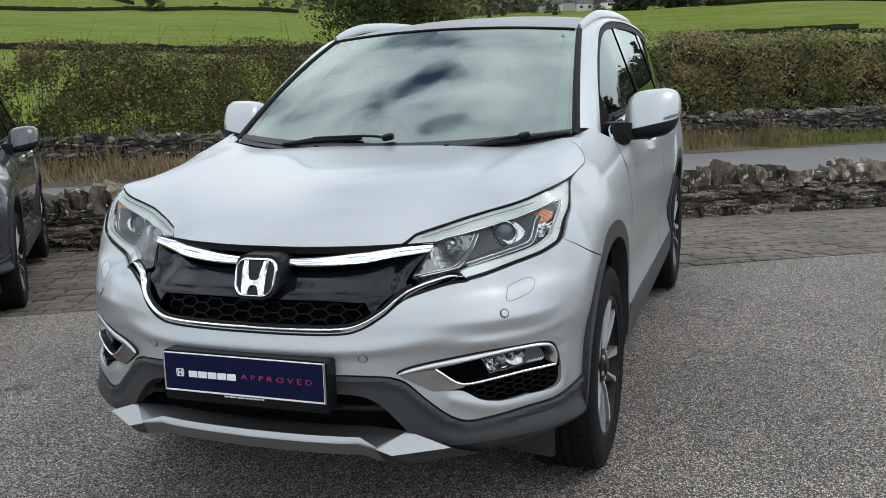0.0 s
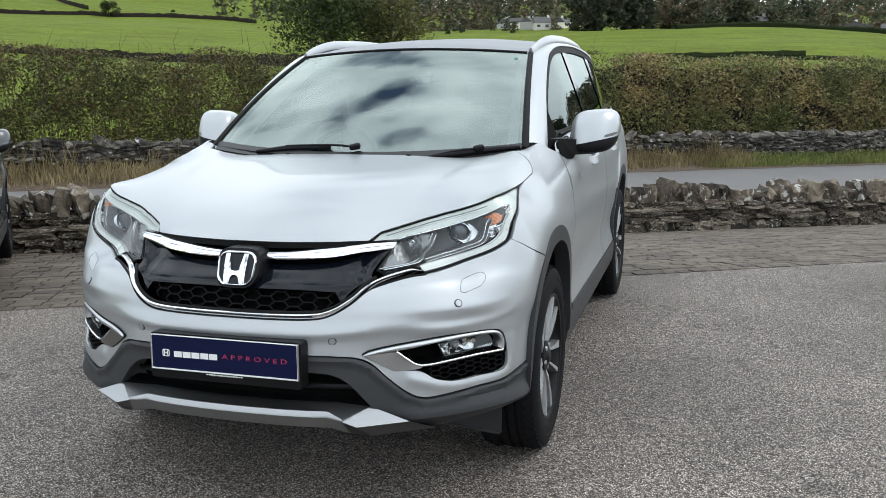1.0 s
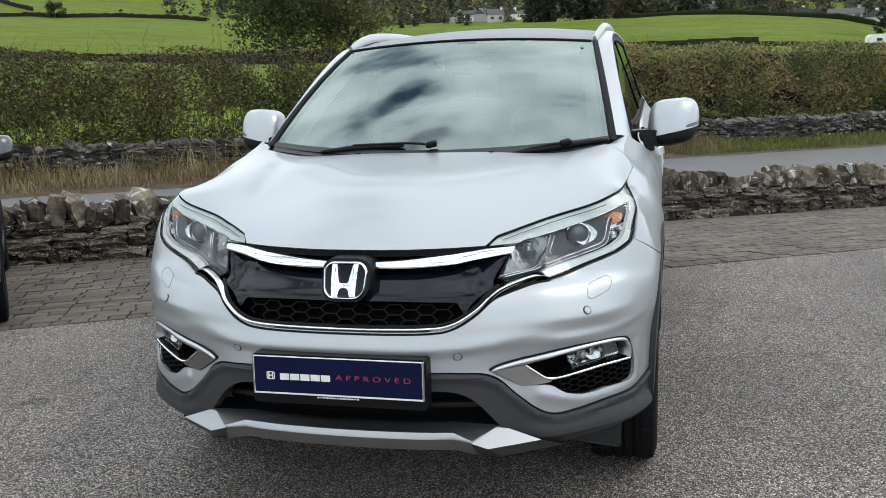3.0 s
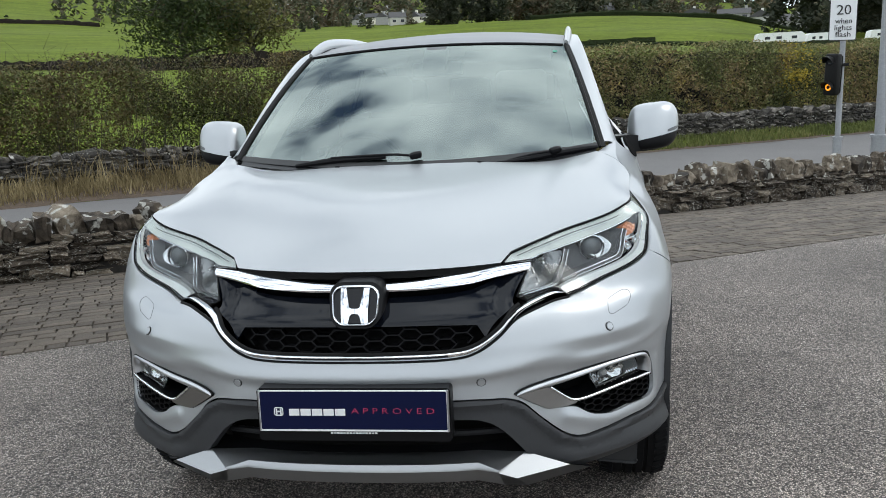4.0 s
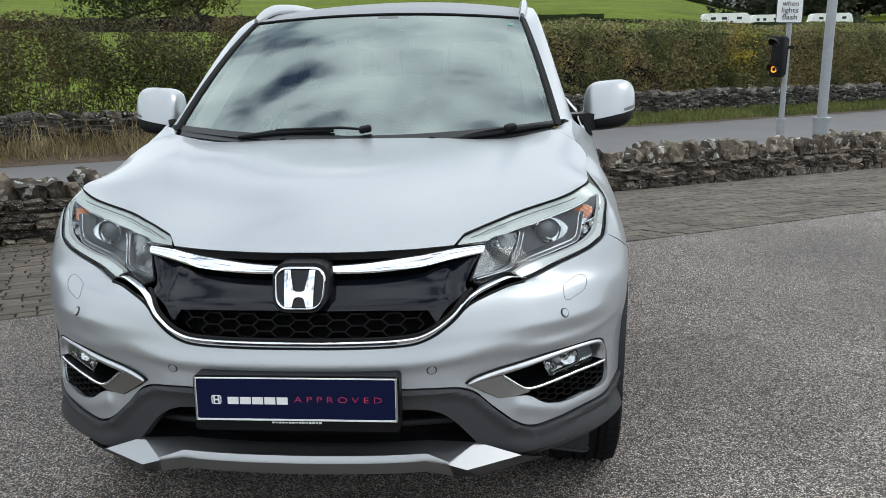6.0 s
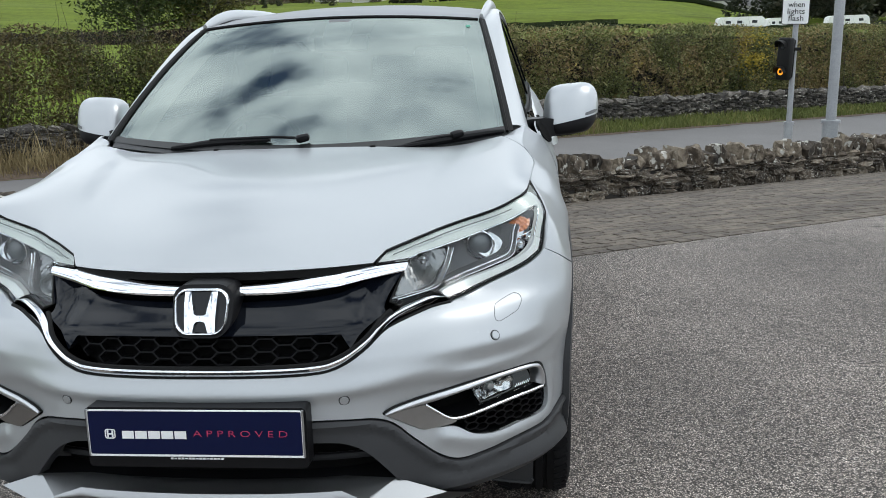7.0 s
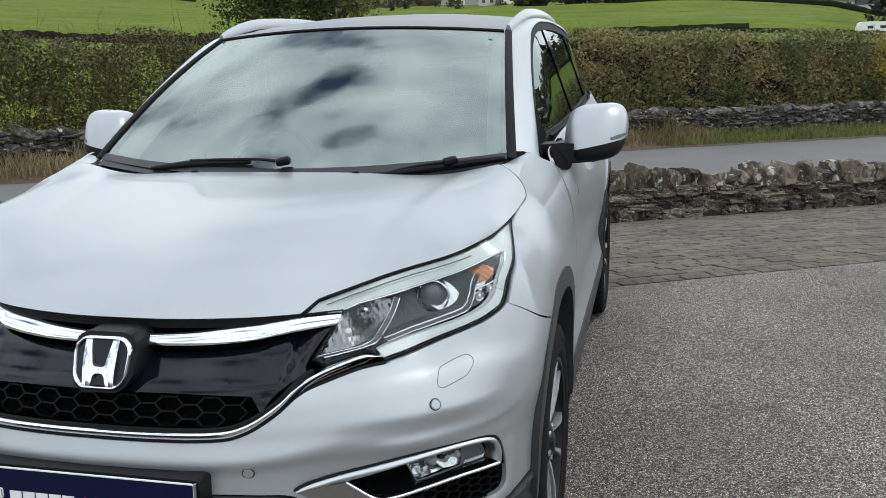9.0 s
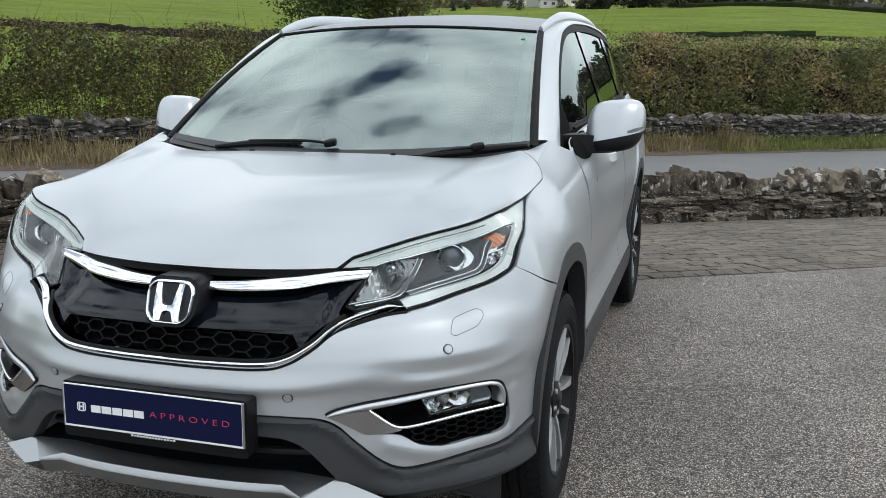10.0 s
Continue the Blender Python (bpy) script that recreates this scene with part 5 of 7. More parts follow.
    for u0, z0 in ((1.052, 0.9105), (1.022, 0.898)):
        px, py, pz = form(s * u0, z0, 0.022)
        add("side_reflector", lathe([(0.0, 0.004), (0.006, 0.003), (0.0095, -0.004), (0.012, 0.002), (0.0135, -0.01)], 20, pose(px, py, pz, 0, 0, -90 + s * 30)), CHROME, "", hl)
    lens = add("lamp_cover", panel([sd(lamp)], form, 0.003, 0.0, 0.03), LENS, "clear curved lamp cover", hl)
    lens.visible_shadow = False

# fog lamps in their chrome frames
def skin(u, z, inset=0.0):
    """The bumper's own skin, with its tuck and rim."""
    return form(u, z, inset + fold(u, z) * (1 - 0.5 * step01(abs(u), 0.6, 0.45)))


for s in (1, -1):
    sd = (lambda p: p) if s > 0 else flip
    fl = add("fog_lamp", panel([sd([(0.47, 0.565), (0.97, 0.595), (0.985, 0.46), (0.72, 0.455), (0.56, 0.50)])], skin, 0.085, 0.0, 0.05), VOID, "fog lamp in a chrome frame")
    bm = bmesh.new()
    pr = sd(fog_hole)
    for (a, b), (c, d) in zip(pr, pr[1:] + pr[:1]):
        bm.faces.new([bm.verts.new(skin(a, b, 0.006)), bm.verts.new(skin(c, d, 0.006)), bm.verts.new(skin(c, d, 0.088)), bm.verts.new(skin(a, b, 0.088))])
    add("recess_wall", bm, BLACK, "", fl)
    TOP_OUT = [(0.461, 0.5595), (0.50, 0.571), (0.634, 0.5875), (0.755, 0.5955), (0.875, 0.5985), (0.935, 0.594), (0.963, 0.580), (0.976, 0.553), (0.973, 0.524)]
    TOP_IN = [(0.568, 0.5625), (0.705, 0.5785), (0.819, 0.5855), (0.9116, 0.5855), (0.946, 0.577), (0.960, 0.555), (0.959, 0.530)]
    edge_in = [(0.461, 0.5560), (0.510, 0.5585), (0.545, 0.5605)] + TOP_IN
    run = lambda line, n: [(mixf(line[k][0], line[k + 1][0], f), mixf(line[k][1], line[k + 1][1], f)) for k, f in ((min(int(q), len(line) - 2), q - min(int(q), len(line) - 2)) for q in ((len(line) - 1) * i / n for i in range(n + 1)))]
    rows = []
    for (a, b), (c, d) in zip(run(catmull(TOP_OUT, 8), 64), run(catmull(edge_in, 8), 64)):
        rows.append([skin(s * a, b, 0.012)] + [skin(s * mixf(a, c, k / 5), mixf(b, d, k / 5), -0.004 - 0.005 * math.sin(math.pi * k / 5) ** 0.7) for k in range(6)] + [skin(s * c, d, 0.030)])
    bm = strip(rows)
    bmesh.ops.recalc_face_normals(bm, faces=bm.faces[:])
    add("chrome_frame", bm, SATIN, "polished chrome surround", fl, 60)
    LOW = [(0.568, 0.5610), (0.592, 0.543), (0.617, 0.5255), (0.636, 0.516), (0.660, 0.5125), (0.70, 0.5140), (0.775, 0.5198), (0.863, 0.5250), (0.966, 0.5235)]
    add("chrome_bar", tube([skin(s * a, b, -0.005) for a, b in catmull(LOW, 6)], 0.0042, 10), CHROME, "thin chrome lower bar", fl, 60)
    add("bar_shelf", strip([[skin(s * a, b - 0.001, -0.004), skin(s * a, b - 0.004, 0.030), skin(s * a, b + 0.003, 0.075)] for a, b in catmull(LOW[2:], 6)]), BLACK, "", fl, 40)
    add("frame_gap", tube([skin(a, b, -0.001) for a, b in sd(chain([(p, q + 0.0022) for p, q in TOP_OUT]))], 0.0032, 6), SEAL, "", fl)
    tri = chain([(0.463, 0.5555), (0.52, 0.5585), (0.565, 0.5605)], [(0.565, 0.5605), (0.613, 0.524), (0.632, 0.514), (0.655, 0.509)], [(0.655, 0.509), (0.645, 0.503), (0.60, 0.500), (0.56, 0.501), (0.538, 0.512)], [(0.538, 0.512), (0.463, 0.5555)])
    add("satin_corner", panel([sd(tri)], skin, -0.003, 0.03, 0.02), BRUSHED, "brushed silver corner", fl)
    keep = lambda u, z: 0.458 < z < 0.512 + (abs(u) - 0.7) * 0.05 and 0.70 - (z - 0.46) * 1.1 < abs(u) < 0.985
    add("lower_mesh", honeycomb(0.63, 0.99, 0.45, 0.53, 0.032, 0.0165, 0.020, keep, 0.0017) if s > 0 else honeycomb(-0.99, -0.63, 0.45, 0.53, 0.032, 0.0165, 0.020, keep, 0.0017), MESH, "", fl, None)
    cx, cy, cz = skin(s * 0.800, 0.553, 0.040)
    aim = pose(cx, cy, cz, 0, 0, -90 + s * 18)
    cup = sd(chain([(0.722, 0.567), (0.79, 0.576), (0.858, 0.578)], [(0.858, 0.578), (0.872, 0.560), (0.862, 0.538)], [(0.862, 0.538), (0.80, 0.532), (0.742, 0.528)], [(0.742, 0.528), (0.722, 0.567)]))
    facet = lambda u, z: 0.022 + 0.022 * math.exp(-((abs(u) - 0.80) / 0.04) ** 2 - ((z - 0.553) / 0.02) ** 2) + 0.003 * math.sin(abs(u) * 120) * math.sin(z * 160)
    add("reflector", panel([cup], skin, facet, 0.01, 0.006), BOWL, "bright faceted reflector", fl, 40)
    add("bulb_shield", lathe([(0.0, 0.012), (0.008, 0.011), (0.010, 0.006), (0.010, -0.01)], 16, aim), SATIN, "", fl)
    add("reflector_rim", tube([skin(a, b, 0.016) for a, b in cup], 0.0018, 6, True), LAMP_GREY, "", fl)
    side = sd(chain([(0.880, 0.579), (0.93, 0.577), (0.950, 0.555), (0.948, 0.536), (0.875, 0.534)], [(0.875, 0.534), (0.880, 0.579)]))
    add("lamp_insert", panel([side], skin, lambda u, z: 0.026, 0.02, 0.02), LAMP_GREY, "dark grey lamp insert", fl)
    for k in range(7):
        u0 = 0.879 + k * 0.0095
        add("insert_rib", tube([skin(s * u0, 0.5365, 0.021), skin(s * (u0 + 0.008), 0.5440, 0.021)], 0.0016, 6), CHROME, "", fl)
    cov = add("fog_cover", panel([sd(chain([(0.712, 0.572), (0.80, 0.581), (0.93, 0.580), (0.956, 0.555), (0.952, 0.532), (0.85, 0.528), (0.735, 0.522)], [(0.735, 0.522), (0.712, 0.572)]))], skin, 0.012, 0.0, 0.03), LENS, "clear fog lamp cover", fl)
    cov.visible_shadow = False

# washer caps and parking sensors on the bumper
WASHER = [(0.823, 0.757), (0.832, 0.765), (0.848, 0.770), (0.905, 0.7815), (0.922, 0.783), (0.931, 0.777), (0.925, 0.766), (0.913, 0.756), (0.900, 0.747), (0.885, 0.742), (0.838, 0.731), (0.822, 0.729), (0.812, 0.734), (0.815, 0.745)]
washer = catmull(WASHER + WASHER[:1], 3)[:-1]
on_skin = lambda u, z, inset: form(u, z, inset + crease(u, z) + lip(u, z))
for s in (1, -1):
    sd = (lambda p: p) if s > 0 else flip
    add("washer_gap", tube([on_skin(a, b, -0.0002) for a, b in sd(washer)], 0.0008, 6, True), LAMP_GREY, "", bumper)
    for u, z in ((0.3575, 0.6045), (0.792, 0.700)):
        at = lambda a, c: Vector(on_skin(a, c, 0.0))
        du, dz = at(s * u + 0.012, z) - at(s * u - 0.012, z), at(s * u, z + 0.012) - at(s * u, z - 0.012)
        n = du.cross(dz).normalized()
        m = Matrix.Translation(at(s * u, z) + n * 0.0012) @ n.to_track_quat("X", "Z").to_matrix().to_4x4()
        add("sensor_gap", lathe([(0.0, 0.0005), (0.0134, 0.0005), (0.0136, -0.001)], 20, m), SEAL, "", bumper)
        add("sensor_ring", lathe([(0.0122, 0.0002), (0.0120, 0.0016), (0.0106, 0.0016)], 20, m), SKID_DARK, "", bumper)
        add("parking_sensor", lathe([(0.0, 0.0028), (0.0098, 0.0026), (0.0104, 0.0008)], 20, m), SILVER, "", bumper)

# plate and holder
plate_m = pose(0, 0.0, 0.551, 90 - 2, 0, 0)


def flat_at(a, b, inset):
    return tuple(plate_m @ Vector((a, b, -inset)))


add("plate_holder", panel([rounded(0.538, 0.150, 0.012)], lambda a, b, i: flat_at(a, b - 0.014, i), 0.005, 0.05, 0.06), BLACK, "black plastic plate holder")
plate = add("plate", panel([rounded(0.520, 0.111, 0.006)], flat_at, -0.002, 0.006, 0.1), NAVY, "navy show plate with white and pink print")
for s in (1, -1):
    add("plate_clip", box((0.006, 0.117, 0.007), plate_m @ pose(s * 0.2615, -0.001, -0.0005), 0.0015, 1), SKID, "silver edge of the plate frame", plate)
add("plate_clip", box((0.526, 0.004, 0.007), plate_m @ pose(0, -0.0575, -0.0005), 0.0012, 1), WHITE, "", plate)
add("plate_border", panel([rounded(0.522, 0.113, 0.007), rounded(0.5178, 0.1078, 0.004)], flat_at, -0.0028, 0.004, 0.2), WHITE, "", plate)
bm = text_mesh("A P P R O V E D", 0.0245, 0.0004, -0.0005)
w = max(v.co.x for v in bm.verts)
bm.transform(plate_m @ pose(-0.004, -0.0085, 0.0026) @ Matrix.Diagonal((0.228 / w, 0.92, 1.0, 1)))
add("lettering", bm, PINK, "pink spaced capitals", plate, None)
bm = bmesh.new()
for i in range(5):
    add_box(bm, (0.0285, 0.019, 0.001), plate_m @ pose(-0.163 + i * 0.0322, -0.005, 0.0026))
add("print_bar", bm, WHITE, "", plate, None)
bm = panel([rounded(0.026, 0.024, 0.006), rounded(0.021, 0.019, 0.004)], lambda a, b, i: flat_at(a - 0.207, b - 0.003, i), -0.0028, 0.001, 0.1)
add("print_mark", bm, WHITE, "", plate, None)
bm = bmesh.new()
for a in (-0.006, 0.006):
    add_box(bm, (0.004, 0.017, 0.001), plate_m @ pose(-0.207 + a, -0.003, 0.0026))
add_box(bm, (0.010, 0.004, 0.001), plate_m @ pose(-0.207, -0.003, 0.0026))
add("print_mark", bm, WHITE, "", plate, None)
bm = bmesh.new()
for i in range(15):
    add_box(bm, (0.0068, 0.0045 - 0.0012 * (i % 3 == 1), 0.001), plate_m @ pose(-0.062 + i * 0.0088, -0.066, -0.0035))
add("holder_print", bm, WHITE, "", plate, None)

# ---- bonnet, wings, doors, cabin ----
HOOD_EDGE = [(0.0, 0.204, 0.889), (0.10, 0.206, 0.889), (0.20, 0.218, 0.890), (0.30, 0.240, 0.891), (0.36, 0.262, 0.892), (0.397, 0.282, 0.892)] + [form(u, z + 0.004, 0.0) for u, z in LAMP_TOP[1:-1]] + [(0.795, 0.80, 1.032), (0.802, 0.900, 1.046)]
HOOD_SIDE = ((0.802, 0.900, 1.046), (0.805, 0.945, 1.054), (0.797, 0.985, 1.070), (0.774, 1.030, 1.093), (0.740, 1.082, 1.111), (0.701, 1.134, 1.124))
HOOD_REAR = ((0.0, 1.045, 1.108), (0.25, 1.058, 1.106), (0.40, 1.074, 1.099), (0.50, 1.088, 1.096), (0.58, 1.105, 1.102), (0.65, 1.122, 1.114), (0.701, 1.134, 1.124))
_front = catmull(HOOD_EDGE, 8)
_side = catmull(HOOD_SIDE, 8)
_rear = catmull(HOOD_REAR, 8)


def along(line, x):
    """y and z of a line at x."""
    for p, q in zip(line, line[1:]):
        if min(p[0], q[0]) - 1e-9 <= x <= max(p[0], q[0]) + 1e-9 and abs(q[0] - p[0]) > 1e-9:
            k = (x - p[0]) / (q[0] - p[0])
            return mixf(p[1], q[1], k), mixf(p[2], q[2], k)
    return line[-1][1], line[-1][2]


_rim = _rear + [q for q in reversed(_side) if q[1] > 0.948][1:]


def broad(y):
    """Rise of the bonnet's middle line."""
    return lerp_table(y, ((0.20, 0.889), (0.25, 0.945), (0.35, 0.992), (0.5, 1.026), (0.7, 1.056), (0.9, 1.085), (1.05, 1.108), (1.14, 1.120)))


# one smooth surface through the rim and the middle line, even in x
_knots = [(p, 2.0) for p in _front] + [(p, 1.0) for p in _side] + [(p, 0.6) for p in _rear[:12]]
_knots += [((x, y, broad(y) - 0.02 * x * x), 0.6) for x in (0.0, 0.1, 0.2) for y in (0.45, 0.6, 0.75, 0.9, 1.0)]
_terms = lambda x, y: [(x / 0.8) ** (2 * i) * ((y - 0.65) / 0.45) ** k for i in range(4) for k in range(4)]
_m = np.array([_terms(p[0], p[1]) for p, k in _knots])
_w = np.array([k for p, k in _knots])
_coef = np.linalg.solve((_m.T * _w) @ _m + 1e-3 * np.eye(16), (_m.T * _w) @ np.array([p[2] for p, k in _knots]))


def crest(x, y):
    """The bonnet's broad skin."""
    return float(np.dot(_terms(x, y), _coef))


HN, HM = 40, 34
hood_rows = []
_xs = [0.8045 * math.sin(0.5 * math.pi * i / HN) ** 0.9 for i in range(HN + 1)]


def scoop(x, y):
    """Soft creases: a shallow hollow that opens towards the wipers, its outer edge the sharper one."""
    wide = 0.015 + 0.085 * clamp((y - 0.50) / 0.6, 0.0, 1.0)
    k = (abs(x) - (0.487 + (y - 0.5) * 0.15)) / wide
    return -0.007 * step01(y, 0.42, 0.95) * (math.exp(-(k * 3.0) ** 2) if k > 0 else math.exp(-(k * 0.8) ** 2))


for j in range(HM + 1):
    t = (j / HM) ** 1.5
    half = []
    for x in _xs:
        yf, zf = along(_front, x) if x < 0.8019 else (0.90 + (x - 0.802) * 15, 1.046 + (x - 0.802) * 2.7)
        yr, zr = along(_rim, x)
        y = mixf(yf, yr, t)
        half.append((x, y, zf if j == 0 else zr if j == HM else crest(x, y)))
    hood_rows.append([(-x, y, z) for x, y, z in reversed(half[1:])] + half)
# the skin leaves its rim and settles into the broad top within a hand's width
grid = np.array(hood_rows)
top = np.array([[crest(p[0], p[1]) for p in r] for r in hood_rows])
off = grid[:, :, 2] - top
off[1:-1, -1], off[1:-1, 0] = np.linspace(off[0, -1], off[-1, -1], HM + 1)[1:-1], np.linspace(off[0, 0], off[-1, 0], HM + 1)[1:-1]
dy = np.linalg.norm(np.diff(grid[:, :, :2], axis=0), axis=2) + 1e-4
dx = np.linalg.norm(np.diff(grid[:, :, :2], axis=1), axis=2) + 1e-4
ya, yb, xa, xb = dy[:-1, 1:-1], dy[1:, 1:-1], dx[1:-1, :-1], dx[1:-1, 1:]
wa, wb, wc, wd = 2 / (ya * (ya + yb)), 2 / (yb * (ya + yb)), 2 / (xa * (xa + xb)), 2 / (xb * (xa + xb))
for _ in range(1500):
    off[1:-1, 1:-1] = (wa * off[:-2, 1:-1] + wb * off[2:, 1:-1] + wc * off[1:-1, :-2] + wd * off[1:-1, 2:]) / (wa + wb + wc + wd + 1 / 0.045 ** 2)
hood_rows = [[(x, y, crest(x, y) + float(d) + (scoop(x, y) if 0 < j < HM else 0.0)) for (x, y, z), d in zip(r, o)] for j, (r, o) in enumerate(zip(hood_rows, off))]
hood_rim = [[(x * 0.994, y + 0.012, z - 0.006) for x, y, z in hood_rows[0]]] + hood_rows + [[(x, y - 0.002, z - 0.03) for x, y, z in hood_rows[-1]]]
hood = add("bonnet", strip(hood_rim), SILVER, "silver bonnet with soft creases", smooth=30)
add("bonnet_gap", strip([[(x * 0.998, y + 0.003, z - 0.0035) for x, y, z in hood_rows[0]], [(x * 0.999, y + 0.004, z - 0.022) for x, y, z in hood_rows[0]]]), SEAL, "", hood)
under = [[(x * 0.97, y + 0.02, z - 0.035) for x, y, z in r] for r in hood_rows[::5]]
add("bonnet_underside", strip(under), SEAL, "", hood)


def bonnet(x, y, inset):
    """The bonnet's skin nearest to a place."""
    p = min((q for r in hood_rows for q in r), key=lambda q: (q[0] - x) ** 2 + (q[1] - y) ** 2)
    return x, y, p[2] - inset


AX_F, AX_R, AX_Z = 0.89, 3.49, 0.352
ARCH_OUT = [(-0.389, 0.05), (-0.386, 0.12), (-0.376, 0.21), (-0.342, 0.31), (-0.285, 0.385), (-0.217, 0.438), (-0.13, 0.482), (-0.02, 0.505), (0.09, 0.500), (0.20, 0.465), (0.30, 0.395), (0.37, 0.295), (0.41, 0.165), (0.42, 0.03)]
ARCH_IN = [(-0.380, -0.02), (-0.365, 0.15), (-0.330, 0.25), (-0.275, 0.335), (-0.20, 0.395), (-0.10, 0.438), (0.0, 0.450), (0.10, 0.438), (0.20, 0.400), (0.28, 0.330), (0.34, 0.24), (0.372, 0.13), (0.380, 0.0)]


def flank(y, z, inset):
    return form(u_of_y(y), z, inset)


def flank_l(y, z, inset):
    x, yy, zz = form(u_of_y(y), z, inset)
    return -x, yy, zz


def both_flanks(name, loops, material, inset=0.0, thick=0.010, step=0.035, label="", parent=None):
    return [add(name, panel(loops, fn, inset, thick, step), material, label, parent[i] if parent else None) for i, fn in enumerate((flank, flank_l))]


def skin_u(u):
    return plan_at(u)[1]


WING_TOP = [(skin_u(1.370), 1.0185), (0.84, 1.033), (0.90, 1.043), (0.945, 1.051), (0.985, 1.066), (1.03, 1.088), (1.082, 1.106), (1.14, 1.120), (1.20, 1.132), (1.245, 1.144)]
wing = chain([(skin_u(u), z) for u, z in ((1.064, 0.880), (1.084, 0.906), (1.114, 0.941), (1.172, 0.972), (1.265, 0.9975), (1.370, 1.0185))], WING_TOP, [(1.245, 1.144), (1.275, 1.146)], [(1.275, 1.146), (1.29, 1.136), (1.32, 1.120), (1.385, 1.098)],
             [(1.385, 1.098), (1.383, 0.95), (1.380, 0.80), (1.375, 0.6), (1.36, 0.42)], [(1.36, 0.42), (1.31, 0.40)], [(AX_F + a, AX_Z + b) for a, b in reversed(ARCH_OUT[4:])],
             [(AX_F + ARCH_OUT[4][0], AX_Z + ARCH_OUT[4][1]), (skin_u(1.273), 0.793)], [(skin_u(1.273), 0.793), (skin_u(1.16), 0.830), (skin_u(1.10), 0.861), (skin_u(1.064), 0.880)])
both_flanks("front_wing", [wing], SILVER, crown(AX_F), 0.012, 0.018, "silver front wing")
for nm, ax in (("front_arch", AX_F), ("rear_arch", AX_R)):
    ring = chain([(ax + a, AX_Z + b) for a, b in ARCH_OUT], [(ax + 0.42, AX_Z + 0.03), (ax + 0.38, AX_Z)], [(ax + a, AX_Z + b) for a, b in reversed(ARCH_IN)], [(ax - 0.380, AX_Z - 0.02), (ax - 0.389, AX_Z + 0.05)])
    both_flanks(nm, [ring], CLADDING, lambda y, z: -0.010, 0.06, 0.03, "dark grey wheel arch trim")
    for s in (1, -1):
        bm = bmesh.new()
        rr = [[bm.verts.new((s * x, ax + a * 1.02, AX_Z + b * 1.02)) for x in (0.50, 0.87)] for a, b in ARCH_IN]
        for p, q in zip(rr, rr[1:]):
            bm.faces.new((p[0], p[1], q[1], q[0]))
        add("arch_liner", bm, VOID)


def belt(y):
    return 1.150 + 0.022 * (y - 1.5)


DOOR_LOW = 0.43
front_door = chain([(1.390, 0.44), (1.388, 0.6), (1.390, 0.80), (1.393, 0.95), (1.394, 1.098)], [(1.394, 1.098), (1.44, 1.135), (1.60, 1.150), (2.0, belt(2.0)), (2.60, belt(2.6))], [(2.60, belt(2.6)), (2.615, 0.8), (2.60, DOOR_LOW)], [(2.60, DOOR_LOW), (1.390, 0.44)])
hollow = lambda y, z: 0.012 * math.exp(-((z - 0.56) / 0.07) ** 2) - 0.006 * math.exp(-((z - 0.985) / 0.03) ** 2)
doors = both_flanks("front_door", [front_door], SILVER, hollow, 0.012, 0.04, "silver front door with body-coloured handle")
rear_door = chain([(2.610, DOOR_LOW), (2.625, 0.8), (2.610, belt(2.6))], [(2.610, belt(2.6)), (3.0, belt(3.0)), (3.44, belt(3.44))], [(3.44, belt(3.44)), (3.43, 0.98), (3.30, 0.87)],
                  [(3.30, 0.87), (AX_R - 0.285, AX_Z + 0.40), (AX_R - 0.345, AX_Z + 0.32), (AX_R - 0.385, AX_Z + 0.21), (AX_R - 0.40, DOOR_LOW)], [(AX_R - 0.40, DOOR_LOW), (2.610, DOOR_LOW)])
rdoors = both_flanks("rear_door", [rear_door], SILVER, hollow, 0.012, 0.04, "silver rear door")
quarter = chain([(3.31, 0.87), (3.44, 0.985), (3.452, belt(3.44))], [(3.452, belt(3.44)), (3.9, 1.20), (4.25, 1.22)], [(4.25, 1.22), (4.30, 0.9), (4.28, 0.55)], [(4.28, 0.55), (3.91, 0.42)], [(AX_R + a, AX_Z + b) for a, b in reversed(ARCH_OUT[3:-1])], [(AX_R + ARCH_OUT[3][0], AX_Z + ARCH_OUT[3][1]), (3.31, 0.87)])
both_flanks("rear_wing", [quarter], SILVER, crown(AX_R), 0.012, 0.04, "silver rear wing")
sill = chain([(1.27, 0.30), (1.29, 0.40), (1.36, 0.415), (1.40, 0.438)], [(1.40, 0.438), (2.6, 0.424), (3.10, 0.424)], [(3.10, 0.424), (3.12, 0.30)], [(3.12, 0.30), (1.27, 0.30)])
both_flanks("sill_trim", [sill], CLADDING, lambda y, z: -0.004, 0.03, 0.04, "dark grey sill trim")
rear_clad = chain([(3.90, 0.30), (3.92, 0.42), (4.28, 0.54), (4.40, 0.50)], [(4.40, 0.50), (4.40, 0.32)], [(4.40, 0.32), (3.90, 0.30)])
both_flanks("rear_cladding", [rear_clad], CLADDING, 0.0, 0.03, 0.06)
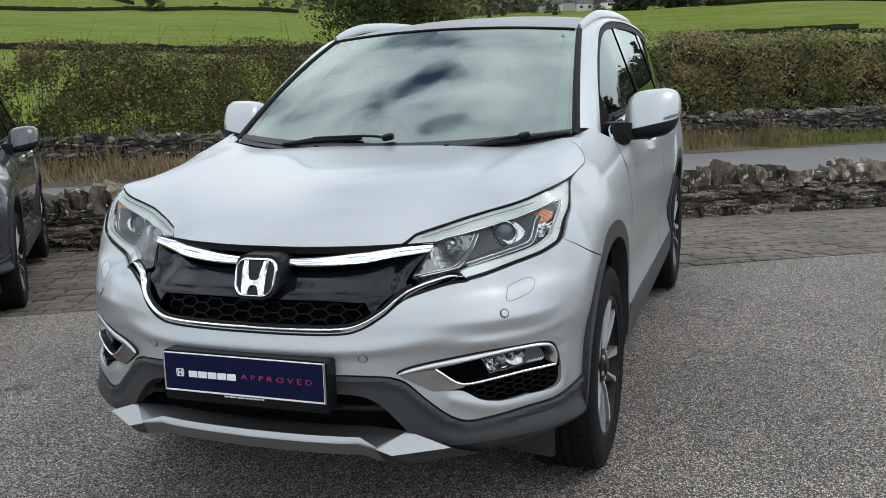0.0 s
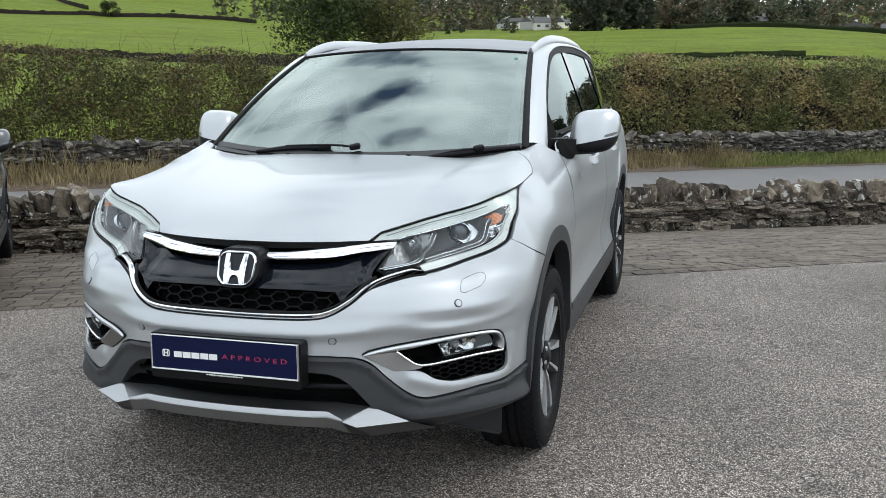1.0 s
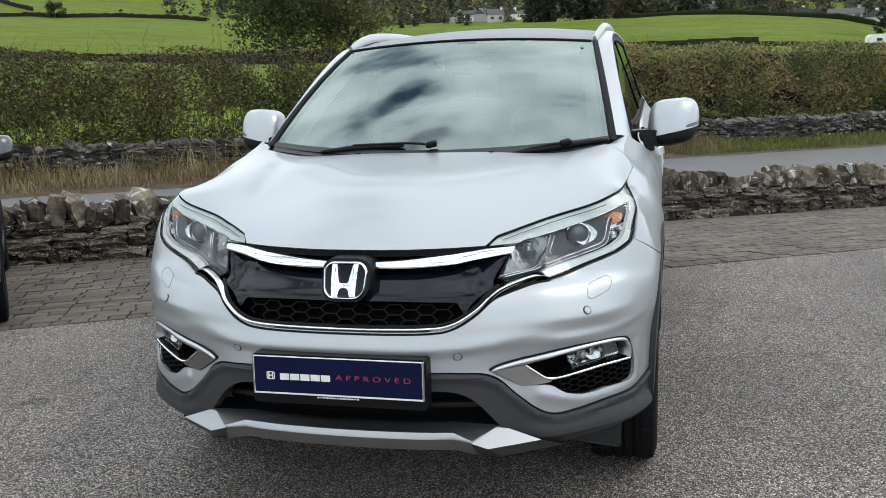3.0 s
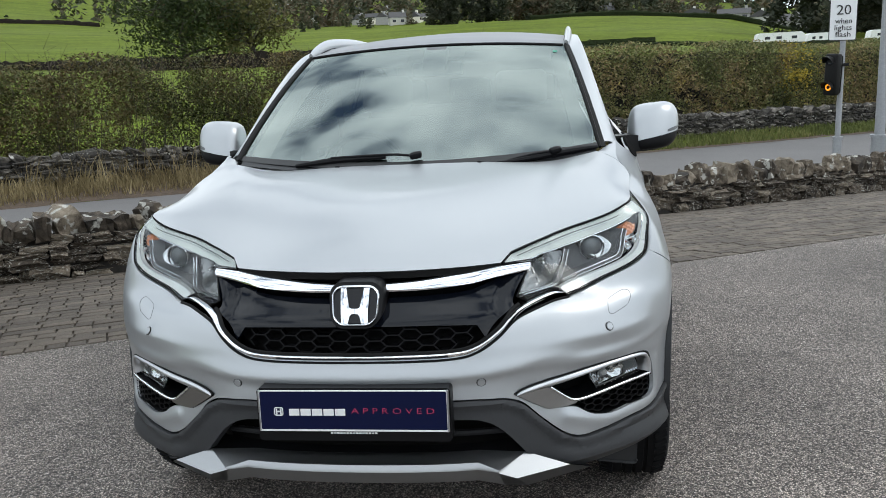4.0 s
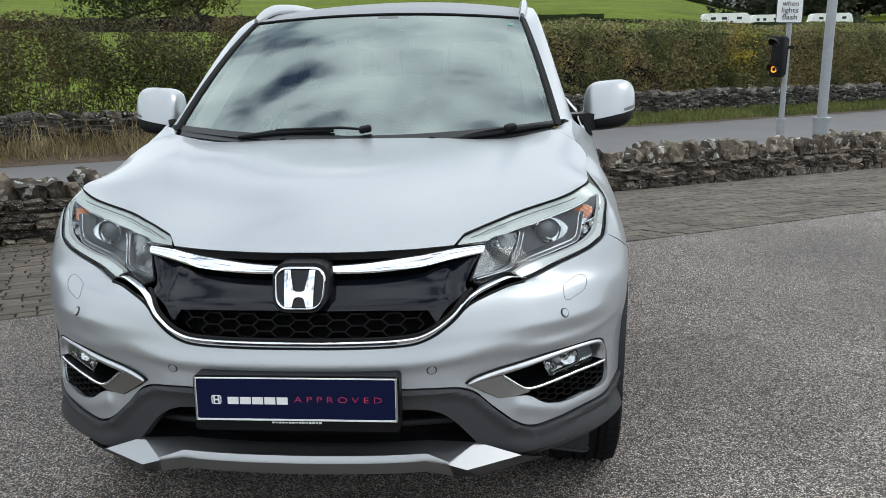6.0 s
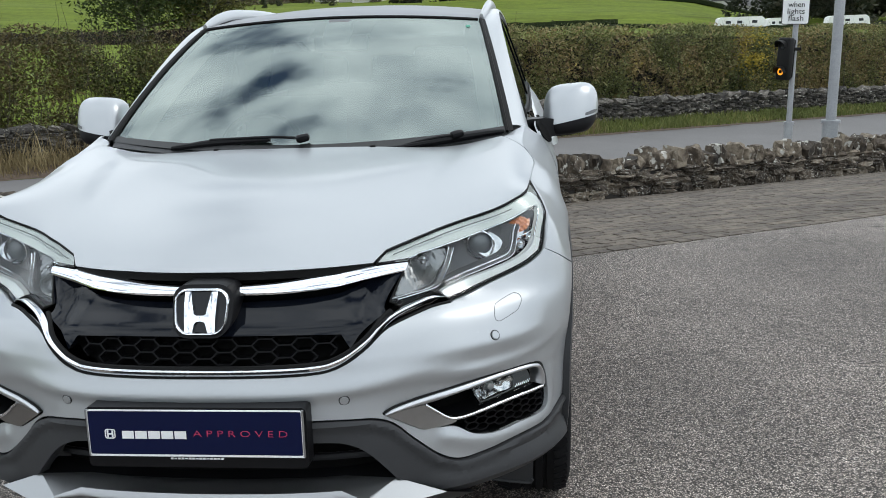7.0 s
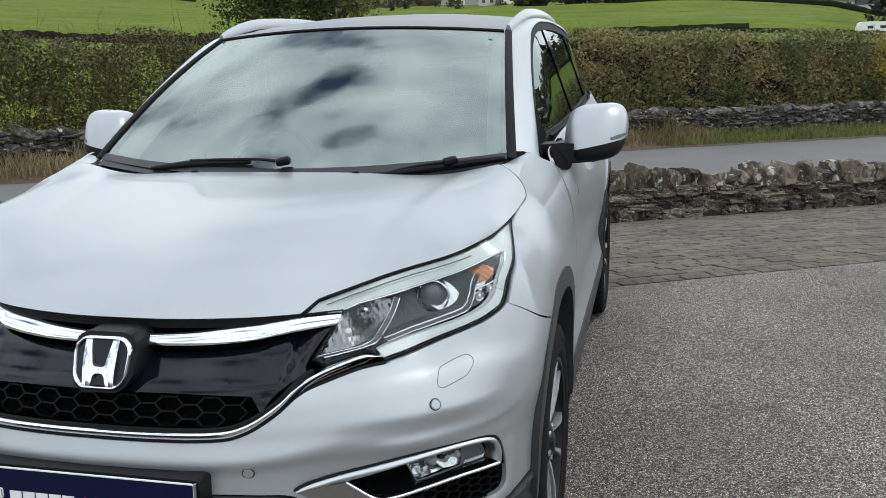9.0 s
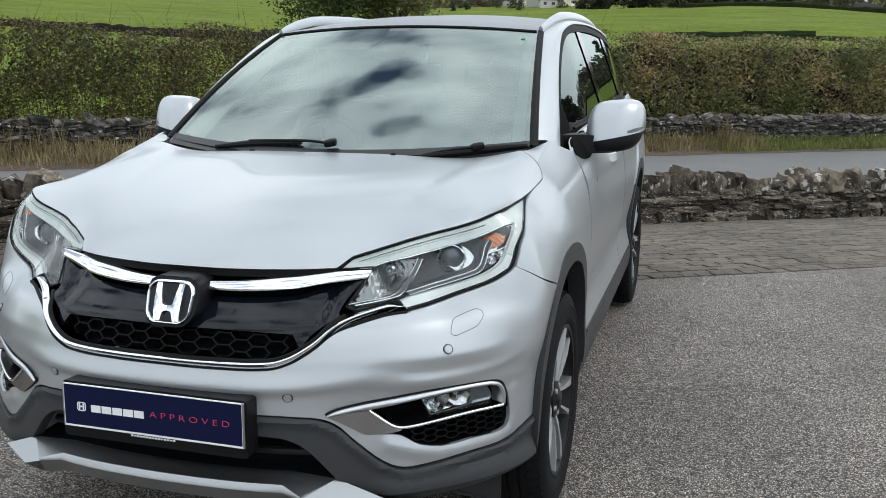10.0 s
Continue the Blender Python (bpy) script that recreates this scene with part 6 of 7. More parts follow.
for i, (fn, dd) in enumerate(((flank, doors), (flank_l, doors))):
    s = 1 if i == 0 else -1
    for y0, host in ((2.16, doors[i]), (3.06, rdoors[i])):
        x, y, z = flank(y0, 1.005, 0)
        bm = panel([rounded(0.21, 0.034, 0.016)], lambda a, b, k: (s * (flank(y0 + a, 1.012 + b + a * 0.06, 0)[0] + 0.032 - k - 0.028 * (abs(a) / 0.105) ** 2), y0 + a, 1.012 + b + a * 0.06), 0.0, 0.018, 0.02)
        h = add("door_handle", bm, SILVER, "", host)
        bm = panel([rounded(0.15, 0.062, 0.03)], lambda a, b, k: (s * (flank(y0 + a, 1.006 + b, 0)[0] + 0.0012 - k), y0 + a, 1.006 + b), 0.0, 0.0, 0.03)
        add("handle_cup", bm, CLADDING, "", host)

# rear end, plain
tail = [[(x * w, 4.54 - 0.10 * x * x - k, z) for x in (-1, -0.5, 0, 0.5, 1)] for z, k, w in ((0.35, 0.02, 0.78), (0.7, 0.0, 0.79), (1.0, 0.03, 0.78), (1.2, 0.12, 0.68), (1.5, 0.42, 0.56), (1.55, 0.50, 0.53))]
add("tailgate", strip(tail, 0.02), SILVER, "silver tailgate")
add("floor_pan", box((1.5, 3.6, 0.03), pose(0, 2.4, 0.30)), BLACK)
add("bulkhead", box((1.4, 0.02, 0.5), pose(0, 1.30, 0.80)), VOID)


# cabin: screen, pillars, roof, side glass
def screen(a, t, inset=0.0):
    """Windscreen: a from -1 to 1 across, t from 0 at the cowl to 1 at the roof."""
    half = mixf(0.735, 0.610, t)
    x = a * half
    yb, zb = 1.055 + 0.33 * x * x, 1.092 + 0.07 * x * x
    yt, zt = 1.865 + 0.26 * x * x, 1.560 - 0.075 * x * x
    bow = 0.030 * 4 * t * (1 - t)
    return x, mixf(yb, yt, t) - bow * 0.5 + inset * 0.5, mixf(zb, zt, t) + bow * 0.87 - inset * 0.87


for s in (1, -1):
    fl = flank if s > 0 else flank_l
    outs = [Vector(fl(y, z, 0.0005)) for y, z in catmull(WING_TOP[2:], 5)]
    inner_line = [Vector((s * (x + 0.003), y + 0.002, z - 0.001)) for x, y, z in _side] + [Vector((s * x, y, z)) for x, y, z in catmull(((0.703, 1.138, 1.121), (0.714, 1.185, 1.121), (0.731, 1.240, 1.128)), 8)[1:]]
    rows = []
    for i, q in enumerate(outs):
        k = i / (len(outs) - 1) * (len(inner_line) - 1)
        a0 = int(k)
        p = inner_line[a0].lerp(inner_line[min(a0 + 1, len(inner_line) - 1)], k - a0)
        rows.append([p - Vector((0, 0, 0.02)), p, p.lerp(q, 0.33) + Vector((0, 0, 0.002)), p.lerp(q, 0.67) + Vector((0, 0, 0.002)), q])
    add("wing_shoulder", strip(rows), SILVER, "", smooth=60)

N = 24
glass = add("windscreen", strip([[screen(-0.984 + 1.968 * i / N, j / 12) for i in range(N + 1)] for j in range(13)]), WINDSCREEN, "sloping windscreen reflecting the clouds", smooth=80)
glass.visible_shadow = False
add("screen_seal", tube([screen(-0.955 + 1.91 * i / 24, 1.0) for i in range(25)], 0.007, 6), SEAL, "", glass)
for s in (1, -1):
    add("pillar_trim", strip([[screen(s * a, j / 14, -0.004) for a in (0.976, 0.984, 0.993, 1.004)] for j in range(15)], 0.004), PILLAR_TRIM, "dark windscreen pillar trim", smooth=60)
    add("pillar_seal", tube([screen(s * 0.974, j / 14, -0.003) for j in range(15)], 0.007, 6), SEAL, "")
    add("sticker", box((0.018, 0.012, 0.001), Matrix.Translation(screen(0.88, 0.90, -0.003)) @ pose(0, 0, 0, 32, 0, 8)), mat("green_sticker", (0.10, 0.38, 0.27), 0.5, grain=80, spread=0.05), "small green tax-free sticker", glass) if s > 0 else None


def side(y, z, inset=0.0):
    """Side of the cabin above the belt."""
    x = 0.800 - 0.315 * (z - 1.15) - 0.06 * (z - 1.15) ** 2 - 0.022 * (1 - step01(y, 1.4, 2.2)) - 0.13 * step01(y, 3.3, 4.5) ** 2 - inset
    return x, y, z


def side_l(y, z, inset=0.0):
    x, a, b = side(y, z, inset)
    return -x, a, b


frame_out = chain([(1.385, 1.104), (1.44, 1.154), (1.53, 1.218), (1.715, 1.344), (1.912, 1.461), (2.086, 1.530), (2.3, 1.568), (2.6, 1.582), (3.0, 1.584), (3.4, 1.565), (3.75, 1.515), (4.0, 1.44), (4.10, 1.36)], [(4.10, 1.36), (4.02, 1.27), (3.8, 1.22)], [(3.8, 1.22), (3.0, belt(3.0)), (2.0, belt(2.0)), (1.62, 1.150), (1.46, 1.130), (1.385, 1.104)])
frame_in = chain([(1.50, 1.168), (1.575, 1.225), (1.74, 1.340), (1.93, 1.447), (2.10, 1.508), (2.3, 1.538), (2.6, 1.552), (3.0, 1.553), (3.4, 1.535), (3.72, 1.49), (3.95, 1.42), (4.03, 1.36)], [(4.03, 1.36), (3.97, 1.29), (3.8, 1.245)], [(3.8, 1.245), (3.0, belt(3.0) + 0.02), (2.0, belt(2.0) + 0.018), (1.50, 1.168)])
for i, fn in enumerate((side, side_l)):
    s = 1 if i == 0 else -1
    # silver rail from the pillar foot over the doors
    foot = [(1.27, 1.128), (1.36, 1.170), (1.50, 1.262), (1.68, 1.380), (1.86, 1.478), (1.985, 1.532), (2.2, 1.572), (2.5, 1.597), (2.9, 1.607), (3.4, 1.595), (3.9, 1.55)]
    outer = catmull([(1.36, 1.112), (1.495, 1.203), (1.672, 1.332), (1.853, 1.442), (2.027, 1.522), (2.20, 1.558), (2.4, 1.578), (2.6, 1.586), (3.0, 1.590), (3.5, 1.565), (3.95, 1.50)], 6)
    inner = catmull([screen(s, 0.04), screen(s, 0.16), screen(s, 0.38), screen(s, 0.62), screen(s, 0.85), screen(s, 1.0), (s * 0.612, 2.2, 1.572), (s * 0.612, 2.4, 1.59), (s * 0.61, 2.65, 1.600), (s * 0.605, 3.3, 1.598), (s * 0.59, 3.95, 1.53)], 6)
    rows = []
    for (y, z), q in zip(outer, inner):
        p = Vector(fn(y, z, -0.004))
        q = Vector(q)
        m1 = p.lerp(q, 0.33) + Vector((s * 0.006, -0.004, 0.010))
        m2 = p.lerp(q, 0.70) + Vector((s * 0.003, -0.006, 0.009))
        rows.append([p, p.lerp(m1, 0.5) + Vector((s * 0.004, 0, 0.003)), m1, m2, q])
    add("cant_rail", strip(rows, 0.004), SILVER, "silver windscreen pillar and roof edge", smooth=80)
    frame_ob = add("window_frame", panel([frame_out, frame_in], fn, -0.001, 0.02, 0.05), SEAL, "black window surround")
    g = add("side_glass", panel([frame_in], fn, 0.006, 0.0, 0.08), SIDE_GLASS, "tinted side window glass")
    g.visible_shadow = False
    for y0, y1 in ((2.56, 2.68), (3.40, 3.50)):
        add("door_pillar", panel([[(y0 + 0.02, belt(y0)), (y1 + 0.02, belt(y1)), (y1 - 0.06, 1.55), (y0 - 0.06, 1.55)]], fn, 0.001, 0.01, 0.1), PIANO, "", frame_ob)
    add("belt_trim", tube([Vector(fn(1.70 + k * 0.11, belt(1.70 + k * 0.11) + 0.004, -0.006)) for k in range(20)], 0.005, 6), SEAL, "", frame_ob)
    add("quarter_window", panel([[(3.50, 1.205), (3.80, 1.238), (3.98, 1.288), (4.04, 1.36), (3.95, 1.43), (3.72, 1.50), (3.50, 1.53)]], fn, 0.002, 0.0, 0.1), PIANO, "", frame_ob)
    add("rear_pillar", panel([[(3.96, 1.205), (4.36, 1.22), (4.30, 1.40), (4.06, 1.52), (3.80, 1.57), (3.76, 1.535), (4.0, 1.45), (4.11, 1.36), (4.03, 1.27)]], fn, -0.003, 0.02, 0.1), SILVER, "silver rear pillar")
    # roof rail
    pts = catmull([(s * 0.598, 1.965, 1.536), (s * 0.603, 2.05, 1.552), (s * 0.608, 2.2, 1.577), (s * 0.611, 2.42, 1.598), (s * 0.609, 2.9, 1.611), (s * 0.601, 3.4, 1.600), (s * 0.590, 3.75, 1.570), (s * 0.575, 3.95, 1.530)], 6)
    add("roof_rail", tube(pts, lambda t: 0.007 + 0.010 * math.sin(math.pi * clamp(t, 0.04, 0.96)) ** 0.6, 12, flat=2.3), SILVER, "silver roof rail", smooth=60)
    add("rail_gap", tube([(x - s * 0.014, y, z - 0.012) for x, y, z in pts[4:-4]], 0.008, 6), SEAL)

roof_rows = []
for j in range(25):
    t = j / 24
    row = []
    for i in range(17):
        a = -1 + i / 8
        x = a * 0.600
        y0, z0 = 1.872 + 0.26 * x * x, 1.563 - 0.075 * x * x
        y = mixf(y0, 4.12, t)
        zc = table(y, ((1.87, 1.563), (2.1, 1.600), (2.4, 1.630), (2.8, 1.648), (3.3, 1.640), (3.8, 1.600), (4.12, 1.545)))
        row.append((x, y, zc - 0.12 * x * x))
    roof_rows.append(row)
add("roof", strip(roof_rows, 0.012), ROOF_PAINT, "silver roof", smooth=60)

# cowl and wipers
add("cowl", strip([[(x / 20, 1.040 + 0.30 * (x / 20) ** 2 + d, 1.080 + 0.07 * (x / 20) ** 2 + h) for x in range(-14, 15)] for d, h in ((0.0, 0.0), (0.05, 0.024), (0.062, 0.032))]), CLADDING, "black cowl panel", smooth=60)
add("screen_band", strip([[screen(-0.982 + 1.964 * i / 24, t, -0.003) for i in range(25)] for t in (0.0, 0.018, 0.036)]), FRIT, "dark printed band along the glass", glass)
for arm, blade, cap in ((((0.018, 1.079, 1.137), (-0.066, 1.088, 1.143), (-0.20, 1.099, 1.140), (-0.307, 1.108, 1.136)), ((-0.09, 1.096, 1.134), (-0.20, 1.103, 1.130), (-0.307, 1.110, 1.124), (-0.37, 1.112, 1.118), (-0.45, 1.113, 1.110)), (0.028, 1.079, 1.136)),
                        (((0.560, 1.139, 1.130), (0.50, 1.122, 1.127), (0.43, 1.100, 1.117), (0.37, 1.080, 1.104)), ((0.352, 1.073, 1.098), (0.45, 1.103, 1.108), (0.56, 1.145, 1.120), (0.64, 1.180, 1.128), (0.705, 1.208, 1.133)), (0.548, 1.137, 1.130))):
    wip = add("wiper", tube(catmull(arm, 4), 0.005, 8), BLACK, "black wiper arm and blade")
    add("blade", tube(catmull(blade, 4), lambda t: 0.0055 + 0.0045 * math.sin(math.pi * t), 8, flat=1.3), BLACK, "", wip)
    add("arm_cap", box((0.048, 0.028, 0.026), pose(cap[0], cap[1], cap[2] + 0.002, 20, -10, 8 + 24 * (cap[0] > 0.2)), 0.010, 2), BLACK, "", wip)
for sx in (-0.27, 0.27):
    add("jet", box((0.02, 0.014, 0.008), pose(sx, 1.062, 1.106), 0.003, 1), SEAL, "", hood)

# door mirrors
def mirror_at(s, th, ph, grow=0.0):
    """A point of the rounded mirror housing: th round it from its outer end, ph from foot to top."""
    pw = lambda v, e: math.copysign(abs(v) ** e, v)
    c, n = math.cos(ph), math.sin(ph)
    x = 0.955 + (0.107 + grow) * pw(math.cos(th), 0.62) * pw(c, 0.48)
    y = 1.648 + (0.088 + grow) * pw(math.sin(th), 0.62) * pw(c, 0.48)
    z = 1.174 + (0.096 + grow) * pw(n, 0.66)
    k = (z - 1.174) / 0.096
    x += 0.010 * k * (x < 0.955) - 0.010 * clamp(-k, 0, 1) * (x > 0.955) - 0.006 * clamp(k, 0, 1) ** 2
    y += 0.032 * k + 0.050 * max(0.0, (x - 0.93) / 0.13) ** 2 * (math.sin(th) < 0.2)
    return s * x, y, z + 0.008 * (x - 0.955) / 0.1


def mirror_shell(s, lower, grow=0.0):
    """The housing above or below its parting line, which climbs towards the outer end."""
    bm = strip([[mirror_at(s, math.tau * i / 48, math.pi * (j / 32 - 0.5), grow) for i in range(49)] for j in range(33)])
    bmesh.ops.remove_doubles(bm, verts=bm.verts[:], dist=0.0004)
    bmesh.ops.bisect_plane(bm, geom=bm.verts[:] + bm.edges[:] + bm.faces[:], plane_co=(s * 0.955, 1.6, 1.135), plane_no=(-s * 0.20, 0.0, 1.0), clear_inner=not lower, clear_outer=lower)
    bmesh.ops.recalc_face_normals(bm, faces=bm.faces[:])
    return bm


for s in (1, -1):
    mir = add("door_mirror", mirror_shell(s, False), SILVER, "silver door mirror with black lower half", smooth=70)
    add("mirror_base", mirror_shell(s, True, -0.003), BLACK, "", mir, 70)
    arm = strip([[(s * x, 1.60 + dy + k, z) for dy, z in ((0.06, zt), (-0.045, zt), (-0.05, zb), (0.05, zb), (0.06, zt))] for x, zt, zb, k in ((0.775, 1.150, 1.086, -0.10), (0.85, 1.150, 1.079, -0.04), (0.90, 1.140, 1.076, 0.02), (0.95, 1.130, 1.078, 0.04), (0.99, 1.120, 1.086, 0.05))])
    add("mirror_arm", arm, BLACK, "", mir, 50)
    slit = [[mirror_at(s, -1.25 + 1.15 * k / 12, mixf(-0.10, -0.02, k / 12) + d * (0.012 + 0.075 * math.sin(math.pi * clamp(k / 12 + 0.25, 0, 1))), 0.0012) for d in (-0.5, 0.0, 0.5)] for k in range(13)]
    add("repeater", strip(slit), LAMP_GREY, "thin dark side repeater lens", mir)
    add("mirror_glass", box((0.15, 0.004, 0.12), pose(s * 0.95, 1.738, 1.18), 0.002), CHROME, "", mir)
    foot = chain([(1.400, 1.086), (1.400, 1.104), (1.44, 1.138), (1.60, 1.152), (1.68, 1.152)], [(1.68, 1.152), (1.65, 1.10), (1.56, 1.068), (1.46, 1.066), (1.400, 1.086)])
    add("mirror_foot", panel([foot], flank if s > 0 else flank_l, -0.005, 0.01, 0.03), VOID, "", mir, 50)
    tri_m = panel([[(1.392, 1.108), (1.43, 1.155), (1.60, 1.275), (1.64, 1.165), (1.50, 1.130)]], side if s > 0 else side_l, -0.004, 0.01, 0.1)
    add("mirror_sail", tri_m, VOID, "", mir)

# inside
LINING = mat("pale_cabin_lining", (0.50, 0.51, 0.49), 0.9, grain=120, spread=0.08)
add("headliner", strip([[(x / 10 * 0.58, 1.93 + 0.26 * (x / 10 * 0.58) ** 2 + j * 0.42, 1.548 + 0.03 * math.sin(math.pi * j / 5) - 0.10 * (x / 10 * 0.58) ** 2) for x in range(-10, 11)] for j in range(6)]), LINING, "pale cloth roof lining", smooth=60)
for s in (1, -1):
    add("pillar_lining", strip([[screen(s * a, j / 12, k) for a, k in ((0.94, 0.02), (0.90, 0.035), (0.87, 0.075))] for j in range(1, 13)]), LINING, "pale windscreen pillar lining", smooth=60)
    add("visor", box((0.40, 0.15, 0.016), pose(s * 0.33, 1.955, 1.500, 20), 0.006, 1), LINING, "pale folded sun visor")
add("dashboard", strip([[(x / 10, y, z - 0.02 * (x / 10) ** 2) for x in range(-7, 8)] for y, z in ((1.22, 1.03), (1.45, 1.075), (1.62, 1.07), (1.72, 1.02), (1.74, 0.85))]), DASH, "dark grey dashboard", smooth=60)
wheel_pose = pose(-0.36, 1.86, 1.00, 66, 0, 0)
sw = add("steering_wheel", tube([wheel_pose @ Vector((0.185 * math.cos(a * math.tau / 32), 0.185 * math.sin(a * math.tau / 32), 0)) for a in range(32)], 0.015, 8, True), BLACK, "black steering wheel")
add("wheel_boss", box((0.16, 0.13, 0.05), wheel_pose, 0.03, 2), DASH, "", sw)
add("spoke", box((0.34, 0.035, 0.02), wheel_pose, 0.006, 1), DASH, "", sw)
for sx in (-0.36, 0.36):
    seat = add("front_seat", box((0.50, 0.14, 0.62), pose(sx, 2.42, 0.92, -18), 0.06, 3), SEAT, "grey cloth front seat")
    add("headrest", box((0.27, 0.09, 0.19), pose(sx, 2.56, 1.34, -12), 0.04, 3), SEAT, "", seat)
    add("cushion", box((0.50, 0.52, 0.15), pose(sx, 2.15, 0.62, 6), 0.05, 3), SEAT, "", seat)
rear = add("rear_seat", box((1.25, 0.16, 0.62), pose(0, 3.25, 0.95, -20), 0.06, 3), SEAT, "grey cloth rear bench")
for sx in (-0.4, 0.0, 0.4):
    add("headrest", box((0.26, 0.08, 0.16), pose(sx, 3.40, 1.32, -12), 0.035, 3), SEAT, "", rear)
im = add("interior_mirror", box((0.23, 0.035, 0.065), pose(0.02, 1.84, 1.455, 10), 0.015, 2), BLACK, "interior mirror and sensor pod")
add("sensor_pod", box((0.11, 0.15, 0.05), pose(0.02, 1.800, 1.500, 30), 0.015, 2), LAMP_GREY, "", im)
for s in (1, -1):
    add("seat_belt", tube([(s * 0.63, 2.50, 1.42), (s * 0.60, 2.46, 1.20), (s * 0.58, 2.44, 0.9)], 0.02, 6, flat=0.15), SEAT, "")

# wheels
def make_wheel(x, y, s):
    w = empty("wheel")
    w.parent = car
    base = pose(x, y, AX_Z, 0, 0, 0 if s > 0 else 180)
    tyre = lathe([(0.236, -0.10), (0.262, -0.112), (0.3129, -0.113), (0.3379, -0.104), (0.3508, -0.085), (0.3543, -0.06), (0.3543, -0.041), (0.3482, -0.038), (0.3482, -0.030), (0.3551, -0.027), (0.356, -0.006), (0.3491, -0.003), (0.3491, 0.005), (0.356, 0.008), (0.3551, 0.028), (0.3482, 0.031), (0.3482, 0.039), (0.3543, 0.042), (0.3543, 0.06), (0.3508, 0.085), (0.3379, 0.104), (0.3155, 0.113), (0.3, 0.1145), (0.298, 0.1125), (0.268, 0.114), (0.262, 0.112), (0.243, 0.104), (0.236, 0.098)], 72)
    t = part("tyre", tyre, RUBBER, w, "black road tyre", 40)
    bm = bmesh.new()
    for k in range(64):
        for a0 in (-0.088, 0.082):
            add_box(bm, (0.040, 0.018, 0.010), pose(0, 0, 0, k * 360 / 64) @ pose(a0, 0, 0.3485, 0, 18 if a0 > 0 else -18, 12), 0.0)
    tagged(part("tread_block", bm, RUBBER, t), kind="stuff")
    rim = part("rim", lathe([(0.243, 0.101), (0.240, 0.106), (0.232, 0.104), (0.226, 0.085), (0.218, 0.03), (0.210, -0.09), (0.236, -0.10)], 56), ALLOY_DARK, w, "two-tone alloy wheel", 40)
    part("rim_lip", lathe([(0.244, 0.1065), (0.238, 0.1085), (0.232, 0.1055)], 56), ALLOY_DARK, rim, "", 60)
    part("brake_disc", lathe([(0.06, 0.03), (0.155, 0.03), (0.155, 0.005)], 40), DISC, w, "", 30)
    for k in range(5):
        for off, lean, matl, wd in ((-12, 13, ALLOY, 0.021), (14, -11, ALLOY, 0.013), (1, 0, ALLOY_DARK, 0.035)):
            bm = bmesh.new()
            r = pose(0, 0, 0, k * 72 + off)
            face = 0.100 if matl is ALLOY else 0.082
            pts = []
            for rad, wid, ax in ((0.045, wd * 0.5, face - 0.022), (0.10, wd * 0.6, face - 0.008), (0.17, wd * 1.0, face), (0.229, wd * 1.5, face + 0.001)):
                sh = math.tan(radians(lean)) * (rad - 0.05)
                pts.append([bm.verts.new(r @ Vector(p)) for p in ((ax, sh - wid / 2, rad), (ax, sh + wid / 2, rad), (ax - 0.035, sh + wid * 0.6, rad), (ax - 0.035, sh - wid * 0.6, rad))])
            for p, q in zip(pts, pts[1:]):
                for i in range(4):
                    bm.faces.new((p[i], p[(i + 1) % 4], q[(i + 1) % 4], q[i]))
            bmesh.ops.recalc_face_normals(bm, faces=bm.faces[:])
            part("spoke", bm, matl, rim, "", 30)
    part("centre_cap", lathe([(0.0, 0.104), (0.024, 0.103), (0.030, 0.098), (0.058, 0.088), (0.062, 0.06)], 28), ALLOY_DARK, rim, "", 30)
    for k in range(5):
        part("wheel_nut", lathe([(0.0, 0.096), (0.009, 0.096), (0.010, 0.07)], 6, pose(0, 0, 0, k * 72 + 36) @ pose(0, 0, 0.045)), ALLOY, rim, "", 30)
    w.matrix_local = base
    return w


for y in (AX_F, AX_R):
    for s in (1, -1):
        make_wheel(s * 0.790, y, s)
for s in (1, -1):
    flap = chain([(0.60, 0.36), (0.60, 0.21)], [(0.60, 0.21), (0.605, 0.202), (0.62, 0.199)], [(0.62, 0.199), (0.70, 0.188), (0.772, 0.181)], [(0.772, 0.181), (0.785, 0.183), (0.790, 0.194)], [(0.790, 0.194), (0.796, 0.36)])
    deflector = add("air_deflector", panel([flap], lambda a, b, i: (s * a, 0.472 + (0.36 - b) * 0.12 + i, b), 0.0, 0.008, 0.1), CLADDING, "black rubber air deflector before the wheel")
    add("deflector_hem", tube([(s * a, 0.470 + (0.36 - b) * 0.12, b) for a, b in flap if b < 0.355], 0.004, 6), CLADDING, "", deflector)

# ---- the smaller parked car by the wall ----
hatch = copy_thing(car, Matrix.Translation((-3.27, 1.20, 0.0)) @ pose(0, 0, 0, -1.5, 0, 39.7) @ Matrix.Diagonal((0.93, 0.80, 0.90, 1)))
hatch.name = "hatchback"
tagged(hatch, "dark grey hatchback parked beside the low stone wall", "car")
recoloured = {}
for ob in hatch.children_recursive:
    if ob.type == "MESH" and (SILVER.name in ob.data.materials or AMBER.name in ob.data.materials):
        if ob.data.name not in recoloured:
            me = ob.data.copy()
            for i, m in enumerate(me.materials):
                if m == SILVER:
                    me.materials[i] = GREY_PAINT
                elif m == AMBER:
                    me.materials[i] = BOWL
            recoloured[ob.data.name] = me
        ob.data = recoloured[ob.data.name]
        if "label" in ob:
            ob["label"] = ob["label"].replace("silver", "dark grey")


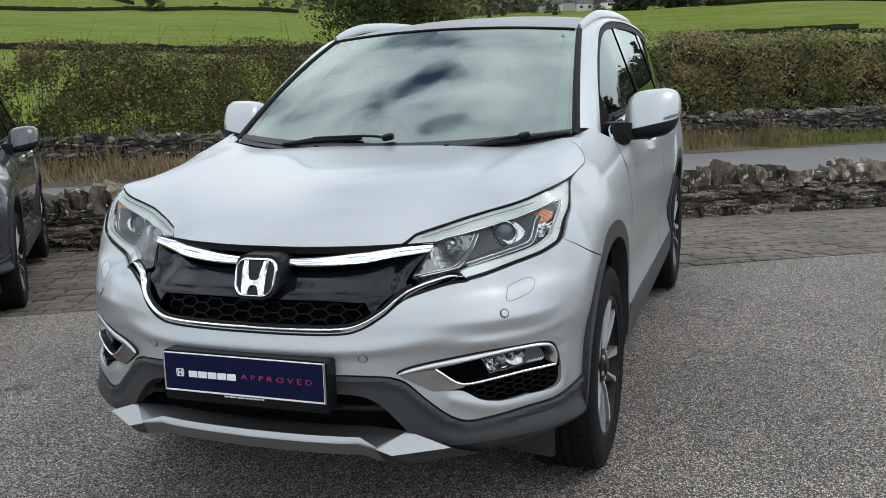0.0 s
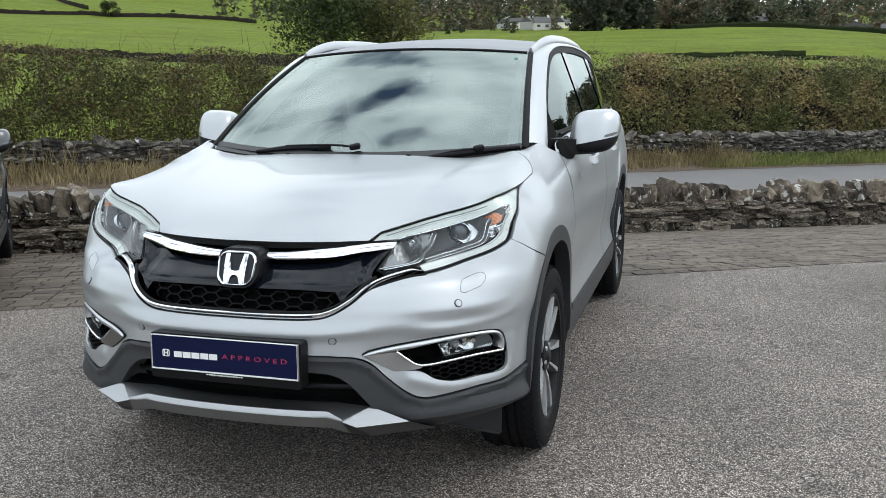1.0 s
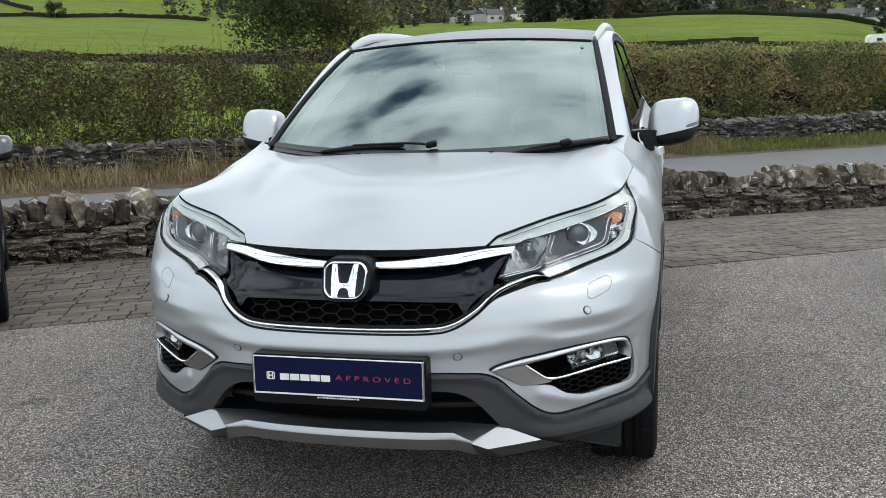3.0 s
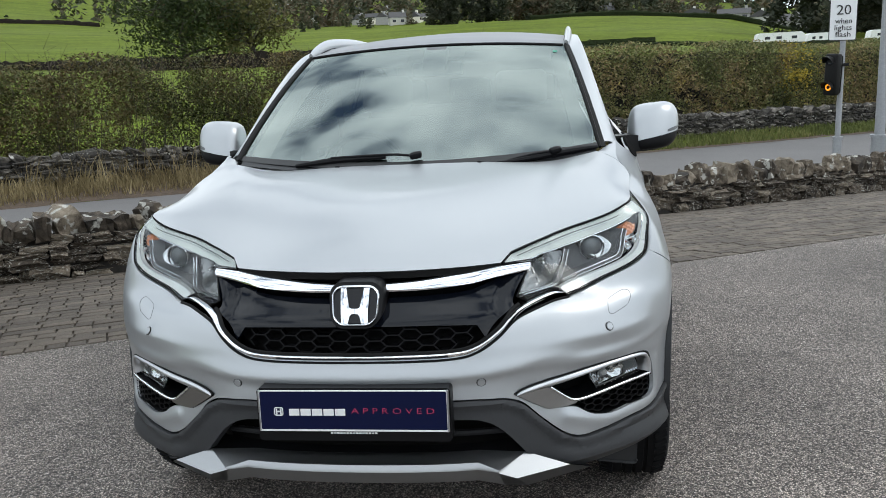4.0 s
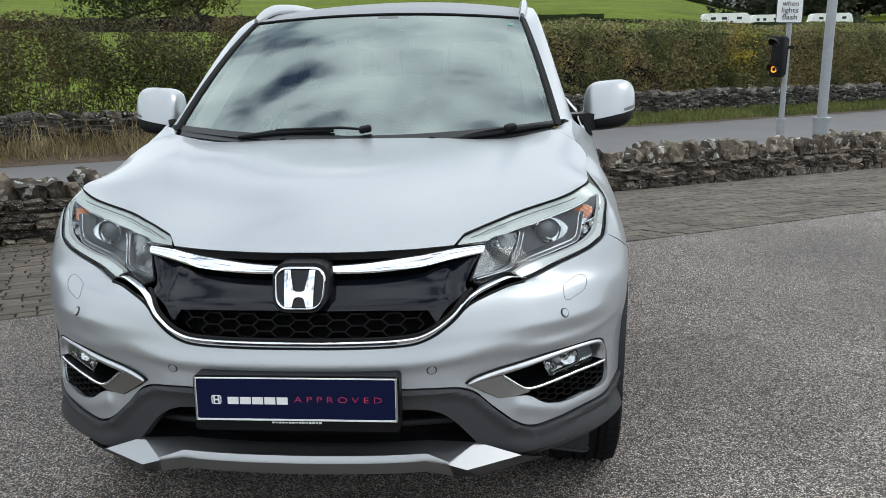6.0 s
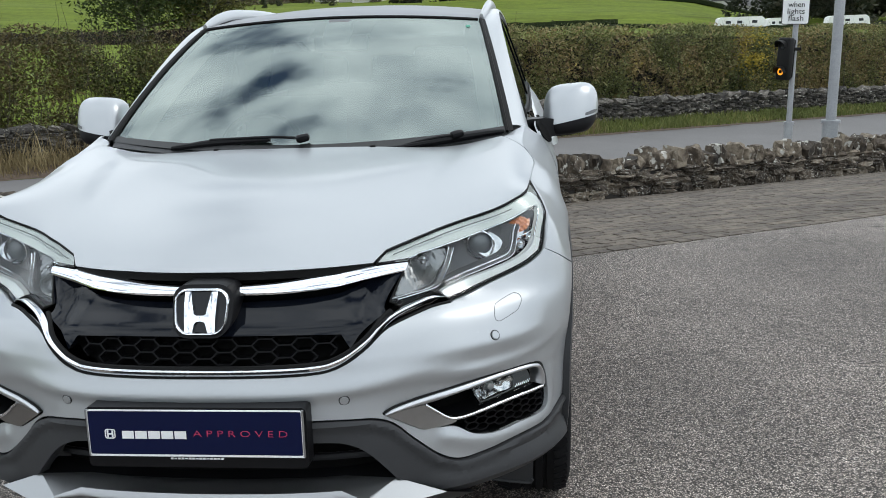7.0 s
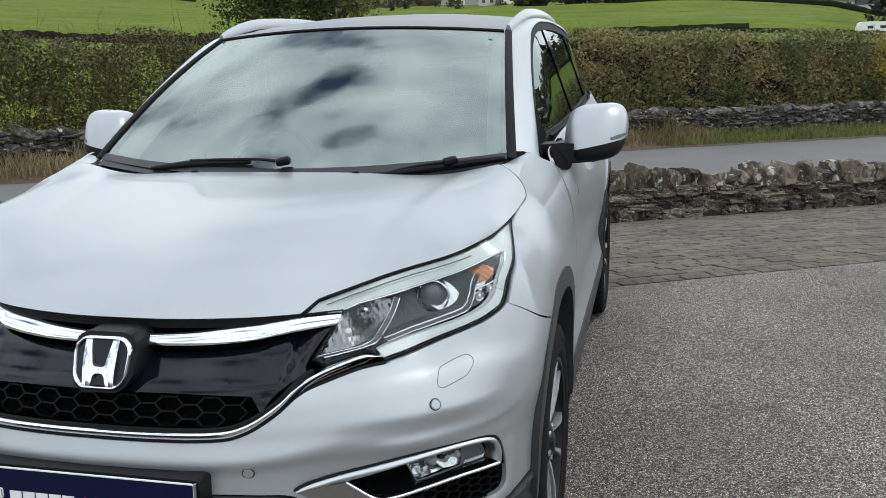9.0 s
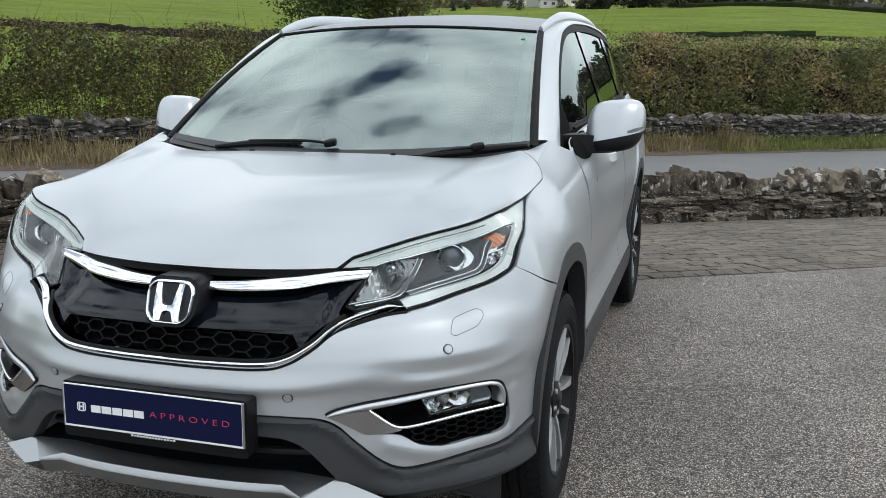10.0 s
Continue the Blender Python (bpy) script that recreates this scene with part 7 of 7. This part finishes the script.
# ---- signs on the lane ----
def post(name, s, d, r, height, label, lean):
    x, y = from_sd(s, d)
    z = z_wall(s) - 0.05
    base = empty(name, pose(x, y, z, 0, lean, 0), label=label, category="post")
    bm = bmesh.new()
    add_cyl(bm, r * 1.0, r * 0.92, height, pose(0, 0, height / 2), 20)
    part("pole", bm, GALV, base, "", 40)
    bm = bmesh.new()
    add_cyl(bm, r * 1.6, r * 1.5, 0.86, pose(0, 0, 0.43), 20)
    add_cyl(bm, r * 1.8, r * 1.8, 0.05, pose(0, 0, 0.86), 20)
    part("base_sleeve", bm, GALV, base, "", 40)
    return base


sign_post = post("sign_post", 7.01, 0.8, 0.045, 3.6, "thin grey galvanised post behind the wall", 1.2)
lamp_post = post("lamp_post", 8.15, 0.8, 0.085, 6.0, "tall grey galvanised lamp post behind the wall", 1.0)
sx, sy = from_sd(7.01, 0.8)
sz = z_wall(7.01)
face = pose(sx, sy, sz, 0, 1.2, 12)
sign = empty("road_sign", face @ pose(-0.05, -0.075, 2.75), label="white 20 when lights flash road sign on a post", category="sign")


def sign_panel(w, h, r, y):
    return panel([rounded(w, h, r)], lambda a, b, i: (a, y + i, b), 0.0, 0.004, 0.3)


part("board", sign_panel(0.46, 0.76, 0.03, 0.0), INK, sign, "", 40)
part("face", sign_panel(0.435, 0.735, 0.025, -0.003), SIGN_WHITE, sign, "", 40)
for body, size, z, wide in (("20", 0.215, 0.025, 0.235), ("when", 0.12, -0.112, 0.275), ("lights", 0.12, -0.217, 0.285), ("flash", 0.12, -0.323, 0.255)):
    bm = text_mesh(body, size, 0.001)
    x0, x1 = min(v.co.x for v in bm.verts), max(v.co.x for v in bm.verts)
    bm.transform(pose(0, -0.012, z, 90) @ Matrix.Diagonal((wide / (x1 - x0), 1, 1, 1)) @ Matrix.Translation((-(x0 + x1) / 2, 0, 0)))
    part("lettering", bm, INK, sign)
for dz in (-0.22, 0.22):
    part("clip", box((0.12, 0.05, 0.04), pose(0, 0.04, dz), 0.005), GALV, sign)
signal = empty("warning_signal", face @ pose(-0.17, -0.06, 1.84, 0, 0, -62), label="black flashing signal with its lower amber light lit", category="signal")
part("housing", box((0.22, 0.15, 0.66), pose(0, 0, 0, 0, 2, 0), 0.035, 3), SIGNAL_BLACK, signal, "", 40)
part("backing", box((0.20, 0.05, 0.60), pose(0, 0.09, 0, 0, 2, 0), 0.02, 2), SIGNAL_BLACK, signal, "", 40)
for dz, glow in ((0.20, False), (-0.20, True)):
    lens = part("lamp", lathe([(0.0, -0.006), (0.034, -0.004), (0.040, 0.004), (0.056, 0.003), (0.062, -0.02)], 24, pose(-0.01, -0.080, dz, 0, 0, -90)), PANE, signal, "round signal lens", 40)
    if glow:
        part("lit_ring", lathe([(0.030, 0.004), (0.036, 0.009), (0.052, 0.008), (0.056, 0.002)], 24, pose(-0.01, -0.080, dz, 0, 0, -90)), AMBER_GLOW, lens, "glowing amber ring", 40)
    hood = strip([[(r * math.cos(radians(a)) - 0.01, y - (0.08 if y < -0.1 else 0) * max(0.0, math.sin(radians(a))), dz + r * math.sin(radians(a))) for a in range(-10, 191, 20)] for y, r in ((-0.06, 0.088), (-0.14, 0.088), (-0.14, 0.084), (-0.06, 0.084))])
    part("hood", hood, SIGNAL_BLACK, signal, "", 40)
part("bracket", box((0.14, 0.08, 0.05), pose(0.10, 0.13, 0.15, 0, 0, 62), 0.005), SIGNAL_BLACK, signal)


# ---- fields beyond ----
def field_wall(name, label, line, h, wide, material, rough=0.25):
    """A wall or clipped hedge across the fields, along a line of places."""
    bm = bmesh.new()
    pts = []
    for (x0, y0), (x1, y1) in zip(line, line[1:]):
        n = max(2, int(math.dist((x0, y0), (x1, y1)) / 1.2))
        pts += [(mixf(x0, x1, i / n), mixf(y0, y1, i / n)) for i in range(n)]
    rows = []
    for i, (x, y) in enumerate(pts):
        z = z_land(x, y)
        hh = h * (1 + rough * noise.noise(Vector((x * 0.5, y * 0.5, 1))) + rough * 0.7 * noise.noise(Vector((x * 2.1, y * 2.1, 4))))
        rows.append([bm.verts.new((x, y + dy, z + dz)) for dy, dz in ((-wide / 2, -0.3), (-wide * 0.45, hh * 0.6), (-wide * 0.2, hh), (wide * 0.2, hh), (wide / 2, -0.3))])
    for p, q in zip(rows, rows[1:]):
        for k in range(4):
            bm.faces.new((p[k], q[k], q[k + 1], p[k + 1]))
    return tagged(obj(name, bm, material), label, "wall" if "wall" in name else "hedge", kind="structure")


HEDGE_FAR = mat("clipped_hedge", (0.016, 0.022, 0.009), 0.95, grain=3.0, spread=0.5, bump=0.8, spec=0.05)
field_wall("wall_field", "dark drystone wall across the pasture", ((-160, 148), (-105, 143), (-75, 126), (-50, 98), (-36, 80), (-22, 76), (-15, 78)), 1.35, 0.7, FIELD_WALL)
field_wall("wall_hill", "drystone wall high on the pasture", ((-320, 268), (-300, 288), (-281, 306), (-268, 322), (-260, 333), (-247, 334), (-231, 350), (-207, 358), (-189, 355)), 1.7, 1.0, FIELD_WALL)
field_wall("wall_slope", "drystone wall running across the hill", ((-380, 455), (-348, 420), (-302, 374), (-276, 356)), 1.8, 1.0, FIELD_WALL)
field_wall("hedge_clipped", "dark clipped field hedge", ((-8.6, 109), (3, 110.5), (12.6, 110)), 1.15, 1.4, HEDGE_FAR, 0.12)
field_wall("hedge_boundary", "low dark hedge at the foot of the pasture", ((20, 105.3), (24, 106), (48, 112), (90, 118)), 1.0, 1.4, HEDGE_FAR, 0.15)
field_wall("hedge_ridge", "dark hedge along the far edge of the pasture", ((-8, 232), (10, 228), (40, 222), (110, 215)), 0.9, 2.0, HEDGE_FAR, 0.25)
field_wall("hedge_middle", "thin dark hedge across the lower pasture", ((-9, 96), (10, 98), (30, 97), (70, 96)), 0.45, 1.4, HEDGE_FAR, 0.2)


# ---- trees ----
def branches(rnd, base, height, spread, limbs):
    """Tapered trunk and limbs; returns the mesh and the tips."""
    bm = bmesh.new()
    tips = []

    def limb(points, r0, r1):
        t = tube(points, lambda k: mixf(r0, r1, k), 7)
        me = bpy.data.meshes.new("limb")
        t.to_mesh(me)
        t.free()
        bm.from_mesh(me)
        bpy.data.meshes.remove(me)
    b = Vector(base)
    top = b + Vector((rnd.uniform(-0.4, 0.4), rnd.uniform(-0.4, 0.4), height * 0.75))
    limb([b - Vector((0, 0, 0.4)), b + Vector((0, 0, height * 0.12)), b.lerp(top, 0.5) + Vector((rnd.uniform(-0.3, 0.3), 0, 0)), top], height * 0.045, height * 0.012)
    for i in range(limbs):
        t = rnd.uniform(0.18, 0.85)
        p = b.lerp(top, t)
        a = rnd.uniform(0, math.tau)
        reach = spread * rnd.uniform(0.55, 1.0) * (1.1 - t * 0.5)
        q = p + Vector((math.cos(a) * reach, math.sin(a) * reach, height * rnd.uniform(0.08, 0.28)))
        m = p.lerp(q, 0.5) + Vector((0, 0, height * rnd.uniform(0.02, 0.07)))
        limb([p, m, q], height * 0.016 * (1.2 - t), height * 0.004)
        tips += [m, q, m.lerp(q, 0.6)]
        for _ in range(2):
            w = m.lerp(q, rnd.uniform(0.1, 0.7))
            e = w + Vector((rnd.uniform(-1, 1), rnd.uniform(-1, 1), rnd.uniform(-0.2, 0.9))) * spread * 0.35
            limb([w, w.lerp(e, 0.5) + Vector((0, 0, 0.05 * spread)), e], height * 0.006, height * 0.002)
            tips.append(e)
    tips.append(top)
    return bm, tips


def broadleaf(name, label, x, y, height, spread, seed, count, leaf, material, droop=0.0, limbs=16, lean=0.0):
    rnd = random.Random(seed)
    base = Vector((x, y, z_land(x, y)))
    tree = tagged(new(name), label, "tree")
    bm, tips = branches(rnd, base, height, spread, limbs)
    part("trunk", bm, BARK, tree, "", 60)
    spots = []
    blobs = [(t, spread * rnd.uniform(0.20, 0.36)) for t in tips]
    for _ in range(count):
        c, r = rnd.choice(blobs)
        v = Vector((rnd.gauss(0, 1), rnd.gauss(0, 1), rnd.gauss(0, 0.75)))
        v = v.normalized() * r * rnd.random() ** 0.45
        p = c + v
        p.z -= droop * rnd.random() ** 2 * height * 0.35
        if p.z < base.z + 0.25:
            p.z = base.z + 0.25 + rnd.random()
        spots.append(tuple(p))
    v, f = leaves(rnd, spots, leaf)
    c = cloud("crown", v, f, material)
    c.parent = tree
    tagged(c, kind="stuff")
    return tree


broadleaf("field_tree", "large dark green spreading tree in the pasture", -35.0, 80, 10.5, 6.8, 3, 12500, 0.20, TREE_LEAF, 0.75, 26)
broadleaf("field_tree", "smaller olive tree with open drooping branches", -28.6, 81, 8.5, 4.6, 4, 3400, 0.20, leafy("olive_leaf", [(0.0, (0.05, 0.055, 0.02)), (0.5, (0.09, 0.09, 0.03)), (1.0, (0.15, 0.13, 0.05))], 0.8, 4.0, 0.2), 0.6, 18)
broadleaf("field_bush", "small grey-green bush on the pasture", 3.6, 122, 1.6, 0.8, 6, 500, 0.12, TREE_LEAF, 0.2, 5)
broadleaf("field_bush", "round dark bush by the hill wall", -247.5, 332, 8.5, 4.4, 7, 2600, 0.34, TREE_LEAF, 0.5, 9)
broadleaf("field_bush", "small dark bush on the hill pasture", -232.5, 357, 3.2, 1.2, 8, 300, 0.3, TREE_LEAF, 0.2, 5)


def wood_spots(rnd, x, y, h, w, pointed, n):
    """Leaf places of one far tree: a rough crown of clumps, narrow where it is a conifer."""
    z = z_land(x, y)
    out = []
    clumps = []
    for _ in range(12):
        t = rnd.uniform(0.02, 0.95)
        r = w * (1.05 - t) if pointed else w * math.sqrt(max(0.05, 1 - (2 * t - 0.9) ** 2))
        a = rnd.uniform(0, math.tau)
        clumps.append((math.cos(a) * r * rnd.random(), math.sin(a) * r * rnd.random(), t * h, max(0.5, r * rnd.uniform(0.4, 0.7))))
    for _ in range(n):
        cx, cy, cz, r = rnd.choice(clumps)
        v = Vector((rnd.gauss(0, 1), rnd.gauss(0, 1), rnd.gauss(0, 1))).normalized() * r * rnd.random() ** 0.4
        out.append((x + cx + v.x, y + cy + v.y, max(z + 0.3, z + cz + v.z)))
    return out


rnd = random.Random(77)
spots, fir_spots, hill_spots = [], [], []
# tall dark wood on the brow
for i in range(27):
    x = -36 + i * 0.80 + rnd.uniform(-0.6, 0.6)
    fir_spots += wood_spots(rnd, x, 240 + rnd.uniform(-3, 16), rnd.uniform(14, 21), rnd.uniform(1.6, 2.8), rnd.random() < 0.55, 420)
# paler trees beside it, with single tall ones among them
for i in range(16):
    x = -16 + i * 1.7 + rnd.uniform(-0.7, 0.7)
    spots += wood_spots(rnd, x, 246 + rnd.uniform(0, 20), rnd.uniform(6, 12), rnd.uniform(1.8, 3.4), False, 420)
for x, h in ((-9, 13), (5.0, 17), (6.8, 15), (23, 14)):
    fir_spots += wood_spots(rnd, x, 246, h, 2.0, True, 420)
# mixed belt along the far edge of the pasture
for i in range(70):
    x = -6 + i * 2.0 + rnd.uniform(-1.4, 1.4)
    y = 240 + rnd.uniform(0, 34) + 0.10 * x
    if 34 < x < 64:
        y += 70
    spots += wood_spots(rnd, x, y, rnd.uniform(4.2, 8.0), rnd.uniform(2.4, 4.2), rnd.random() < 0.15, 420)
for i in range(16):
    x = 64 + i * 2.6 + rnd.uniform(-1, 1)
    spots += wood_spots(rnd, x, 225 + rnd.uniform(-6, 14), rnd.uniform(3.5, 6.5), rnd.uniform(2.2, 3.6), False, 420)
# tall dark trees behind the caravans
for i in range(64):
    x = 41 + (i % 34) * 1.4 + rnd.uniform(-1, 1)
    fir_spots += wood_spots(rnd, x, 150 + rnd.uniform(-4, 16) + 14 * (i > 33), rnd.uniform(11, 17), rnd.uniform(2.4, 4.0), rnd.random() < 0.3, 520)
for i in range(520):
    x = rnd.uniform(-260, 200)
    y = rnd.uniform(430, 760)
    hill_spots += wood_spots(rnd, x, y, rnd.uniform(9, 17), rnd.uniform(4.0, 7.5), rnd.random() < 0.2, 80)
for i in range(44):
    x, y = rnd.uniform(-150, -55), rnd.uniform(345, 520)
    spots += wood_spots(rnd, x, y, rnd.uniform(3.0, 6.5), rnd.uniform(1.6, 3.4), False, 200)
v, f = leaves(rnd, spots, 0.62)
tagged(cloud("far_woods", v, f, WOOD_LEAF), "mixed autumn trees behind the pasture", "woods", kind="stuff")
v, f = leaves(rnd, fir_spots, 0.6)
tagged(cloud("dark_woods", v, f, leafy("fir_leaf", [(0.0, (0.020, 0.026, 0.018)), (0.6, (0.040, 0.046, 0.030)), (1.0, (0.085, 0.080, 0.05))], 0.9, 10.0, 0.05)), "dark tall trees behind the pasture", "woods", kind="stuff")
v, f = leaves(rnd, hill_spots, 1.6)
tagged(cloud("hill_woods", v, f, WOOD_LEAF), "wooded hillside above the houses", "woods", kind="stuff")


# ---- houses and caravans ----
def house(x, y, w, dpt, h, roof_h, turn, label, light=RENDERED):
    hs = empty("house", pose(x, y, z_land(x, y), 0, 0, turn), label=label, category="house", group="houses on the hillside")
    part("wall", box((w, dpt, h + 1.0), pose(0, 0, h / 2 - 0.5)), light, hs)
    bm = bmesh.new()
    v = [bm.verts.new(p) for p in ((-w * 0.53, -dpt * 0.55, h), (w * 0.53, -dpt * 0.55, h), (w * 0.53, dpt * 0.55, h), (-w * 0.53, dpt * 0.55, h), (-w * 0.53, 0, h + roof_h), (w * 0.53, 0, h + roof_h))]
    for q in ((0, 1, 5, 4), (2, 3, 4, 5), (1, 2, 5), (3, 0, 4), (0, 3, 2, 1)):
        bm.faces.new([v[i] for i in q])
    roof = part("roof", bm, SLATE, hs)
    part("gable_wall", box((w * 0.9, 0.2, 0.3), pose(0, 0, h + 0.1)), light, hs)
    part("chimney", box((0.8, 0.8, 1.4), pose(w * 0.38, 0, h + roof_h)), light, roof)
    for k in range(2 if w < 9 else 3):
        for fl in range(2 if h > 4 else 1):
            wx = (k + 0.5) / (2 if w < 9 else 3) * w - w / 2
            win = part("window", box((1.3, 0.1, 1.1), pose(wx, -dpt / 2 - 0.03, 1.3 + fl * 2.6)), PANE, hs)
            part("sill", box((1.5, 0.2, 0.12), pose(wx, -dpt / 2 - 0.08, 0.7 + fl * 2.6)), light, win)
    return hs


rnd = random.Random(9)
PALE = mat("cream_render", (0.72, 0.68, 0.58), 0.9, grain=2, spread=0.08)
GREYWALL = mat("grey_render", (0.36, 0.35, 0.34), 0.9, grain=2, spread=0.1)
VILLAGE = ((-145, 505, 6, 88), (-138, 502, 6, 84), (-131, 494, 7, 5), (-121, 480, 15, 9), (-113, 486, 6, 80), (-106, 476, 9, -8), (-99, 446, 8, 14), (-92, 424, 11, 4), (-88, 392, 8, 82), (-80, 386, 10, 6), (-73, 368, 7, 86), (-66, 362, 9, 20), (-60, 372, 6, 80), (-101, 520, 8, 84), (-86, 500, 8, 12), (-119, 528, 9, 8), (-74, 440, 8, 85), (-66, 425, 12, 3))
for i, (x, y, w, tn) in enumerate(VILLAGE):
    house(x, y, w * rnd.uniform(0.62, 0.8), rnd.uniform(4.6, 6.0), rnd.uniform(2.0, 3.0), rnd.uniform(1.7, 2.5), tn, ("cream" if i % 3 == 0 else "pale grey") + " rendered house with a slate roof", PALE if i % 3 == 0 else (RENDERED if i % 2 else GREYWALL))
house(40.5, 290, 6.5, 9, 2.4, 1.8, 80, "white rendered bungalow with a slate roof")
house(50.0, 276, 9, 6, 2.2, 1.7, -10, "grey bungalow with a dark slate roof", GREYWALL)
house(57.5, 274, 6, 7, 2.7, 2.0, 75, "white rendered bungalow with a slate roof")
house(63.0, 268, 9, 7, 2.6, 2.2, 20, "grey bungalow with a dark slate roof", GREYWALL)
house(11.0, 262, 7, 5, 2.2, 1.4, 0, "grey stone barn behind the pasture", GREYWALL)


def caravan(x, y, w, h, turn, label):
    cv = empty("caravan", pose(x, y, z_land(x, y) + 0.35, 0, 0, turn), label=label, category="caravan", group="caravans by the pasture")
    bm = bmesh.new()
    prof = ((-w / 2, 0.1), (-w / 2 - 0.12, h * 0.45), (-w / 2 + 0.12, h * 0.92), (-w / 2 + 0.45, h), (w / 2 - 0.5, h), (w / 2 - 0.1, h * 0.88), (w / 2 + 0.12, h * 0.4), (w / 2, 0.1))
    a = [bm.verts.new((px, -1.1, pz)) for px, pz in prof]
    b = [bm.verts.new((px, 1.1, pz)) for px, pz in prof]
    bm.faces.new(a), bm.faces.new(b[::-1])
    for i in range(len(prof)):
        j = (i + 1) % len(prof)
        bm.faces.new((a[i], b[i], b[j], a[j]))
    bmesh.ops.recalc_face_normals(bm, faces=bm.faces[:])
    part("body", bm, CARAVAN, cv)
    for k in range(3):
        part("window", box((w * 0.11, 0.06, h * 0.17), pose(-w * 0.28 + k * w * 0.24 + 0.5 * (k > 1), -1.11, h * 0.68), 0.02), PANE, cv)
    part("stripe", box((w * 0.95, 0.03, h * 0.05), pose(0, -1.11, h * 0.35)), GREYWALL, cv)
    for sx in (-0.3, 0.5):
        bm = bmesh.new()
        add_cyl(bm, 0.32, 0.32, 0.2, pose(sx, -1.0, -0.03, 90), 16)
        part("wheel", bm, RUBBER, cv)
    return cv


caravan(30.2, 130, 6.4, 2.2, 0, "white touring caravan behind the hedge")
caravan(35.3, 129, 3.8, 2.0, 2, "white touring caravan behind the hedge")
caravan(44.6, 130, 5.4, 2.0, 0, "white touring caravan behind the hedge")


# ---- plain white front added unseen behind the camera: closes the forecourt, brightens paint reflections ----
showroom = empty("showroom", pose(0, -30.0, 0), label="plain white showroom building across the forecourt", category="building")
part("wall", box((46, 0.4, 3.6), pose(0, 0, 1.8)), RENDERED, showroom)
part("fascia", box((46, 0.3, 0.5), pose(0, 0.36, 3.4)), mat("pale_fascia", (0.62, 0.63, 0.64), 0.5, grain=2, spread=0.1), showroom)
for k in range(11):
    win = part("window", box((2.6, 0.1, 2.2), pose(-20 + k * 4, 0.24, 1.5)), PANE, showroom)
    part("window_frame", box((0.12, 0.16, 2.3), pose(-20 + k * 4, 0.28, 1.5)), GALV, win)

# ---- the paving's blocks ----
def paver_mesh():
    bm = bmesh.new()
    vs = add_box(bm, (1.0, 1.0, 1.0))
    top = [e for e in bm.edges if all(v.co.z > 0.4 for v in e.verts)]
    bmesh.ops.bevel(bm, geom=top, offset=0.05, segments=1, affect="EDGES")
    me = bpy.data.meshes.new("paving_block")
    bm.to_mesh(me)
    bm.free()
    me.materials.append(PAVER)
    return me


block = paver_mesh()
rnd = random.Random(15)
BX, BY = 0.8836, 0.4683
singles, verts, faces = 0, [], []
row = 0
while row < 64:
    off = 0.064 + row * 0.112
    u = -6.5 + (row % 2) * 0.09
    while u < 11:
        w = rnd.choice((0.20, 0.20, 0.20, 0.10)) if row else 0.10
        x, y = (u + w / 2) * BX - off * BY, 3.55 + (u + w / 2) * BY + off * BX
        u += w + 0.012
        s, d = to_sd(x, y)
        if d > -0.06 or x < -6.5 or (-1.6 < x < 0.2 and d < -1.2):
            continue
        z = z_yard(x, y)
        slope = math.degrees(math.atan((z_yard(x - 0.05 * BY, y + 0.05 * BX) - z_yard(x + 0.05 * BY, y - 0.05 * BX)) / 0.1))
        m = Matrix.Translation((x, y, z - 0.026 + rnd.uniform(-0.003, 0.003))) @ pose(0, 0, 0, 0, 0, 27.9) @ pose(0, 0, 0, slope + rnd.uniform(-0.6, 0.6), rnd.uniform(-0.6, 0.6), rnd.uniform(-1, 1)) @ Matrix.Diagonal((w, 0.104, 0.06, 1))
        if x < -1.4 and singles < 300:
            ob = new("paving_block", block)
            ob.parent = paving
            ob.matrix_local = m
            singles += 1
        else:
            k = len(verts)
            verts += [tuple(m @ v.co) for v in block.vertices]
            faces += [tuple(k + i for i in p.vertices) for p in block.polygons]
    row += 1
me = bpy.data.meshes.new("paving_blocks")
me.from_pydata(verts, [], faces)
me.materials.append(PAVER)
rest = new("paving_blocks", me)
rest.parent = paving
tagged(rest, kind="stuff")
